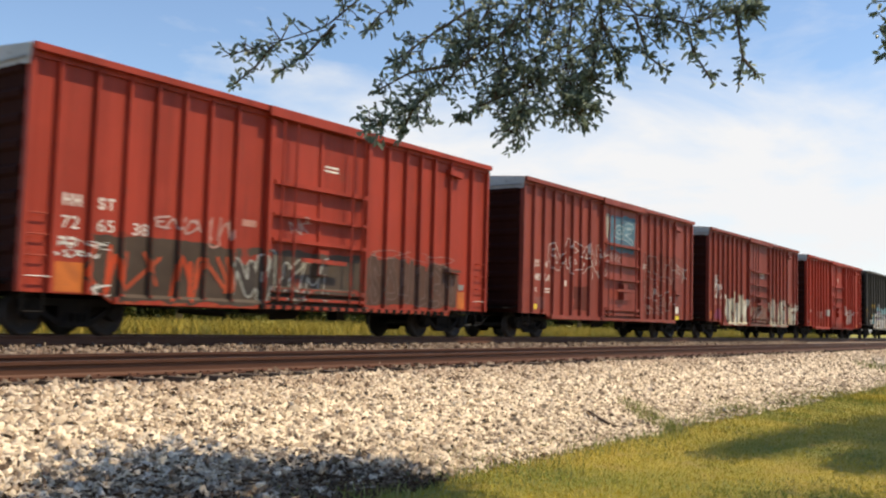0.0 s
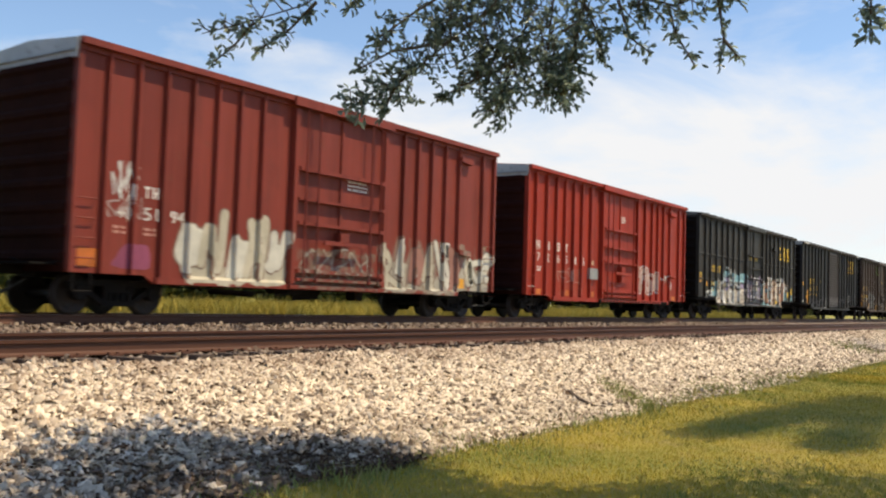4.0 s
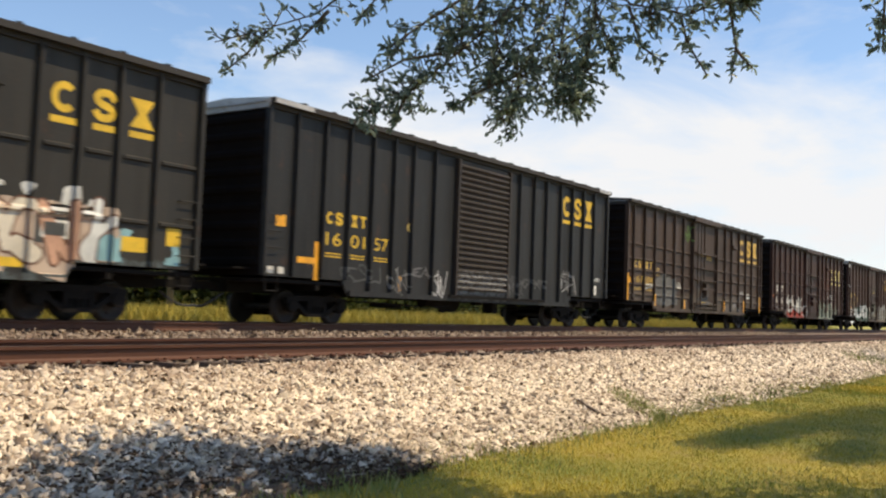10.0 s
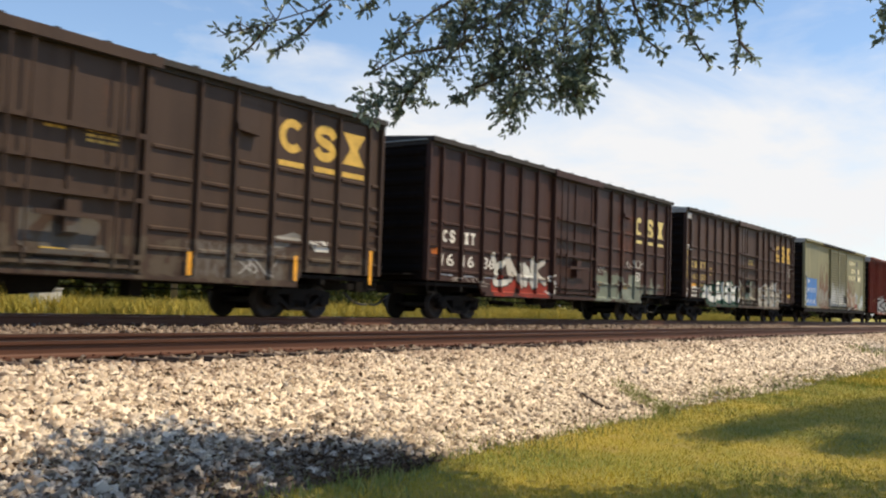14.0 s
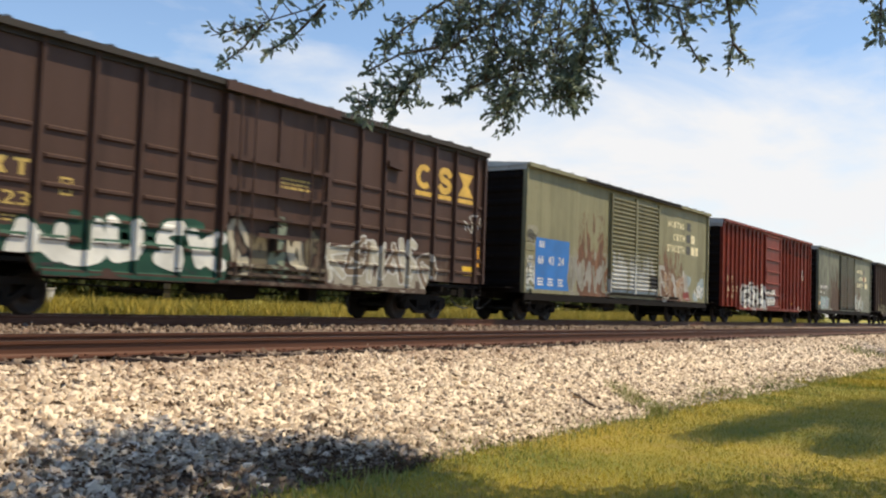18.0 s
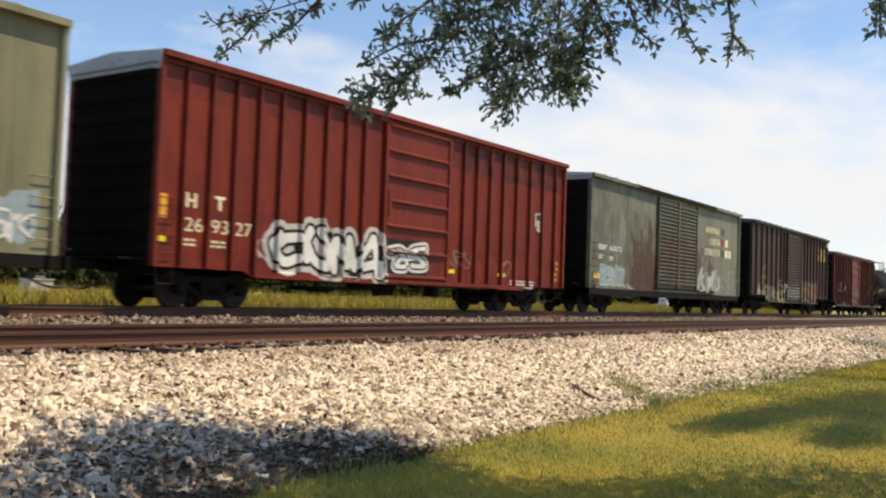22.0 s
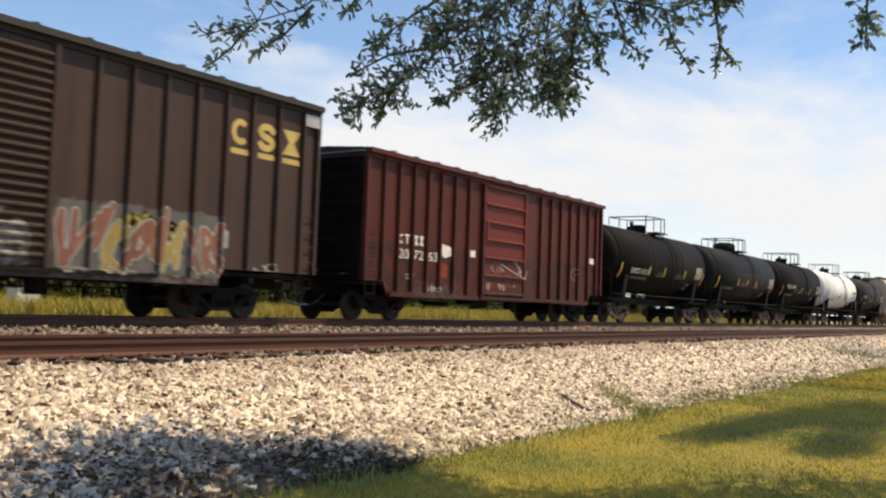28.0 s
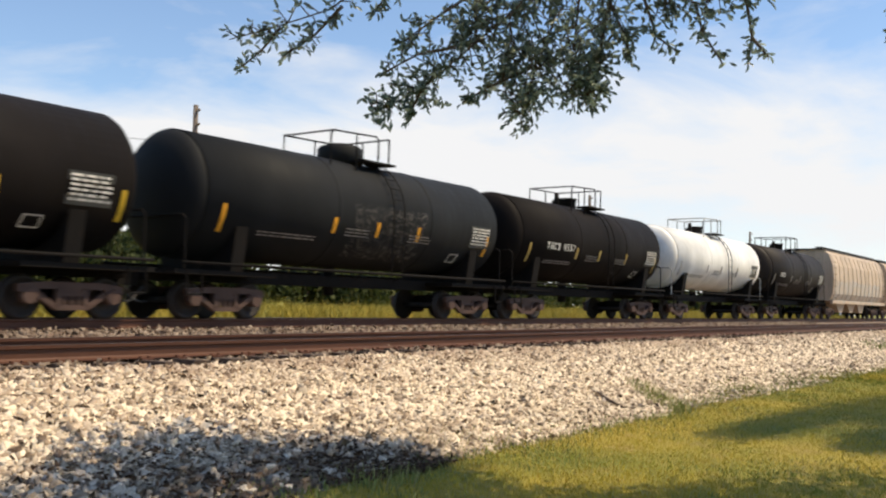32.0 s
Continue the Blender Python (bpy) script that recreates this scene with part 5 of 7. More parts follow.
def plates(c, *rows):
    """Coloured plates and labels on the side: x0, x1, z0, z1, material."""
    for x0, x1, z0, z1, mt in rows:
        kind = "reflector" if mt in (M_ORANGE, M_YELLOW, M_LEMON) else "label_plate"
        bright_plate(c, x0, z0, x1 - x0, z1 - z0, mt, name=kind)


# 5: black, a long bright mural along the foot
c = lettered_car("black boxcar with a pastel sprayed mural and yellow sign", 18.47, 5.23, COAL, 5, RIBS_C, (7.8, 10.9), "plug", (
    (1.5, 17.9, 0.6, 1.3, "wash", ((0.10, 0.12, 0.12),), 0.5, 4),),
    (((15.05, 15.6), (15.96, 16.46), (16.80, 17.38)), 3.93, 4.52, 3.72), (((2.12, 2.68), (3.03, 3.61)), 2.45, 2.77), (("16", 2.18, 2.73, 1.75, 2.02), ("17", 3.06, 3.52, 1.75, 2.02)))
bright_plate(c, 14.85, 1.45, 0.85, 0.55, M_DARKPATCH, name="label_plate"), bright_plate(c, 15.0, 1.56, 0.56, 0.34, M_WHITE, BODY_Y - 0.006, "label_plate"), bright_plate(c, 15.06, 1.61, 0.44, 0.24, M_DARKPATCH, BODY_Y - 0.012, "label_plate")
stencil(c, 8.57, 3.55, 3, 0.58, M_YELLOW, -1.545), stencil(c, 9.5, 3.57, 3, 0.74, M_YELLOW, -1.545)
plates(c, (0.35, 0.69, 1.86, 2.15, M_ORANGE), (0.35, 0.69, 2.22, 2.34, M_YELLOW), (1.08, 1.57, 1.69, 1.9, M_ORANGE), (4.2, 4.8, 0.85, 0.97, M_YELLOW), (9.2, 9.8, 0.80, 0.9, M_YELLOW), (14.1, 14.7, 0.98, 1.15, M_YELLOW), (16.75, 17.35, 1.42, 1.72, M_YELLOW), (17.85, 18.2, 1.6, 1.98, M_YELLOW))
s = Side(c)
TEAL, CREAM, LILAC, CHALK, UMBRA = (0.26, 0.44, 0.47), (0.62, 0.55, 0.44), (0.36, 0.30, 0.39), (0.66, 0.65, 0.61), (0.16, 0.11, 0.09)
s.stain("mural_ground", 2.0, 3.4, 0.85, 2.0, TEAL, 3, 0.8, label="teal ground of the sprayed mural"), s.stain("mural_ground", 2.9, 7.9, 0.76, 2.1, (0.50, 0.45, 0.38), 4, 1.1)
s.stain("mural_ground", 3.8, 7.9, 1.5, 2.6, TEAL, 5, 0.62, 0.9, 1.2), s.stain("mural_ground", 3.8, 6.2, 1.8, 2.85, CHALK, 15, 0.40, 0.6, 1.6, lift=0.0035), s.stain("mural_ground", 7.7, 10.9, 0.78, 2.4, (0.24, 0.22, 0.25), 6, 0.9)
s.stain("mural_ground", 10.8, 12.8, 0.76, 2.2, TEAL, 7, 0.85, lift=0.003), s.stain("mural_ground", 11.8, 16.75, 0.76, 2.3, (0.50, 0.38, 0.29), 8, 1.1)
s.stain("mural_ground", 15.8, 18.2, 0.85, 1.9, TEAL, 9, 0.5, lift=0.003), s.stain("mural_ground", 12.4, 16.5, 2.0, 2.6, CHALK, 10, 0.45, tall=1.8)
s.word("aomnt", 3.5, 7.7, 1.45, 2.62, 0.094, 0.037, (CHALK, LILAC, (0.52, 0.55, 0.52)), (0.05, 0.045, 0.05), 6, lean=0.3, ups=0.3)
s.word("cukorks", 2.95, 7.85, 0.78, 1.78, 0.108, 0.039, (CREAM, CHALK), UMBRA, 7, lean=0.25)
s.word("awxse", 7.85, 10.9, 0.8, 2.5, 0.101, 0.052, ((0.44, 0.42, 0.44), LILAC, (0.56, 0.54, 0.50)), (0.035, 0.03, 0.035), 8, lean=0.4, ups=0.3)
s.word("mrsegnk", 11.0, 16.65, 0.8, 2.5, 0.108, 0.041, (CREAM, (0.52, 0.30, 0.20), CHALK, (0.58, 0.43, 0.31)), (0.15, 0.075, 0.05), 9, lean=0.35, ups=0.3)
s.scrawl("csu", 1.15, 2.3, 1.0, 1.5, CHALK, 0.04), s.scrawl("xaok", 2.1, 2.9, 0.95, 1.2, UMBRA, 0.016)
bright_plate(c, 3.92, 1.68, 0.64, 0.40, M_DARKPATCH, BODY_Y - 0.016, "label_plate"), number("11", 4.02, 4.42, 1.73, 2.02, M_CREAM, c, BODY_Y - 0.024)

# 6: black with a ridged door
c = lettered_car("black boxcar with a ridged sliding door", 18.40, 5.22, (0.022, 0.022, 0.022), 6, RIBS_D, (7.85, 10.93), "ridged", (
    (8.0, 10.9, 0.8, 1.6, "wash", ((0.2, 0.19, 0.18),), 0.3, 3),),
    (((14.82, 15.40), (15.73, 16.26), (16.60, 17.18)), 4.0, 4.75, 3.75), (((2.19, 2.8), (3.15, 3.75)), 2.54, 2.85), (("16", 2.19, 2.78, 2.0, 2.33), ("01", 3.15, 3.72, 2.0, 2.33), ("57", 4.13, 4.7, 2.0, 2.33)), M_YELLOW, (), M_ROOFGREY, door_paint=car_paint("weathered_door_paint", (0.042, 0.033, 0.027), 41, ((8.0, 10.9, 0.8, 1.7, "wash", ((0.2, 0.19, 0.18),), 0.3, 3),), 0.3))
mark("ring", 5.55, 2.62, 0.26, 0.26, BODY_Y, M_PALEYEL, c)
bright_plate(c, 0.06, 5.175, 1.3, 0.115, M_ROOFGREY, -1.70, "bare_corner"), bright_plate(c, 17.4, 5.175, 1.0, 0.115, M_ROOFGREY, -1.70, "bare_corner")
plates(c, (0.42, 0.75, 2.32, 2.6, M_ORANGE), (1.2, 1.8, 1.5, 1.65, M_ORANGE), (1.80, 1.95, 1.1, 2.05, M_ORANGE), (5.25, 5.35, 0.95, 1.35, M_ORANGE), (0.2, 0.4, 1.2, 1.36, M_WHITE), (0.55, 0.75, 1.2, 1.36, M_WHITE), (17.3, 17.7, 1.25, 1.6, M_WHITE))
s = Side(c)
s.scrawl("nk", 4.8, 5.7, 0.86, 1.55, (0.17, 0.165, 0.16)), s.scrawl("sw", 6.8, 7.5, 0.82, 1.6, (0.42, 0.41, 0.40), 0.024), s.scrawl("ea", 5.9, 6.7, 1.3, 1.7, (0.16, 0.15, 0.15)), s.scrawl("xartenxosn", 8.0, 11.0, 1.15, 1.6, (0.24, 0.23, 0.22), 0.018)
s.scrawl("oxern", 12.1, 13.6, 1.3, 1.65, (0.15, 0.15, 0.145), 0.018), s.scrawl("wsxn", 14.65, 15.9, 1.2, 2.0, (0.40, 0.39, 0.38), 0.018), s.scrawl("narsek", 11.1, 12.1, 1.0, 1.6, (0.11, 0.11, 0.11), 0.016), s.scrawl("mko", 17.3, 18.0, 1.7, 1.9, WHITE, 0.014), s.scrawl("rsu", 2.9, 4.4, 1.1, 1.6, (0.10, 0.10, 0.10))

# 7: weathered brown
c = lettered_car("weathered brown boxcar with yellow lettering", 18.27, 5.23, BROWN, 7, RIBS_E, (7.40, 10.70), "plug", (
    (0.2, 18.0, 0.8, 1.6, "wash", ((0.10, 0.078, 0.055),), 0.7, 3), (12.0, 15.0, 0.9, 1.7, "wash", ((0.14, 0.125, 0.11),), 0.3, 8)),
    (((14.64, 15.5), (15.88, 16.63), (16.91, 17.78)), 3.95, 4.77, 3.62), (((0.89, 1.61), (2.03, 2.81)), 2.53, 2.85), (("161", 0.87, 1.72, 1.9, 2.2), ("604", 2.0, 2.88, 1.9, 2.2)), M_MIDYEL, (1.40, 1.80, 2.40, 2.86, 3.46))
for x, z, h in ((2.90, 0.98, 0.5), (6.4, 0.9, 0.45), (12.0, 0.9, 0.5), (15.2, 0.9, 0.6), (18.0, 0.9, 0.9), (0.0, 1.15, 1.1)):
    bright_plate(c, x, z, 0.11, h, M_ORANGE, -1.603)
stencil(c, 8.6, 3.6, 2, 0.5, M_MIDYEL, -1.545), stencil(c, 9.5, 3.55, 3, 0.7, M_MIDYEL, -1.545)
plates(c, (0.18, 0.55, 1.8, 2.1, M_ORANGE), (16.0, 16.5, 1.65, 1.9, M_WHITE))
bright_plate(c, 8.6, 1.2, 0.5, 0.08, M_YELLOW, -1.63)
mark("square", 3.3, 2.28, 0.26, 0.34, BODY_Y, M_MIDYEL, c)
s = Side(c)
s.stain("grey_patch", 3.0, 5.75, 0.95, 2.2, (0.115, 0.110, 0.10), 3, 0.95, label="thin grey paint rubbed over the side")
s.word("osek", 3.05, 5.7, 1.0, 2.35, 0.115, 0.028, ((0.13, 0.125, 0.115),), (0.21, 0.21, 0.20), 5)
s.scrawl("noeno", 1.95, 2.8, 1.66, 1.9, WHITE, 0.018), s.scrawl("rai", 5.6, 6.2, 1.75, 2.1, (0.66, 0.65, 0.6), 0.022), s.scrawl("nak", 6.72, 7.42, 4.05, 4.75, (0.13, 0.21, 0.065), 0.024)
s.scrawl("xn", 13.5, 14.5, 0.95, 1.35, (0.34, 0.32, 0.3)), s.scrawl("m", 15.9, 16.4, 1.7, 1.95, WHITE, 0.02), s.stain("grey_patch", 14.5, 15.5, 1.65, 2.05, (0.20, 0.19, 0.175), 6, 0.6), s.stain("grey_patch", 8.2, 10.4, 0.95, 2.0, (0.10, 0.09, 0.08), 4, 0.5)

# 8: plum brown, red and white patch low down
c = lettered_car("dark plum boxcar with white numbers and red sprayed letters", 18.10, 5.19, PLUM, 8, RIBS_E, (7.40, 10.70), "plug", (
    (13.0, 14.4, 2.2, 4.2, "wash", ((0.10, 0.035, 0.02),), 0.9, 4), (10.8, 16.8, 0.72, 1.9, "drip", ((0.17, 0.19, 0.15), (0.12, 0.13, 0.10)), 1.0, 3)),
    (((14.70, 15.36), (15.88, 16.5), (16.94, 17.66)), 3.5, 4.3, 3.22), (((0.86, 1.49), (2.0, 2.6)), 2.29, 2.65), (("16", 0.81, 1.45, 1.6, 1.95), ("16", 1.95, 2.55, 1.6, 1.95), ("36", 3.12, 3.70, 1.6, 1.95)), M_WHITE, (1.40, 2.08, 2.78, 3.46), sign_paint=M_BUTTER)
plates(c, (11.13, 11.61, 1.36, 1.50, M_ORANGE), (13.27, 13.99, 1.31, 1.44, M_ORANGE), (17.88, 17.98, 1.22, 2.05, M_PALEYEL), (0.3, 0.62, 1.9, 2.15, M_BURNT))
mark("square", 14.72, 1.66, 0.5, 0.34, BODY_Y, M_WHITE, c)
s = Side(c)
s.stain("red_ground", 3.5, 7.3, 0.72, 1.45, (0.27, 0.038, 0.024), 3, 0.95, label="red paint sprayed along the sill")
s.word("cnwk", 3.7, 7.2, 1.0, 2.2, 0.122, 0.046, ((0.56, 0.55, 0.50), (0.46, 0.43, 0.38)), (0.05, 0.035, 0.03), 7, lean=0.3)
s.stain("green_wash", 10.85, 13.1, 0.8, 1.8, (0.17, 0.195, 0.15), 5, 0.6), s.stain("green_wash", 13.0, 15.3, 0.85, 1.85, (0.20, 0.22, 0.18), 6, 0.5), s.stain("green_wash", 15.2, 17.6, 0.85, 1.6, (0.13, 0.13, 0.105), 7, 0.4)
s.scrawl("mo", 14.0, 15.3, 2.1, 2.5, (0.42, 0.41, 0.38)), s.scrawl("oc", 11.3, 11.9, 1.85, 2.1, (0.42, 0.41, 0.38), 0.014), s.scrawl("rnse", 1.5, 3.4, 1.0, 1.35, (0.32, 0.28, 0.25), 0.016), s.scrawl("s", 7.2, 7.6, 0.85, 1.7, WHITE, 0.03)

# 9: plum brown with bold white shapes
c = lettered_car("dark brown boxcar with bold white sprayed shapes", 18.22, 5.19, (0.060, 0.033, 0.025), 9, RIBS_E, (7.40, 10.78), "plug", (
    (7.6, 16.4, 0.7, 1.9, "wash", ((0.13, 0.10, 0.075),), 0.6, 9),),
    (((14.65, 15.42), (15.78, 16.44), (16.82, 17.64)), 3.77, 4.48, 3.57), (((0.92, 1.63), (2.07, 2.82)), 2.55, 2.86), (("161", 0.9, 1.7, 2.0, 2.25), ("623", 2.0, 2.85, 2.0, 2.25)), M_PALEYEL, (1.42, 1.84, 2.40, 2.92, 3.44), M_ROOFGREY, sign_paint=M_MIDYEL)
bright_plate(c, 0.06, 4.78, 0.5, 0.26, M_ROOFGREY, -1.60, "bare_corner")
plates(c, (0.86, 1.51, 1.65, 1.85, M_ORANGE), (17.18, 17.7, 1.38, 1.65, M_YELLOW), (18.0, 18.1, 1.67, 2.28, M_ORANGE), (0.16, 0.42, 2.0, 3.3, M_PALEYEL), (0.1, 0.46, 1.2, 1.56, M_WHITE))
stencil(c, 9.2, 3.3, 3, 1.0, M_PALEYEL, -1.545)
mark("square", 3.45, 2.28, 0.26, 0.34, BODY_Y, M_PALEYEL, c)
s = Side(c)
FERN, MILK = (0.018, 0.065, 0.045), (0.68, 0.68, 0.64)
s.stain("green_ground", 1.8, 7.75, 0.7, 1.75, FERN, 4, 1.0, label="dark green ground of the white lettering"), s.stain("green_ground", 3.6, 7.0, 1.5, 2.1, FERN, 5, 0.7)
s.word("auusk", 2.4, 7.5, 0.70, 2.22, 0.18, 0.057, (MILK,), FERN, 2, lean=0.35, ups=0.22)
s.word("swake", 7.7, 10.7, 0.72, 2.3, 0.101, 0.046, ((0.42, 0.39, 0.31), (0.14, 0.12, 0.08), (0.20, 0.24, 0.18)), (0.035, 0.03, 0.026), 9, lean=0.3)
s.stain("grey_patch", 10.9, 15.8, 0.75, 1.7, (0.30, 0.28, 0.23), 6, 0.8)
s.word("kemaso", 10.9, 15.7, 0.8, 2.25, 0.101, 0.039, ((0.40, 0.38, 0.31), (0.16, 0.12, 0.085)), (0.56, 0.57, 0.55), 3, lean=0.3, ups=0.2)
for z in (1.6, 1.42, 1.22, 1.02):
    s.scrawl("noxrsek"[int(z * 50) % 4:], 0.92, 1.72, z - 0.07, z + 0.08, WHITE, 0.014, int(z * 9))
s.scrawl("cnoul", 2.0, 2.75, 0.88, 1.12, WHITE, 0.014), s.scrawl("xnt", 16.2, 17.2, 0.85, 1.15, (0.4, 0.39, 0.36), 0.018), s.scrawl("nt", 17.25, 17.95, 2.7, 3.2, WHITE, 0.016), s.scrawl("ek", 0.1, 0.6, 3.3, 3.6, WHITE, 0.02), s.scrawl("rmo", 3.2, 3.9, 0.9, 1.05, (0.05, 0.05, 0.05), 0.012), s.scrawl("on", 6.2, 6.7, 0.9, 1.1, (0.05, 0.05, 0.05), 0.012)


def gold_car(label, L, H, seed, paint, layers, blue, sx, sz):
    """A smooth olive car with two ridged doors and a cream sign of small blocks; sx, sz shift the sign."""
    p = car_paint("olive_car_paint", paint, seed, layers, 0.35, 0.55)
    door = car_paint("grey_olive_door_paint", shade(paint, 0.80 if blue else 0.55), seed + 20, ((6.7, 11.7, 0.9, 2.9, "drip", ((0.46, 0.47, 0.46), (0.34, 0.35, 0.34)), 1.0, 2), (10.8, 11.7, 1.4, 2.0, "flat", ((0.02, 0.02, 0.02),), 0.2, 3)) if blue else ((6.7, 11.7, 0.9, 3.6, "wash", ((0.09, 0.05, 0.03),), 0.9, 3),), 0.3, 0.5)
    c = add_car(boxcar(label, L, H, p, M_ROOFGREY, (), (6.72, 11.62), "double", 0.95, 0.95, 0.3, 2.1, smooth=True, end_paint=M_ENDSHADE_BLACK, door_paint=door), 0)
    part("floor_sill", box(B(), 0.05, L - 0.05, -1.58, -1.52, 0.72, 0.945), M_UNDER, c)
    part("letter_board", box(B(), 4.26, 14.12, -1.72, -1.704, H - 0.06, H + 0.088), M_UNDER, c, "dark recessed board along the eave")
    if not blue:
        for k in range(8):
            part("panel_seam", box(B(), 0.75 * k + 0.6, 0.75 * k + 0.62, BODY_Y - 0.006, BODY_Y, 0.97, H - 0.3), p, c)
    for i, (n, z, a, b, h) in enumerate(((6, 4.33, 13.07, 15.21, 0.27), (4, 3.76, 13.72, 15.26, 0.29), (7, 3.2, 13.0, 15.23, 0.33))):
        for k in range(n):
            st = (b - a) / n
            mark(("frame", "ring", "bars", "post")[(k + i) % 4], a + sx + k * st, z + sz, st * 0.7, h, BODY_Y, M_CREAM, c)
    for a, b, z0, z1, mt in ((15.4, 15.9, 4.3, 4.69, M_DARKPATCH), (15.4, 15.9, 3.19, 3.58, M_DARKPATCH), (15.98, 16.47, 3.74, 4.13, M_CREAM), (16.02, 16.42, 3.19, 3.58, M_CREAM), (16.52, 16.95, 3.19, 3.58, M_CREAM), (15.4, 15.9, 3.74, 4.13, M_DARKPATCH if blue else M_STRIPE)):
        bright_plate(c, a + sx, z0 + sz, b - a, z1 - z0, mt, y=BODY_Y - (0.002 if mt == M_CREAM else 0), name="sign_square")
    if blue:
        bright_plate(c, 0.87, 0.99, 2.53, 1.91, M_BLUE, name="painted_panel")
        y = BODY_Y - 0.006
        pairs(c, ("bars", "frame"), ((1.14, 1.5),), 2.57, 2.79, M_WHITE, y)
        for s, a, b in (("66", 1.05, 1.45), ("42", 1.8, 2.22), ("24", 2.56, 2.98)):
            number(s, a, b, 2.0, 2.29, M_WHITE, c, y)
            stencil(c, a, 1.45, 3, 0.4, M_WHITE, y)
    else:
        pairs(c, ("bars", "bars", "frame", "post"), ((0.95, 1.35), (1.4, 1.7)), 2.5, 2.69, M_WHITE)
        number("62672", 1.95, 3.09, 2.5, 2.69, M_WHITE, c)
        stencil(c, 0.95, 2.25, 2, 0.4, M_WHITE), stencil(c, 1.95, 2.2, 2, 0.4, M_WHITE)
        plates(c, (0.51, 0.9, 1.35, 1.55, M_ORANGE), (0.95, 1.44, 1.35, 1.55, M_CREAM))
    for a in (0.62, 6.0, 12.6, 17.1):
        bright_plate(c, a, 0.97, 0.6, 0.10, M_ORANGE)
    ladder(c, 0.25, 0.62, [1.2 + 0.3 * k for k in range(6)], BODY_Y, M_UNDER)
    return c


c = gold_car("olive boxcar with two ridged doors, rust and a blue panel", 18.04, 5.29, 10, OLIVE, (
    (3.3, 6.7, 0.9, 2.7, "wash", ((0.26, 0.25, 0.22),), 0.6, 3), (4.1, 6.75, 0.7, 4.1, "rust", ((0.15, 0.060, 0.030), (0.075, 0.034, 0.021), (0.20, 0.095, 0.05)), 1.1, 2), (11.6, 14.9, 0.7, 3.4, "rust", ((0.15, 0.060, 0.030), (0.085, 0.04, 0.024), (0.22, 0.10, 0.05)), 0.8, 5), (0.2, 1.0, 2.6, 3.3, "wash", (GREY,), 0.3, 1)), True, 0.0, 0.0)
s = Side(c)
s.word("onsmirk", 3.35, 6.65, 1.02, 2.45, 0.085, 0.022, ((0.215, 0.205, 0.165), (0.25, 0.245, 0.22)), (0.31, 0.305, 0.28), 3, lean=0.3, wild=0.3)


s.word("refoskan", 11.75, 15.6, 1.0, 2.5, 0.085, 0.03, ((0.26, 0.17, 0.11), (0.33, 0.32, 0.29), (0.30, 0.20, 0.12)), (0.44, 0.43, 0.40), 5, lean=0.4, ups=0.25, wild=0.3)

s.stain("pale_wash", 15.3, 17.9, 1.0, 2.2, (0.27, 0.33, 0.35), 6, 0.5), s.scrawl("nsk", 16.6, 17.7, 1.15, 1.7, CHALK, 0.03), s.stain("red_patch", 14.9, 15.9, 1.0, 1.5, (0.20, 0.05, 0.045), 9, 0.7, lift=0.013)
s.scrawl("xarkx", 0.15, 0.95, 2.75, 3.1, (0.06, 0.06, 0.055), 0.022), s.stain("pale_wash", 0.1, 0.85, 1.0, 2.3, (0.33, 0.38, 0.38), 3, 0.6), s.scrawl("oso", 0.12, 0.8, 1.3, 2.2, CHALK, 0.03)

# 11: red with a bold white tag
p = car_paint("deep_red_car_paint", (0.163, 0.021, 0.0085), 11, (
    # darker drips and blotches along the top of the side
    (10.7, 18.0, 4.25, 5.3, "drip", ((0.045, 0.012, 0.008), (0.06, 0.014, 0.009)), 0.8, 5), (0.0, 7.4, 4.5, 5.3, "wash", ((0.07, 0.014, 0.009),), 0.7, 8), (0.0, 18.0, 0.8, 2.3, "wash", ((0.10, 0.012, 0.009),), 0.9, 6),
    (0.0, 18.0, 2.0, 5.0, "wash", ((0.13, 0.018, 0.010),), 1.2, 3)), 0.15)
c = add_car(boxcar("deep red boxcar with bold white and black tags", 18.03, 5.29, p, M_ROOFGREY, RIBS_F, (7.48, 10.62), "pressed", 0.86, 0.72, 2.6, 2.1, top_paint=p, end_paint=M_ENDSHADE_BLACK), 200.83)
for s, x in (("frame", 0.85), ("post", 1.66)):
    mark(s, x, 2.17, 0.3, 0.32, BODY_Y, M_CREAM, c)
for s, x in (("26", 0.84), ("93", 1.58), ("27", 2.29)):
    number(s, x, x + 0.50, 1.66, 1.96, M_CREAM, c)
stencil(c, 0.8, 1.45, 2, 0.4, M_CREAM), stencil(c, 1.6, 1.45, 2, 0.4, M_CREAM), bright_plate(c, 0.05, 1.9, 0.3, 0.5, M_ORANGE), bright_plate(c, 0.05, 1.4, 0.3, 0.12, M_LEMON)
for x in (6.9, 10.7, 13.7):
    bright_plate(c, x, 1.15, 0.5, 0.12, M_LEMON)
part("shield", slab(B(), [(16.12, 3.0), (16.2, 2.84), (16.37, 2.78), (16.54, 2.84), (16.62, 3.0), (16.64, 3.42), (16.1, 3.42)], "y", BODY_Y - 0.006, BODY_Y), M_WHITE, c, "white shield with a dark head and red stripes")
bright_plate(c, 16.14, 3.17, 0.46, 0.22, M_DARKPATCH, BODY_Y - 0.006, "shield_head")
for k in range(4):
    bright_plate(c, 16.18 + k * 0.11, 2.86, 0.055, 0.29, M_STRIPE, BODY_Y - 0.006, "shield_stripe")
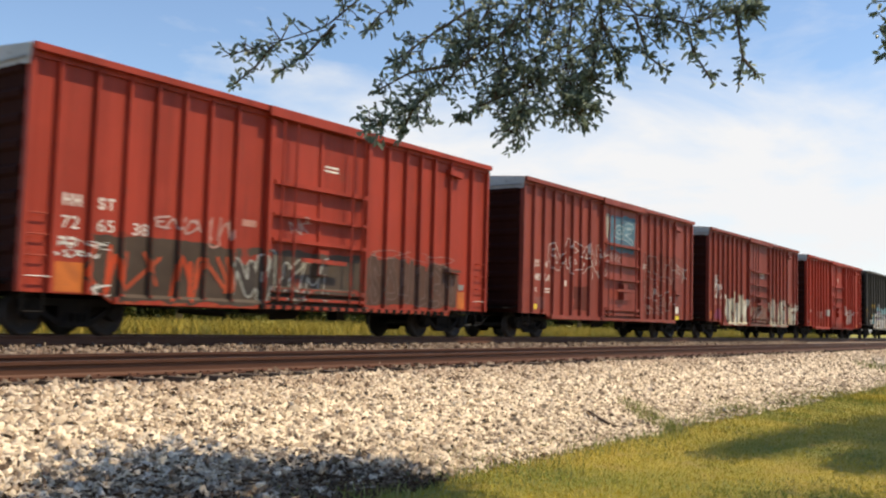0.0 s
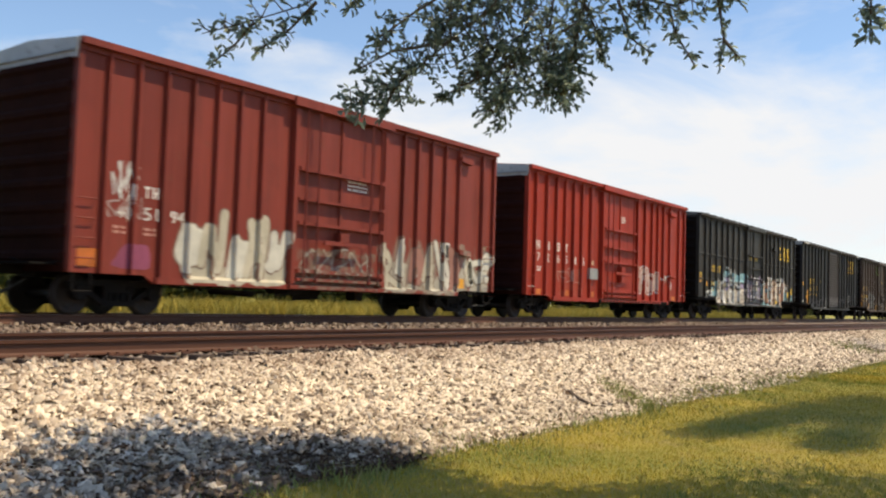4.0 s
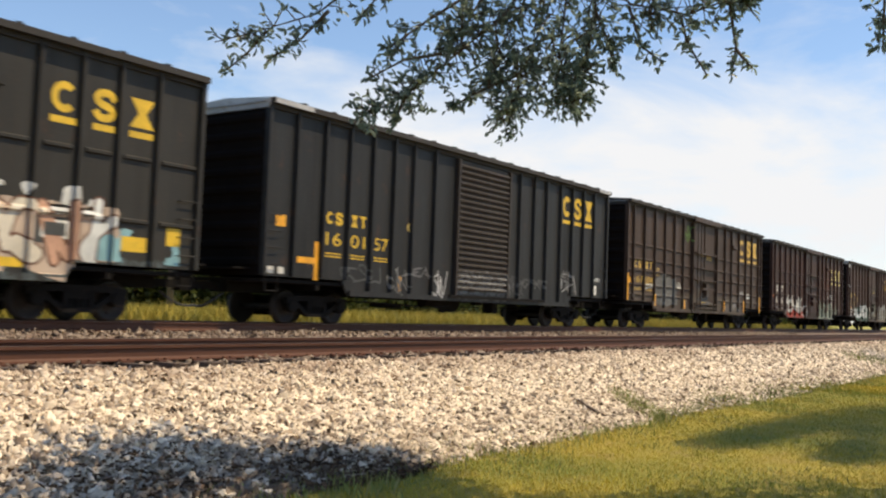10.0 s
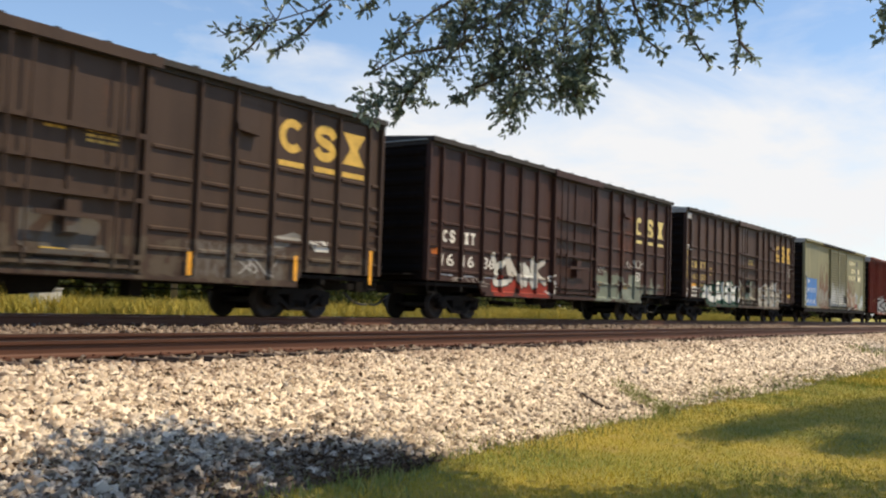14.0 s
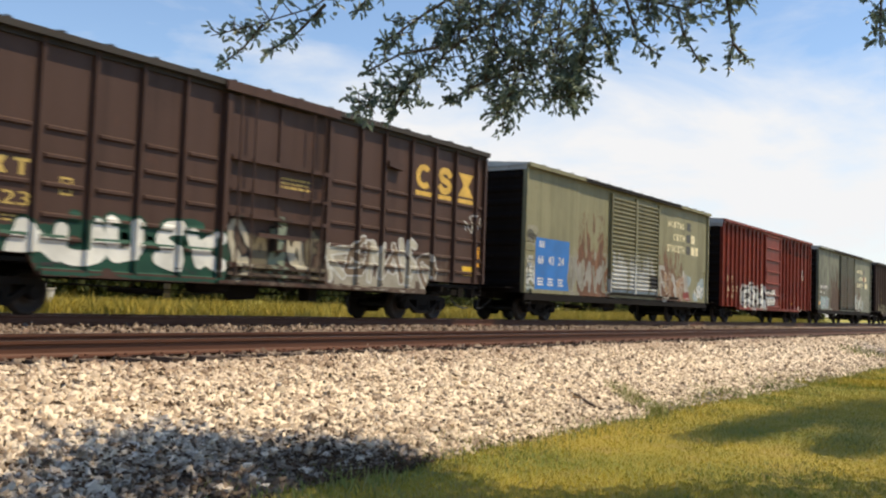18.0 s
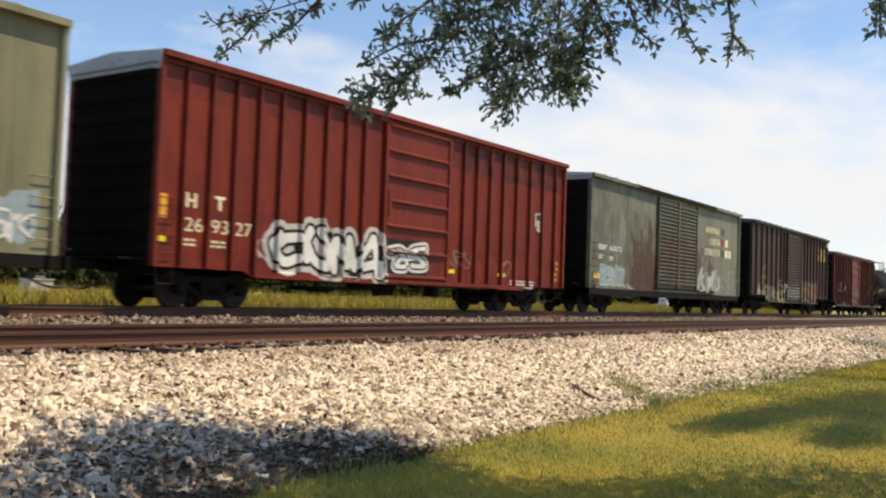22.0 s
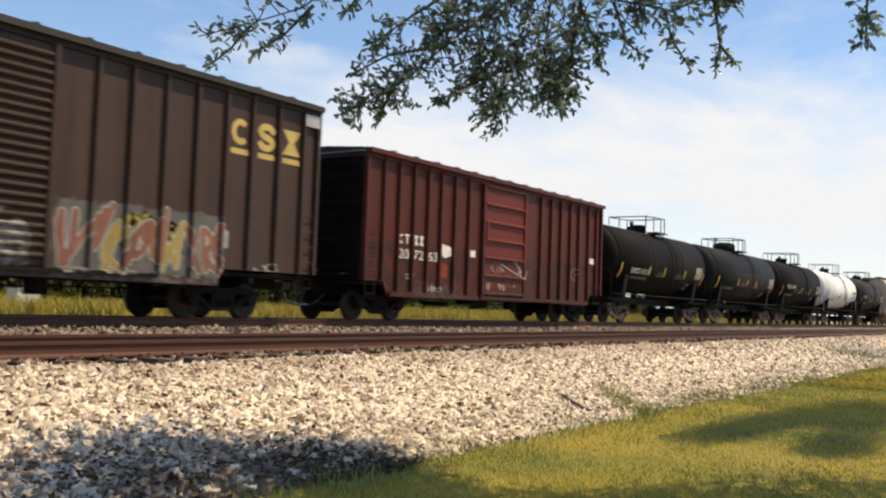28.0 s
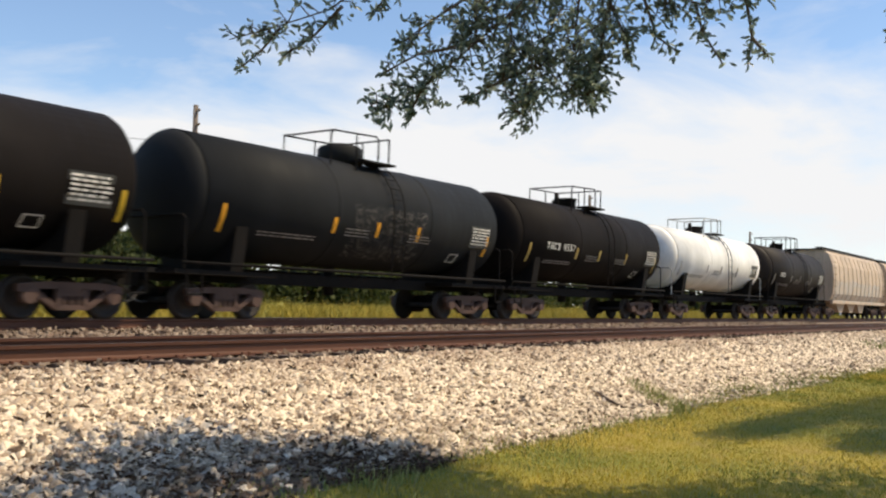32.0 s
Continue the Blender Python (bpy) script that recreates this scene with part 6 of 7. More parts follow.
stencil(c, 14.5, 1.0, 3, 1.6, M_WHITE), stencil(c, 17.55, 1.7, 4, 0.3, M_ORANGE, BODY_Y, 0.12, 0.2)
s = Side(c)
PITCH = (0.022, 0.018, 0.017)
s.word("coma", 3.4, 7.6, 0.76, 2.28, 0.158, 0.081, (MILK,), PITCH, 3, halo=(0.50, 0.47, 0.44), lean=0.25, ups=0.14)
s.stain("black_ground", 7.7, 9.65, 0.95, 2.02, PITCH, 6, 1.3, soft=0.12, label="black ground behind sprayed numerals")
s.word("25", 7.95, 9.5, 0.98, 2.0, 0.086, 0.046, (MILK,), PITCH, 2, halo=MILK)
s.scrawl("nrs", 10.8, 12.0, 1.3, 1.8, (0.30, 0.18, 0.15), 0.016), s.scrawl("o", 14.0, 14.6, 1.2, 1.7, (0.36, 0.26, 0.23), 0.016), s.scrawl("j", 3.05, 3.4, 1.1, 1.7, WHITE, 0.016)

c = gold_car("olive boxcar with two ridged doors and heavy rust", 18.25, 5.29, 12, (0.165, 0.172, 0.127), (
    (-1.0, 6.8, 0.5, 6.0, "wash", ((0.095, 0.10, 0.078),), 1.8, 5), (-1.0, 6.8, 0.5, 2.6, "wash", ((0.10, 0.085, 0.06),), 1.0, 7), (3.9, 6.78, 0.5, 4.2, "rust", ((0.098, 0.052, 0.030), (0.055, 0.032, 0.021), (0.125, 0.070, 0.040)), 1.2, 6), (4.3, 6.78, 0.5, 3.2, "rust", ((0.080, 0.042, 0.025), (0.045, 0.026, 0.018), (0.11, 0.06, 0.033)), 0.6, 9), (11.6, 14.4, 0.7, 3.4, "rust", ((0.10, 0.046, 0.026), (0.06, 0.03, 0.02), (0.13, 0.06, 0.03)), 0.8, 4)), False, 0.12, -0.26)
s = Side(c)

s.stain("pale_wash", 1.1, 3.2, 2.35, 2.85, (0.17, 0.165, 0.17), 2, 0.9)
s.stain("pale_wash", 1.05, 3.45, 1.0, 1.95, (0.25, 0.34, 0.35), 11, 0.85, 0.5, lift=0.003)
s.word("mepns", 1.1, 3.4, 1.02, 1.95, 0.07, 0.028, ((0.24, 0.33, 0.34), (0.27, 0.27, 0.31)), (0.42, 0.49, 0.49), 2, lean=0.3, wild=0.26)
s.word("reslekas", 11.8, 15.4, 1.02, 2.3, 0.075, 0.03, ((0.22, 0.22, 0.18), (0.33, 0.41, 0.41), (0.42, 0.42, 0.38)), (0.56, 0.55, 0.51), 8, lean=0.4, ups=0.25, wild=0.3)
s.word("mnms", 15.55, 18.1, 1.05, 2.0, 0.072, 0.03, ((0.16, 0.165, 0.12),), (0.44, 0.43, 0.39), 4), s.scrawl("xoe", 16.6, 17.7, 2.0, 2.3, (0.3, 0.3, 0.27), 0.016), s.scrawl("n", 3.4, 3.9, 1.0, 1.25, (0.45, 0.42, 0.38))

# 13: brown with a ridged door, a yellow and orange mural
c = lettered_car("brown boxcar with a ridged door and a yellow sprayed mural", 17.55, 5.29, (0.052, 0.030, 0.023), 13, RIBS_G, (7.08, 10.4), "ridged", (
    (10.8, 15.2, 0.75, 2.3, "wash", ((0.13, 0.12, 0.10),), 0.4, 4), (7.0, 10.4, 0.85, 1.7, "wash", (GREY,), 0.3, 2)),
    (((15.25, 15.80), (16.10, 16.64), (16.92, 17.52)), 4.0, 4.6, 3.78), (((1.95, 2.5), (2.9, 3.45)), 2.62, 2.92), (("14", 1.95, 2.5, 2.05, 2.35), ("17", 2.9, 3.45, 2.05, 2.35)), M_PALEYEL, (), M_ROOFDARK)
bright_plate(c, 17.6, 4.8, 0.5, 0.3, M_ROOFGREY, -1.60, "bare_corner"), bright_plate(c, 14.9, 1.6, 0.4, 0.4, M_STEEL, name="label_plate")
s = Side(c)
s.stain("pale_wash", 10.95, 15.1, 0.85, 2.35, (0.115, 0.105, 0.095), 4, 0.9, 0.5)
s.stain("mural_ground", 12.3, 14.1, 1.35, 2.15, (0.36, 0.29, 0.075), 6, 0.9, 0.6, soft=0.3)
s.word("wnksmaxr", 11.0, 15.05, 0.84, 2.32, 0.085, 0.032, ((0.20, 0.085, 0.060), (0.24, 0.11, 0.07), (0.30, 0.22, 0.07)), (0.33, 0.325, 0.295), 3, lean=0.5, ups=0.25, wild=0.3)
s.word("oxo", 5.5, 7.15, 0.8, 2.15, 0.05, 0.039, ((0.06, 0.036, 0.028),), (0.58, 0.54, 0.36), 5, lean=0.3)
s.word("akremn", 1.5, 5.4, 0.8, 1.75, 0.086, 0.034, ((0.30, 0.28, 0.18), (0.10, 0.08, 0.06)), (0.44, 0.41, 0.30), 9)
s.stain("pale_wash", 7.6, 10.3, 1.0, 2.0, (0.22, 0.21, 0.195), 3, 0.38, 0.5, 0.6), s.stain("pale_wash", 5.6, 7.0, 0.8, 1.3, (0.44, 0.40, 0.20), 7, 0.55, 0.5), s.scrawl("na", 16.2, 16.9, 1.0, 1.3, (0.4, 0.38, 0.35), 0.016)

# 14: lower, rust red with panel door
p = car_paint("rust_red_car_paint", (0.080, 0.0155, 0.0098), 14, ((2.3, 5.0, 0.65, 1.2, "wash", ((0.12, 0.085, 0.07),), 0.3, 3), (0.0, 15.1, 1.0, 4.6, "wash", ((0.07, 0.020, 0.013),), 1.6, 7), (6.1, 9.0, 1.1, 4.3, "flat", ((0.135, 0.021, 0.012),), 0.3, 5), (0.0, 15.1, 0.6, 2.2, "wash", ((0.03, 0.016, 0.012),), 0.7, 2)), 0.5, dirt=(0.07, 0.05, 0.04))
c = add_car(boxcar("low rust red boxcar with a pressed panel door", 15.07, 4.62, p, M_ROOFDARK, RIBS_H, (5.98, 8.78), "pressed", 1.08, 0.68, 0.95, 1.45, top_paint=M_ROOFDARK, end_paint=M_ENDSHADE_BLACK), 260.65)
pairs(c, ("ring", "post", "hourglass", "hourglass"), ((1.64, 2.12), (2.36, 2.84)), 2.2, 2.48, M_WHITE)
for s, x in (("20", 1.64), ("72", 2.36), ("63", 3.08)):
    number(s, x, x + 0.48, 1.78, 2.05, M_WHITE, c)
part("torn_card", slab(B(), [(3.72, 2.02), (3.82, 2.34), (4.28, 2.26), (4.32, 2.0), (3.98, 1.92)], "y", BODY_Y - 0.008, BODY_Y), M_WHITE, c, "torn white card on the side"), bright_plate(c, 5.42, 2.04, 0.28, 0.21, M_WHITE, name="label_plate"), bright_plate(c, 14.15, 2.3, 0.45, 0.22, M_WHITE, name="label_plate"), stencil(c, 2.0, 1.3, 2, 0.45, M_STEEL)
s = Side(c)
s.scrawl("n", 7.35, 8.35, 1.6, 2.05, (0.46, 0.42, 0.38), 0.016), s.scrawl("tur", 6.4, 7.3, 1.6, 1.85, (0.30, 0.18, 0.15), 0.014), s.scrawl("u", 8.6, 9.2, 1.5, 1.8, (0.4, 0.33, 0.29), 0.018), s.scrawl("xwmn", 2.9, 3.8, 0.85, 1.08, (0.42, 0.36, 0.32), 0.016), s.scrawl("o", 12.6, 13.1, 1.6, 2.1, (0.30, 0.22, 0.19), 0.014)
s.stain("bright_patch", 3.7, 4.6, 1.3, 1.8, (0.22, 0.045, 0.02), 5, 0.6, 0.6), s.stain("pale_wash", 6.3, 9.1, 1.0, 1.3, (0.34, 0.20, 0.15), 4, 0.35, 0.5)

# ---- tank cars ----


def tank_paint(name, colour, rough=0.5, layers=(), seed=1, gloss=0.18):
    m = Mat(name, rough)
    c = m.mix(m.step(m.noise(0.7, None, 5), 0.3, 0.7), shade(colour, 0.85), shade(colour, 1.15))
    st = m.noise(1.0, m.mapped((6, 1.2, 1.2), (seed, 0, 0)), 5, 0.6)
    c = m.mix(m.math("MULTIPLY", m.step(st, 0.5, 0.75), 0.35), c, shade(colour, 1.5))
    for spec in layers:
        c = layer(m, c, spec)
    m.b.inputs["Specular IOR Level"].default_value = gloss
    return m.done(c, m.noise(0.8, None, 2), 0.1, 0.02, m.math("MULTIPLY_ADD", st, 0.25, rough - 0.1))


def tank_car(label, x, a, n, R, paint, layers, dome, stripes, text=None, pale=False):
    """a, n: where the straight barrel begins and its length, from the car's origin at the sill's end."""
    car = tagged(new("tank_car"), label, "tank car", "cars of the passing train")
    zc = 2.81
    L = n + 2 * a
    e = 0.34
    part("tank", lathe(B(), [(a - e, R), (a + n * 0.33, R), (a + n * 0.66, R), (a + n + e, R)], (0, 0, zc), "x", 48), paint, car, "long cylindrical tank barrel")
    for b, d in ((a - e, -1), (a + n + e, 1)):
        prof = [(b - d * 0.02, R * 0.985), (b + d * 0.09, R * 0.972), (b + d * 0.22, R * 0.89), (b + d * 0.33, R * 0.73), (b + d * 0.41, R * 0.5), (b + d * 0.46, R * 0.22), (b + d * 0.47, R * 0.05)]
        part("tank_head", lathe(B(), prof, (0, 0, zc), "x", 48), paint, car, "domed end of the tank")
    for b in (a + n * 0.36, a + n * 0.72):
        part("weld_band", lathe(B(), [(b - 0.04, R + 0.001), (b - 0.03, R + 0.012), (b + 0.03, R + 0.012), (b + 0.04, R + 0.001)], (0, 0, zc), "x", 48), paint, car)
    bm = box(B(), 0.0, L, -0.36, 0.36, 0.84, 1.12)
    box(bm, 0.0, 2.9, -1.35, 1.35, 0.98, 1.08), box(bm, L - 2.9, L, -1.35, 1.35, 0.98, 1.08)
    part("centre_sill", bm, M_UNDER, car)
    for b in (a + 0.75, a + n - 0.75):
        part("saddle", slab(B(), [(-1.2, 1.06), (1.2, 1.06), (1.35, 2.1), (0.9, 1.62), (0, 1.36), (-0.9, 1.62), (-1.35, 2.1)], "x", b - 0.18, b + 0.18), M_UNDER, car)
    for s in (-1, 1):
        part("side_rail", tube(B(), [(0.1, s * 1.42, 1.22), (L - 0.1, s * 1.42, 1.22)], 0.035, 8), M_UNDER, car, "long handrail pipe")
        bm = B()
        for b in (0.6, 2.6, L / 2 - 0.6, L / 2 + 1.0, L - 2.6, L - 0.6):
            cyl(bm, (b, s * 1.42, 1.22), (b, s * 1.2, 1.0), 0.02, 6)
        part("rail_bracket", bm, M_UNDER, car)
    for b, d in ((0.0, -1), (L, 1)):
        coupler(car, b, d, 0.55)
        bx = b - d * 0.25
        part("end_rail", tube(B(), [(bx, -1.3, 1.05), (bx, -1.3, 2.15), (bx, -1.2, 2.25), (bx, 1.2, 2.25), (bx, 1.3, 2.15), (bx, 1.3, 1.05)], 0.024, 7), M_STEEL if pale else M_UNDER, car)
        part("stirrup_step", tube(B(), [(b - d * 0.25, -1.4, 1.05), (b - d * 0.25, -1.42, 0.55), (b - d * 0.65, -1.42, 0.55), (b - d * 0.65, -1.4, 1.05)], 0.022, 6), M_UNDER, car)
    # top fittings, platform, rails, ladder
    xm, zt = a + n / 2, zc + R
    if dome:
        dm = part("dome", lathe(B(), [(zt - 0.12, 0.62), (zt + 0.33, 0.62), (zt + 0.40, 0.56), (zt + 0.43, 0.3)], (xm, 0, 0), "z", 24), paint, car, "round valve dome")
        part("dome_lid", lathe(B(), [(zt + 0.42, 0.40), (zt + 0.47, 0.38)], (xm, 0, 0), "z", 20), M_UNDER, dm)
    else:
        part("manway", lathe(B(), [(zt - 0.1, 0.34), (zt + 0.22, 0.34), (zt + 0.26, 0.38), (zt + 0.32, 0.38)], (xm, 0, 0), "z", 18), M_UNDER, car)
        part("valve", cyl(cyl(B(), (xm - 1.0, -0.1, zt - 0.05), (xm - 1.0, -0.1, zt + 0.42), 0.09, 10), (xm - 0.75, 0.1, zt - 0.05), (xm - 0.75, 0.1, zt + 0.2), 0.13, 10), M_UNDER, car)
    pl = box(B(), xm - 0.2, xm + 1.15, -1.05, -0.5, zt - 0.06, zt - 0.01)
    box(pl, xm - 0.2, xm + 1.15, 0.5, 1.05, zt - 0.06, zt - 0.01), box(pl, xm + 0.75, xm + 1.15, -0.5, 0.5, zt - 0.06, zt - 0.01)
    part("platform", pl, M_UNDER, car)
    hr = tube(B(), [(xm - 1.4, -0.95, zt - 0.3), (xm - 1.4, -0.95, zt + 0.5), (xm - 1.3, -0.95, zt + 0.6), (xm + 0.4, -0.95, zt + 0.68), (xm + 0.5, -0.95, zt + 0.58), (xm + 0.5, -0.95, zt - 0.2)], 0.025, 7)
    tube(hr, [(xm - 1.2, -0.95, zt + 0.63), (xm - 1.2, 0.95, zt + 0.63), (xm + 0.95, 0.95, zt + 0.68), (xm + 0.95, -0.95, zt + 0.68), (xm + 0.95, -0.95, zt - 0.1)], 0.025, 7)
    for p_ in ((xm - 1.2, 0.95), (xm, 0.95), (xm + 0.95, 0.95), (xm + 0.95, 0.0), (xm - 0.4, -0.95)):
        cyl(hr, (p_[0], p_[1], zt - 0.35), (p_[0], p_[1], zt + 0.65), 0.022, 6)
    part("handrail", hr, M_STEEL if pale else M_UNDER, car)
    for side in (-1, 1):
        lad = B()
        for dx in (0.5, 0.95):
            arc = [(xm + dx, side * (R + 0.12) * math.sin(t), zc + (R + 0.12) * math.cos(t)) for t in np.linspace(0.55, 1.62, 8)] + [(xm + dx, side * 1.52, 1.12)]
            tube(lad, arc, 0.018, 6)
        for t in np.linspace(0.7, 2.3, 9):
            rr = R + 0.12
            yy, zz = side * rr * math.sin(min(t, 1.6)), zc + rr * math.cos(t)
            cyl(lad, (xm + 0.5, yy, zz), (xm + 0.95, yy, zz), 0.014, 6)
        part("ladder", lad, M_UNDER, car)
    part("outlet_valve", cyl(B(), (xm - 0.3, 0, 0.62), (xm - 0.3, 0, 1.35), 0.16, 12), M_UNDER, car)
    # curved reflective stripes on the barrel
    for b, t0, t1, mt in stripes:
        bm = B()
        k = 6
        ring = [[bm.verts.new((b + dx, -(R + 0.014) * math.sin(t), zc + (R + 0.014) * math.cos(t))) for dx in (-0.055, 0.055)] for t in np.linspace(t0, t1, k)]
        low = [[bm.verts.new((b + dx, -(R + 0.002) * math.sin(t), zc + (R + 0.002) * math.cos(t))) for dx in (-0.055, 0.055)] for t in np.linspace(t0, t1, k)]
        for i in range(k - 1):
            bm.faces.new((ring[i][0], ring[i][1], ring[i + 1][1], ring[i + 1][0]))
            bm.faces.new((low[i][0], ring[i][0], ring[i + 1][0], low[i + 1][0]))
            bm.faces.new((low[i][1], low[i + 1][1], ring[i + 1][1], ring[i][1]))
        part("reflector", bm, mt, car)
    # marks stand where the barrel is nearly upright
    y = -R - 0.012
    if text:
        yt = y
        for k in range(4):
            mark(("post", "frame", "ring", "hourglass")[k], text[1] + k * 0.24, text[2], 0.17, 0.23, yt, M_WHITE, car)
        if text[0]:
            number(text[0], text[1] + 1.1, text[1] + 2.0, text[2], text[2] + 0.23, M_WHITE, car, yt)
    light = M_DARKPATCH if pale else M_STEEL
    stencil(car, a + 1.3, 2.02, 2, 1.9, light, y, 0.03, 0.07), stencil(car, a + 4.2, 2.3, 3, 0.9, light, y, 0.03, 0.08), stencil(car, xm + 1.4, 2.3, 3, 1.0, light, y, 0.03, 0.08)
    part("data_plate", box(B(), a + n - 1.05, a + n - 0.05, y - 0.004, y, 2.18, 2.82), M_DARKPATCH if not pale else M_STEEL, car, "dark table with rows of white small print")
    small = stencil(car, a + n - 1.0, 2.72, 6, 0.9, M_WHITE if not pale else M_DARKPATCH, y - 0.005, 0.045, 0.092)
    bm = B()
    for q in ((0, 0.4, 0, 0.03), (0, 0.4, 0.27, 0.3), (0, 0.03, 0, 0.3), (0.37, 0.4, 0, 0.3)):
        box(bm, a + n - 1.75 + q[0], a + n - 1.75 + q[1], y - 0.004, y, 1.7 + q[2] * 0.8, 1.7 + q[3] * 0.8)
    part("label_frame", bm, M_WHITE, car)
    # lay the marks round the barrel
    for o in car.children:
        if o.name.startswith(("sign_shape", "digit", "stencil", "data_plate", "label_frame")):
            lift = 0.024 if o.name.startswith("data_plate") else 0.012
            for v in o.data.vertices:
                v.co.y += -y - math.sqrt(R * R - (v.co.z - zc) ** 2) - lift - (0.018 if o == small else 0)
    for b in (1.65, L - 1.65):
        truck(car, b, M_FRAME)
    return add_car(car, x)


def stripes_for(mt, *xs):
    """Reflective strips: long ones round the ends, short ones between."""
    return [(b, 1.74, 2.2, mt) if k in (0, len(xs) - 1) else (b, 1.74, 2.02, mt) for k, b in enumerate(xs)]


BLACK = tank_paint("black_tank_paint", (0.0110, 0.0086, 0.0074), 0.65, gloss=0.08)
BLACK2 = tank_paint("dull_black_tank_paint", (0.016, 0.0165, 0.017), 0.62, ((5.5, 8.6, 1.6, 3.0, "scrawl", ((0.10, 0.09, 0.08),), 0.35, 4),), 3, 0.10)
SILVER = tank_paint("white_tank_paint", (0.78, 0.76, 0.72), 0.4)
UMBER = tank_paint("brown_black_tank_paint", (0.020, 0.015, 0.012), 0.6)
tank_car("glossy black tank car with yellow reflective stripes", 280.0, 1.05, 10.2, 1.46, BLACK, (), False, stripes_for(M_YELLOW, 1.12, 4.28, 6.12, 8.82, 11.45), ("10215", 2.2, 2.17))
tank_car("dull black tank car with a round dome and orange stripes", 292.83, 1.05, 10.8, 1.46, BLACK2, (), True, stripes_for(M_ORANGE, 1.2, 4.81, 6.49, 8.25, 11.75))
tank_car("black tank car with white lettering", 306.0, 1.05, 10.43, 1.46, BLACK, (), False, stripes_for(M_PALEYEL, 1.2, 4.5, 6.3, 8.6, 11.4), ("4557", 2.3, 2.42))
tank_car("white tank car with pale handrails", 319.22, 1.05, 10.68, 1.42, SILVER, (), False, stripes_for(M_STEEL, 1.2, 4.5, 6.3, 8.6, 11.5), None, True)
tank_car("brown black tank car", 332.9, 1.0, 10.4, 1.44, UMBER, (), False, stripes_for(M_STEEL, 1.2, 4.5, 6.3, 8.6, 11.2), ("", 2.2, 2.43))


def hopper_car(x):
    """A covered hopper with curved tan sides and sloping bays under it."""
    car = tagged(new("hopper_car"), "tan covered hopper car with curved sides", "hopper car", "cars of the passing train")
    p = car_paint("tan_hopper_paint", (0.52, 0.40, 0.29), 21, ((1.0, 15.0, 1.2, 2.6, "wash", ((0.50, 0.48, 0.45),), 0.9, 3),), 0.3)
    L, prof = 16.9, [(-1.30, 1.25), (-1.55, 1.7), (-1.62, 2.6), (-1.55, 3.6), (-1.30, 4.35), (-0.9, 4.62), (0.9, 4.62), (1.30, 4.35), (1.55, 3.6), (1.62, 2.6), (1.55, 1.7), (1.30, 1.25)]
    part("body", slab(B(), prof, "x", 0.5, L - 0.5), p, car)
    for i in range(13):
        b = 0.9 + i * (L - 1.8) / 12
        part("side_post", slab(B(), [(-1.32, 1.25), (-1.58, 1.7), (-1.655, 2.6), (-1.58, 3.6), (-1.33, 4.36), (-1.2, 4.36), (-1.45, 3.0), (-1.2, 1.25)], "x", b - 0.04, b + 0.04), p, car)
    part("roof", slab(B(), [(-1.0, 4.62), (-0.9, 4.72), (0.9, 4.72), (1.0, 4.62)], "x", 0.4, L - 0.4), M_ROOFDARK, car)
    part("roof_walk", box(B(), 0.3, L - 0.3, -0.9, -0.4, 4.78, 4.82), M_UNDER, car)
    part("side_sill", box(B(), 0.2, L - 0.2, -1.62, -1.45, 1.05, 1.28), p, car)
    for i in range(3):
        b = 3.4 + i * 3.1
        part("hopper_bay", slab(B(), [(b, 1.25), (b + 3.0, 1.25), (b + 1.9, 0.45), (b + 1.1, 0.45)], "y", -1.0, 1.0), p, car)
    part("centre_sill", box(B(), 0.0, L, -0.3, 0.3, 0.84, 1.1), M_UNDER, car)
    for b, d in ((0.0, -1), (L, 1)):
        coupler(car, b, d, 0.55)
        ladder(car, *((0.55, 0.95) if d < 0 else (L - 0.95, L - 0.55)), [1.4 + 0.4 * k for k in range(7)], -1.6, M_UNDER)
        truck(car, 1.6 if d < 0 else L - 1.6, M_FRAME)
    return add_car(car, x)


hopper_car(345.8)
hopper_car(363.4)

# ---- beyond the tracks ----
m = Mat("asphalt", 0.85)
M_ROAD = m.done(m.mix(m.noise(0.8, None, 6), (0.045, 0.045, 0.047), (0.075, 0.073, 0.07)), m.noise(80.0), 0.3, 0.01)
road = strip("road", [-300, -60, 0, 60, 200, 900], [37.9, 40, 42, 44.5], lambda x, y: FIELD_Z + 0.02, M_ROAD)
tagged(road, "grey asphalt road beyond the field", "road", kind="structure")

M_CAB = worn("pale_grey_cabinet", (0.62, 0.62, 0.60), 0.5, 0, 0.1)
cab = tagged(new("signal_cabinet"), "pale grey metal equipment cabinet on a stand in the grass", "cabinet")
cab.matrix_basis = pose(18.62, 29.4, FIELD_Z)
part("body", box(B(), -0.42, 0.42, -0.3, 0.3, 0.40, 1.14), M_CAB, cab)
part("lid", box(B(), -0.45, 0.45, -0.34, 0.34, 1.14, 1.18), M_CAB, cab)
part("vent", box(B(), -0.36, 0.36, -0.312, -0.302, 0.60, 0.72), M_DARKPATCH, cab)
part("stand", box(B(), -0.40, 0.40, -0.22, 0.22, -0.1, 0.40), M_STEEL, cab)
part("meter", cyl(cyl(B(), (0.0, -0.1, 1.18), (0.0, -0.1, 1.36), 0.12, 12), (0.14, -0.1, 1.2), (0.14, -0.22, 1.34), 0.05, 10), M_STEEL, cab)

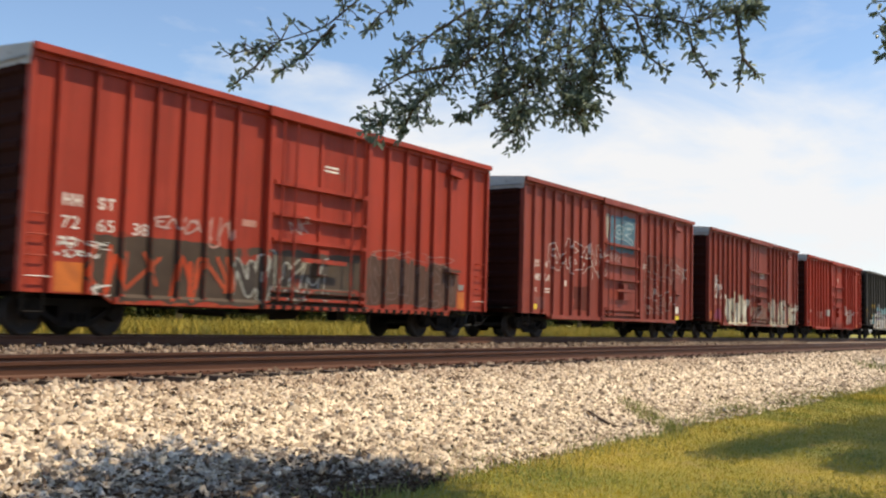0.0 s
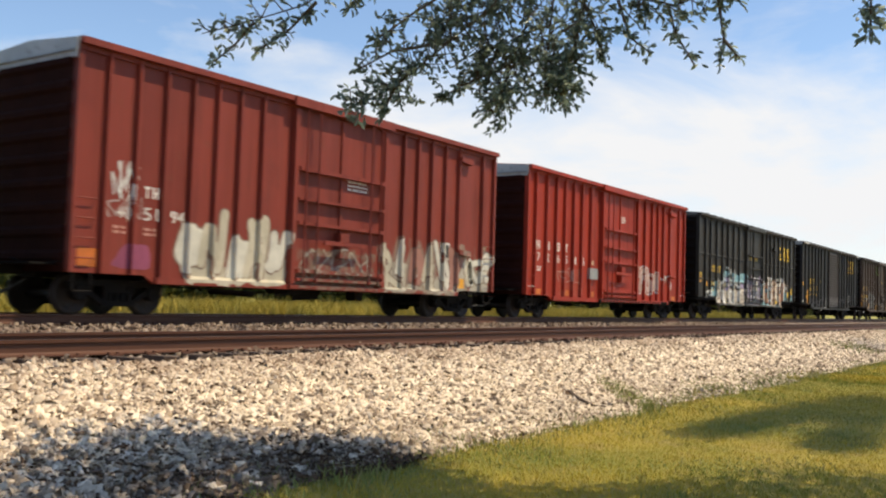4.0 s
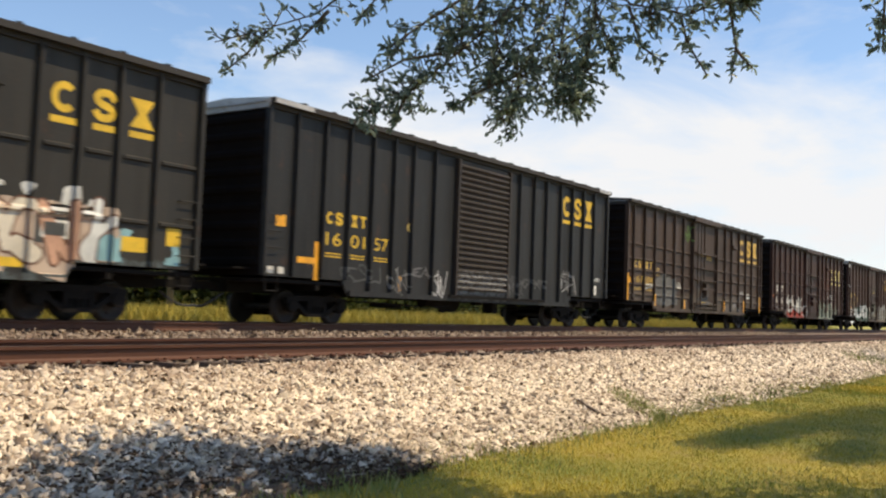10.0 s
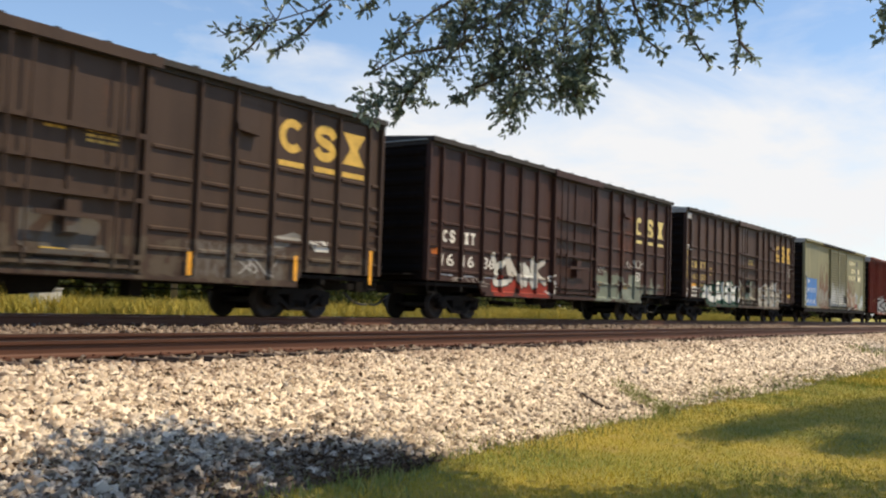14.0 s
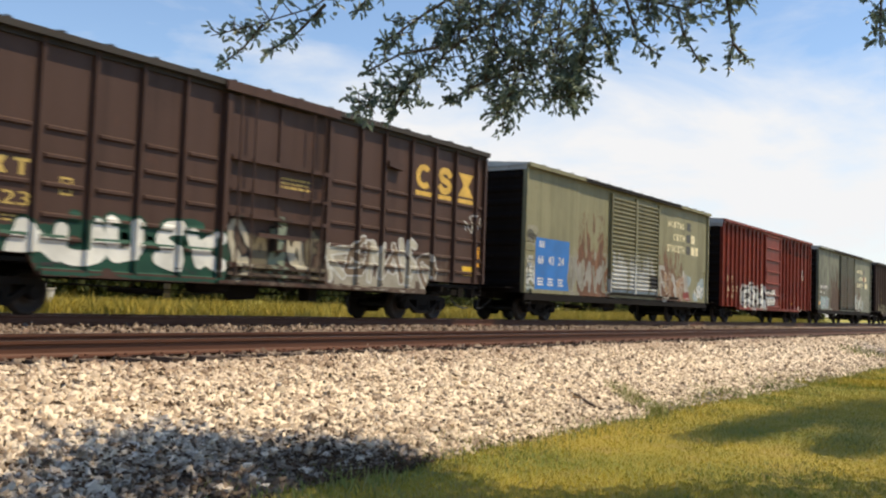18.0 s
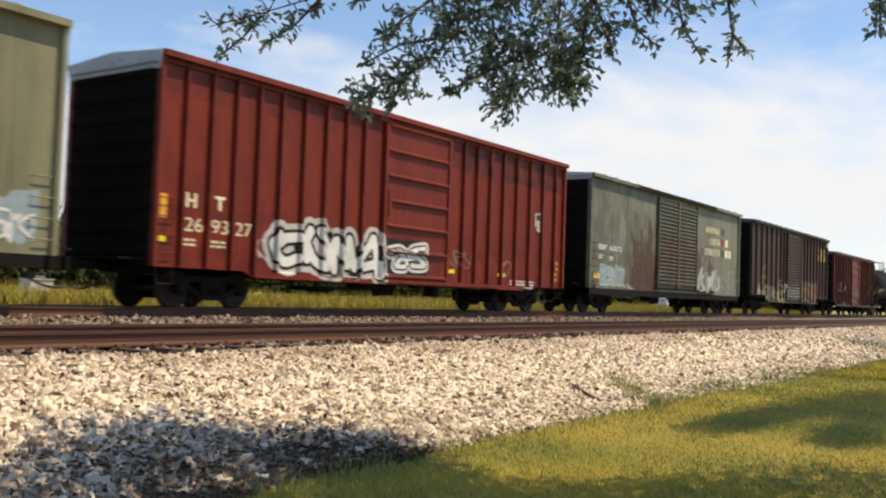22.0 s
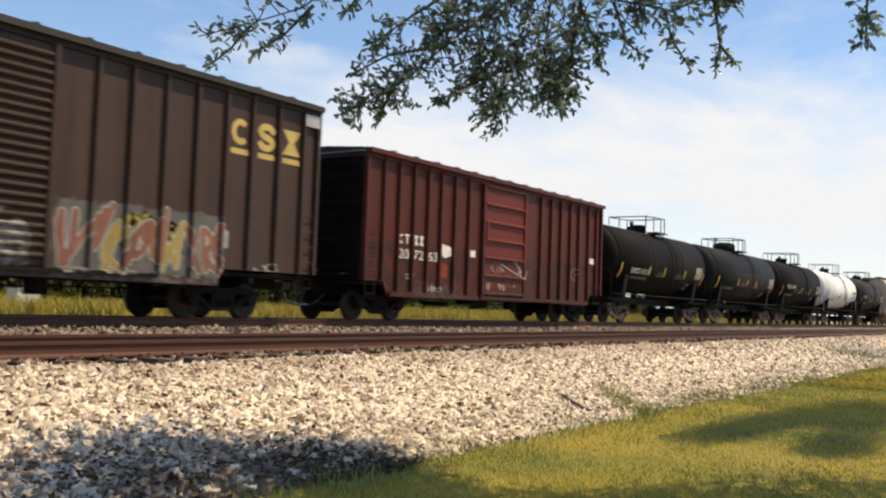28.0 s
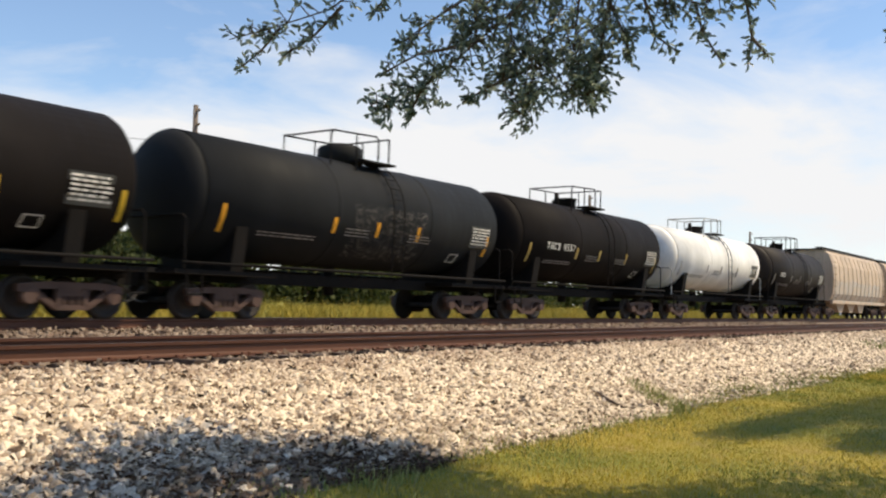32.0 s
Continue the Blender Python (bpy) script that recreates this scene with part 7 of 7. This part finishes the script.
M_POLE = worn("weathered_pole_wood", (0.15, 0.12, 0.10), 0.9, 0, 0.2, 2)
pole = tagged(new("utility_pole"), "weathered wooden utility pole with wires", "utility pole")
pole.matrix_basis = pose(30.2, 37.0, FIELD_Z)
part("shaft", cyl(B(), (0, 0, -0.3), (0, 0, 10.5), 0.17, 12, 0.12), M_POLE, pole)
part("insulator", cyl(cyl(B(), (0, -0.14, 10.2), (0, -0.3, 10.25), 0.06, 8), (0, -0.14, 9.5), (0, -0.3, 9.55), 0.06, 8), M_POLE, pole)
bm = B()
for z, y in ((8.55, -0.2),):
    for s in (-1, 1):
        pts = [(s * 42 * k / 10, y, z - 0.9 * (1 - (1 - k / 5) ** 2)) for k in range(11)]
        tube(bm, pts, 0.012, 5)
part("wires", bm, M_HOSE, pole)
for x in (-42, 42, 84):
    copy_thing(pole, pose(30.2 + x, 37.0, FIELD_Z))

# low dark trees behind the road
M_BARK = worn("oak_bark", (0.10, 0.075, 0.055), 0.95, 0, 0.1, 3)


def leaf_mat(name, a, b, c, rough=0.45):
    m = Mat(name, rough)
    r = m.island()
    col = m.mix(r, a, b)
    col = m.mix(m.step(r, 0.86, 0.93), col, c)
    thin = m.t.nodes.new("ShaderNodeBsdfTranslucent")
    m.put(thin.inputs["Color"], col)
    both = m.t.nodes.new("ShaderNodeMixShader")
    both.inputs[0].default_value = 0.5
    m.t.links.new(m.b.outputs[0], both.inputs[1])
    m.t.links.new(thin.outputs[0], both.inputs[2])
    m.t.links.new(both.outputs[0], m.t.nodes["Material Output"].inputs[0])
    return m.done(col)


# oak leaf tones are raised: the waxy gloss is put into the colour
M_LEAF = leaf_mat("oak_leaf", (0.11, 0.15, 0.13), (0.31, 0.38, 0.30), (0.55, 0.60, 0.48), 0.28)
M_BUSH = leaf_mat("far_leaf", (0.040, 0.055, 0.016), (0.075, 0.09, 0.025), (0.12, 0.12, 0.04), 0.9)


def leaf_mesh(name, centres, ways, length, width, material, bend=0.15):
    """Small pointed leaves, six corners each, at the centres, along the ways."""
    n = len(centres)
    d = ways / (np.linalg.norm(ways, axis=1)[:, None] + 1e-9)
    up = rng.randn(n, 3)
    sd = np.cross(d, up)
    sd /= np.linalg.norm(sd, axis=1)[:, None] + 1e-9
    nm = np.cross(sd, d)
    L = rng.uniform(0.7, 1.25, n)[:, None] * length
    W = rng.uniform(0.75, 1.2, n)[:, None] * width * 0.5
    v = np.stack((centres, centres + d * L * 0.35 - sd * W + nm * L * bend, centres + d * L * 0.75 - sd * W * 0.9 + nm * L * bend, centres + d * L,
                  centres + d * L * 0.75 + sd * W * 0.9 + nm * L * bend, centres + d * L * 0.35 + sd * W + nm * L * bend), 1)
    f = (np.array((0, 1, 2, 3, 0, 3, 4, 5))[None] + 6 * np.arange(n)[:, None]).reshape(-1)
    me = bpy.data.meshes.new(name)
    me.vertices.add(n * 6)
    me.vertices.foreach_set("co", v.reshape(-1))
    me.loops.add(n * 8)
    me.loops.foreach_set("vertex_index", f)
    me.polygons.add(n * 2)
    me.polygons.foreach_set("loop_start", np.arange(n * 2) * 4)
    me.update(calc_edges=True)
    me.materials.append(material)
    return me


def far_tree(x, y, high, wide):
    ob = tagged(new("tree"), "dark leafy roadside tree with a short trunk", "tree", "trees beyond the road")
    ob.matrix_basis = pose(x, y, FIELD_Z)
    bm = cyl(B(), (0, 0, -0.2), (0.1, 0, high * 0.35), 0.12, 9, 0.08)
    for k in range(5):
        a = 1.3 * k + x
        cyl(bm, (0.08, 0, high * 0.3), (math.cos(a) * wide * 0.5, math.sin(a) * wide * 0.5, high * rng.uniform(0.5, 0.8)), 0.10, 7, 0.03)
    part("trunk", bm, M_BARK, ob)
    n = 1500
    cl = rng.randn(26, 3) * np.array((wide * 0.42, wide * 0.42, high * 0.20)) + np.array((0, 0, high * 0.45))
    c = cl[rng.randint(0, 26, n)] + rng.randn(n, 3) * wide * 0.13
    c[:, 2] = np.abs(c[:, 2]) + 0.02
    me = leaf_mesh("crown", c, rng.randn(n, 3), 0.55, 0.36, M_BUSH)
    o = new("crown", me)
    o.parent = ob


for k in range(56):
    far_tree(6 + k * 2.7 + max(0, k - 34) * 4.5 + rng.uniform(-0.8, 0.8), 60 + rng.uniform(-2, 3), rng.uniform(3.3, 4.9) + (1.0 if 8 < k < 26 else 0), rng.uniform(3.0, 4.6))
# taller trees added only to darken the sky gap between tank cars
for k in range(4):
    far_tree(36 + k * 4.0, 64 + rng.uniform(-1, 2), rng.uniform(7.0, 8.4), rng.uniform(4.0, 5.0))
for k in range(3):
    far_tree(13 + k * 2.6 + rng.uniform(-1, 1), 35.5 + rng.uniform(-0.5, 1.0), rng.uniform(1.2, 1.7), rng.uniform(1.2, 1.8))

# ---- the live oak over the camera ----
oak = tagged(new("live_oak"), "live oak whose leafy twigs hang over the view", "tree")
bm = cyl(B(), (4.2, -4.4, -1.2), (4.3, -4.2, 1.0), 0.48, 14, 0.36)
cyl(bm, (4.3, -4.2, 1.0), (4.5, -3.6, 2.6), 0.36, 12, 0.26)
part("trunk", bm, M_BARK, oak, "thick furrowed trunk")
bm = B()
BOUGHS = (((4.5, -3.6, 2.6), (4.7, -1.6, 3.6), (4.6, 0.8, 3.7), (4.5, 2.2, 3.1), (4.45, 2.35, 2.55)), ((4.5, -3.6, 2.6), (7.0, -2.9, 3.8), (9.6, -2.6, 4.6)), ((4.5, -3.6, 2.6), (2.0, -2.6, 3.9), (0.5, -0.6, 4.6), (1.0, 1.6, 4.8)),
         ((4.6, 0.8, 3.7), (4.2, 2.0, 3.0), (3.9, 2.9, 2.4)), ((4.6, 0.8, 3.7), (5.0, 1.2, 3.0), (4.85, 1.9, 2.6)), ((4.7, -1.6, 3.6), (4.9, -0.2, 3.0), (4.65, 0.75, 2.35)), ((4.7, -1.6, 3.6), (6.4, 0.6, 4.4), (6.6, 2.4, 4.9)))
for pts in BOUGHS:
    for i, (a, b) in enumerate(zip(pts, pts[1:])):
        cyl(bm, a, b, 0.17 / (1 + i), 9, 0.17 / (2 + i))
part("limb", bm, M_BARK, oak, "spreading limbs")

TWIGS = (
    (0.07, 75, ((3.82, 2.96, 2.43), (3.64, 3.17, 2.14), (3.49, 3.26, 1.97), (3.25, 3.41, 1.84), (3.04, 3.5, 1.74))),
    (0.035, 79, ((3.27, 3.39, 1.84), (3.2, 3.44, 1.72), (3.11, 3.48, 1.62))),
    (0.05, 100, ((3.53, 3.22, 1.99), (3.47, 3.34, 1.85), (3.34, 3.45, 1.71))),
    (0.05, 86, ((3.91, 2.88, 2.36), (3.8, 2.97, 2.16), (3.66, 3.03, 2.05), (3.63, 3.11, 1.96))),
    (0.1, 234, ((4.42, 2.35, 2.53), (4.22, 2.6, 2.07), (4.04, 2.83, 1.8), (3.86, 2.98, 1.59), (3.67, 3.11, 1.46))),
    (0.03, 86, ((3.87, 2.95, 1.62), (3.86, 3.01, 1.5), (3.82, 3.01, 1.42))),
    (0.08, 122, ((4.08, 2.76, 2.15), (3.91, 2.93, 1.97), (3.76, 3.02, 1.82))),
    (0.06, 100, ((4.01, 2.85, 1.84), (3.82, 2.96, 1.77), (3.74, 3.1, 1.68))),
    (0.12, 321, ((4.39, 2.4, 2.53), (4.42, 2.5, 2.02), (4.36, 2.56, 1.79), (4.29, 2.56, 1.63), (4.24, 2.61, 1.51))),
    (0.04, 135, ((4.35, 2.59, 1.77), (4.16, 2.75, 1.64), (4.11, 2.87, 1.56))),
    (0.13, 345, ((4.52, 2.36, 2.57), (4.49, 2.4, 1.97), (4.46, 2.41, 1.73), (4.45, 2.29, 1.6))),
    (0.05, 184, ((4.46, 2.41, 1.75), (4.48, 2.28, 1.68), (4.48, 2.21, 1.63))),
    (0.11, 321, ((4.56, 2.28, 2.57), (4.62, 2.26, 2.14), (4.58, 2.3, 1.85), (4.51, 2.3, 1.67))),
    (0.06, 222, ((4.62, 2.26, 2.14), (4.62, 2.17, 1.94), (4.65, 2.17, 1.83))),
    (0.09, 247, ((4.57, 2.32, 2.48), (4.68, 2.09, 2.18), (4.82, 1.82, 2.12), (4.87, 1.6, 2.19), (4.9, 1.52, 2.17))),
    (0.05, 93, ((4.69, 2.1, 2.17), (4.68, 2.02, 1.94), (4.75, 1.92, 1.85))),
    (0.045, 79, ((4.81, 1.85, 2.1), (4.77, 1.8, 1.95), (4.85, 1.72, 1.79))),
    (0.03, 64, ((4.88, 1.61, 2.15), (4.86, 1.57, 1.92), (4.89, 1.6, 1.77))),
    (0.03, 64, ((4.86, 1.57, 1.91), (4.91, 1.5, 1.81))),
    (0.05, 115, ((4.6, 0.79, 2.29), (4.6, 0.81, 1.98), (4.57, 0.81, 1.73))),
    (0.1, 271, ((4.25, 2.67, 2.5), (4.21, 2.74, 2.18), (4.12, 2.78, 2.01), (4.09, 2.9, 1.89))),
    (0.09, 129, ((4.82, 1.96, 2.57), (4.81, 2.02, 2.25), (4.78, 1.97, 2.05))),
    (0.12, 296, ((4.43, 2.53, 2.57), (4.42, 2.61, 2.16), (4.34, 2.7, 1.92), (4.28, 2.72, 1.72))),
)
bm = B()
cs, ws = [], []
for spread, count, pts in TWIGS:
    pts = [Vector(p) for p in pts]
    for i, (a, b) in enumerate(zip(pts, pts[1:])):
        cyl(bm, a, b, 0.010 / (1 + 0.6 * i), 6, 0.010 / (1.7 + 0.7 * i))
    n = int(sum((b - a).length for a, b in zip(pts, pts[1:])) * count * 0.60)
    for k in range(n):
        u = rng.rand() ** 0.8 * (len(pts) - 1)
        i = min(int(u), len(pts) - 2)
        along = (pts[i + 1] - pts[i])
        p0 = pts[i] + along * (u - i)
        sp = spread * (1.0 - 0.6 * u / (len(pts) - 1))
        q = p0 + Vector(rng.randn(3)) * sp
        if rng.rand() < 0.5:
            cyl(bm, p0, q, 0.004, 4, 0.002, False)
        out = (q - p0).normalized()
        for j in range(4):
            cs.append(q - out * 0.012 * j + Vector(rng.randn(3)) * 0.004)
            ws.append(out * 0.6 + along.normalized() * 0.4 + Vector(rng.randn(3)) * 0.55)
part("twig", bm, M_BARK, oak, "thin grey twigs")
o = new("hanging_leaves", leaf_mesh("hanging_leaves", np.array(cs), np.array(ws), 0.043, 0.0175, M_LEAF))
o.parent = oak
tagged(o, "small dark glossy oak leaves", kind="stuff")

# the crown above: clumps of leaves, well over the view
cs = []


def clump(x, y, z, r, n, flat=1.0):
    """Leaves round a place in an unseen crown, shifted for its shadow and to stay out of view."""
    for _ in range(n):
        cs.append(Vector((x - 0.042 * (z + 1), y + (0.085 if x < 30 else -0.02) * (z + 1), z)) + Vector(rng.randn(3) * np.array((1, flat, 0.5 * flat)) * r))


# each unseen clump is set by the ground its shadow must cover
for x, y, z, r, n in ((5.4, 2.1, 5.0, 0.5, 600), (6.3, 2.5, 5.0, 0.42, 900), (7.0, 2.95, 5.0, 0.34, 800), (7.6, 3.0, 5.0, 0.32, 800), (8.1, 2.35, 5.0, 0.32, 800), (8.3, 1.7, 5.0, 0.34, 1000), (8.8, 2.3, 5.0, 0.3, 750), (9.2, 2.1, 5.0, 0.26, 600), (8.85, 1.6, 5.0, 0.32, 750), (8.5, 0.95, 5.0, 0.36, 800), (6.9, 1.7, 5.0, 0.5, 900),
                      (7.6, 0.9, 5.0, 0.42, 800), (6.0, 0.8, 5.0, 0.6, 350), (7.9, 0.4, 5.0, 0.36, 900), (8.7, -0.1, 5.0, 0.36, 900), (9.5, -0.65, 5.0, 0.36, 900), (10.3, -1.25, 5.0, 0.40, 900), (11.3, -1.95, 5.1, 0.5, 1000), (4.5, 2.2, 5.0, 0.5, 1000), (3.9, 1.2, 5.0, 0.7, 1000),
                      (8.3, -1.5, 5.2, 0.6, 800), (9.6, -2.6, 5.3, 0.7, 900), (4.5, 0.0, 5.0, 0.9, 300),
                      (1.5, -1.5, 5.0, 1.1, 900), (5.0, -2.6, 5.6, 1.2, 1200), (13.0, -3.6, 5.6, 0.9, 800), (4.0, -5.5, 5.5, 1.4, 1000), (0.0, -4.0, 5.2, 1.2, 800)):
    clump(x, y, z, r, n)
# flat clumps without limbs, added to cast streaks of shadow on the lawn
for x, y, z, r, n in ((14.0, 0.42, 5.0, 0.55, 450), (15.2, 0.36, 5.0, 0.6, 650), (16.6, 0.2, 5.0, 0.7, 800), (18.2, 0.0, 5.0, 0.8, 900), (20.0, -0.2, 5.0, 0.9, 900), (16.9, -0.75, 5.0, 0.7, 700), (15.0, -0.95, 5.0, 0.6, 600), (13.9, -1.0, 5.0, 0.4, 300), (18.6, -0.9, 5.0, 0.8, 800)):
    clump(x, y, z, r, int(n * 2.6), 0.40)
# unseen upper crown, added to keep sky light off the shaded ground
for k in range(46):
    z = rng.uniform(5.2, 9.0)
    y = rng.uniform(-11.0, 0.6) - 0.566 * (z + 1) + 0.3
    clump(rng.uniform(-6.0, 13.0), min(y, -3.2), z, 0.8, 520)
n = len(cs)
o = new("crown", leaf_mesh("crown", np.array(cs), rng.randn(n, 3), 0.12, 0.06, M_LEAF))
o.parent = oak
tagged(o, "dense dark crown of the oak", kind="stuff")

# dead leaves blown among the stones under the oak
m = Mat("dead_oak_leaf", 0.8)
M_LITTER = m.done(m.mix(m.island(), (0.045, 0.026, 0.015), (0.15, 0.085, 0.045)))
lx, ly = rng.uniform(2.8, 7.4, 24000), rng.uniform(4.5, 7.0, 24000)
ok = (ly > toe(lx) - 0.1) & (ly < toe(lx) + 1.5 * rng.rand(24000) ** 1.3) & (np.sin(lx * 3.1) + np.sin(lx * 1.7 + ly * 4.0) + 1.4 > 2.6 * rng.rand(24000))
lx, ly = lx[ok], ly[ok]
cs = np.stack((lx, ly, np.array([low_z(a, b) for a, b in zip(lx, ly)]) + rng.uniform(0.015, 0.06, len(lx))), 1)
tagged(new("leaf_litter", leaf_mesh("leaf_litter", cs, rng.randn(len(lx), 3) * np.array((1, 1, 0.25)), 0.06, 0.026, M_LITTER)), "brown fallen oak leaves among the stones", "leaf litter", kind="stuff")

# a second oak farther along, out of the view, that shades the stones
oak2 = tagged(new("live_oak"), "live oak standing farther along the lawn", "tree")
bm = cyl(B(), (43.0, -2.5, -1.2), (43.0, -2.3, 2.6), 0.45, 12, 0.3)
for q in ((40.0, 2.6, 6.0), (43.0, 3.4, 6.4), (46.0, 1.0, 6.2), (41.0, -4.0, 6.0)):
    cyl(bm, (43.0, -2.3, 2.4), q, 0.2, 8, 0.05)
part("trunk", bm, M_BARK, oak2)
cs = []
for x, y, z in ((39.5, 3.2, 6.3), (41.0, 3.4, 6.3), (42.8, 3.6, 6.6), (44.5, 2.8, 6.6), (43.0, 1.0, 7.0), (46.0, 1.0, 6.6), (41.0, -2.0, 6.8), (45.0, -3.0, 6.8)):
    clump(x, y, z, 0.8, 700)
for k in range(24):
    clump(rng.uniform(36, 52), rng.uniform(-9, -1), rng.uniform(5.5, 9.0), 1.0, 420)
o = new("crown", leaf_mesh("crown", np.array(cs), rng.randn(len(cs), 3), 0.12, 0.06, M_LEAF))
o.parent = oak2
tagged(o, "dark leafy crown", kind="stuff")

# ---- vehicles on the road ----


def vehicle(kind, label, body_mat):
    ob = tagged(new(kind), label, kind.replace("_", " "))
    L = 5.4 if kind == "pickup_truck" else 4.7
    if kind == "pickup_truck":
        low = [(0, 0.45), (L, 0.45), (L, 0.95), (L - 0.15, 1.12), (L - 1.45, 1.2), (0.05, 1.2)]
        cabin = [(2.05, 1.2), (L - 1.45, 1.2), (L - 2.05, 1.78), (2.3, 1.80)]
    else:
        low = [(0, 0.4), (L, 0.4), (L, 0.85), (L - 0.2, 1.0), (L - 1.2, 1.08), (0.05, 1.08)]
        cabin = [(0.15, 1.08), (L - 1.2, 1.08), (L - 1.9, 1.65), (0.5, 1.68)]
    b = part("body", slab(B(), low, "y", -0.95, 0.95), body_mat, ob)
    part("cabin", slab(B(), cabin, "y", -0.82, 0.82), body_mat, ob)
    x0, x1 = cabin[0][0] + 0.35, cabin[1][0] - 0.45
    part("side_window", slab(B(), [(x0, cabin[0][1] + 0.05), (x1, cabin[0][1] + 0.05), (x1 - 0.35, cabin[2][1] - 0.1), (x0 + 0.15, cabin[2][1] - 0.1)], "y", -0.826, -0.822), M_GLASS, ob)
    part("bumper", box(B(), L, L + 0.1, -0.9, 0.9, 0.42, 0.62), M_STEEL, b), part("bumper", box(B(), -0.1, 0, -0.9, 0.9, 0.42, 0.62), M_STEEL, b)
    wheels = []
    for x in (0.95, L - 0.95):
        for y in (-0.84, 0.84):
            bm = lathe(B(), [(-0.12, 0.2), (-0.12, 0.33), (-0.09, 0.37), (0.09, 0.37), (0.12, 0.33), (0.12, 0.2)], (0, 0, 0), "y", 20)
            w = part("wheel", bm, M_HOSE, ob)
            part("rim", lathe(B(), [(-0.125, 0.05), (-0.128, 0.2), (0.128, 0.2), (0.125, 0.05)], (0, 0, 0), "y", 12), M_STEEL, w)
            w.matrix_basis = pose(x, y * 1.14, 0.37)
            wheels.append((w, x, y * 1.14))
    return ob, wheels


m = Mat("dark_glass", 0.08)
M_GLASS = m.done((0.02, 0.025, 0.03))
M_CARWHITE = worn("white_car_paint", (0.78, 0.78, 0.77), 0.25, 0, 0.02)
M_CARGREY = worn("silver_car_paint", (0.55, 0.56, 0.56), 0.3, 0.2, 0.02)
# thing, its wheels, when and where it passes, its speed
VEHICLES = [(*vehicle("pickup_truck", "white pickup truck driving on the far road", M_CARWHITE), 23.5, 21.8, 18.0, 40.0),
            (*vehicle("station_wagon", "pale grey station wagon driving on the far road", M_CARGREY), 18.2, 24.3, 20.0, 40.0),
            (*vehicle("station_wagon", "white station wagon driving on the far road", M_CARWHITE), 6.0, 46.0, -16.0, 42.6)]

# ---- the nearest stones, one by one ----
STONES = []
for k in range(10):
    bm = box(B(), -0.5, 0.5, -0.5, 0.5, -0.5, 0.5)
    for v in bm.verts:
        v.co = Vector((v.co.x * rng.uniform(0.7, 1.15), v.co.y * rng.uniform(0.6, 1.1), v.co.z * rng.uniform(0.6, 1.1))) + Vector(rng.uniform(-0.12, 0.12, 3))
    bmesh.ops.bevel(bm, geom=bm.edges[:], offset=0.09, segments=1, affect="EDGES")
    me = bpy.data.meshes.new("stone")
    bm.to_mesh(me)
    bm.free()
    me.materials.append(M_STONE)
    STONES.append(me)
for k in range(300):
    x, y = rng.uniform(3.2, 8.4), 0.0
    y = float(toe(x)) + 0.15 + 1.7 * rng.rand() ** 1.3
    s = rng.uniform(0.045, 0.085)
    o = new("stone", STONES[k % 10])
    o.parent = ballast
    o.matrix_basis = pose(x, y, bed_z(x, y) + s * 0.38, rng.uniform(-25, 25), rng.uniform(-25, 25), rng.uniform(0, 360)) @ Matrix.Diagonal((s * 1.35, s, s * 0.62, 1))

# ---- what moves ----


# the seconds, and the metres the train has rolled by then
WHEN = [0, 0.5, 1, 1.5, 2, 2.5, 3, 3.5, 5.5, 6, 6.5, 7, 7.5, 8, 8.5, 9, 9.5, 10, 10.5, 11, 11.5, 12, 12.5, 13, 13.5, 14, 14.5, 16.5, 17, 17.5, 18, 18.5, 19, 19.5, 20, 20.5, 21, 21.5, 22, 22.5, 23, 23.5, 24, 24.5, 25, 25.5, 27.5, 28, 28.5, 29, 29.5, 30, 30.5, 31, 31.5, 32]
GONE = [0.00, -4.17, -8.34, -12.51, -16.69, -20.89, -25.11, -29.33, -46.20, -50.41, -54.60, -58.75, -62.98, -67.26, -71.55, -75.84, -80.12, -84.44, -88.75, -93.06, -97.38, -101.71, -106.07, -110.44, -114.79, -119.15, -123.52, -141.03, -145.43, -149.84, -154.27, -158.71, -163.16, -167.64, -172.13, -176.57, -181.01, -185.46, -189.91, -194.39, -198.87, -203.36, -207.85, -212.34, -216.82, -221.31, -239.18, -243.68, -248.19, -252.72, -257.26, -261.82, -266.37, -270.93, -275.47, -280.01]


def along(t):
    """How far the train has gone, in metres, at t seconds."""
    return float(np.interp(t, WHEN, GONE))


def motions():
    for car, x in TRAIN:
        walk(car, [(t, pose(x + along(t), TRAIN_Y, 0)) for t in WHEN])
    turn = 360.0 / (2 * math.pi * 0.42)
    steps = [k / 15 for k in range(481)]
    for w in WHEELSETS:
        at = w.matrix_basis.translation.copy()
        walk(w, [(t, pose(at.x, 0, 0.42, 0, along(t) * turn, 0)) for t in steps])
    for ob, wheels, t0, x0, v, y0 in VEHICLES:
        walk(ob, [(t, pose(x0 + v * (t - t0), y0, FIELD_Z + 0.02, 0, 0, 0 if v > 0 else 180)) for t in (0, 8, 16, 24, 32)])
        for w, x, y in wheels:
            walk(w, [(t, pose(x, y, 0.37, 0, abs(v) * t * 360 / (2 * math.pi * 0.37), 0)) for t in (k / 30 for k in range(961))])


motions()
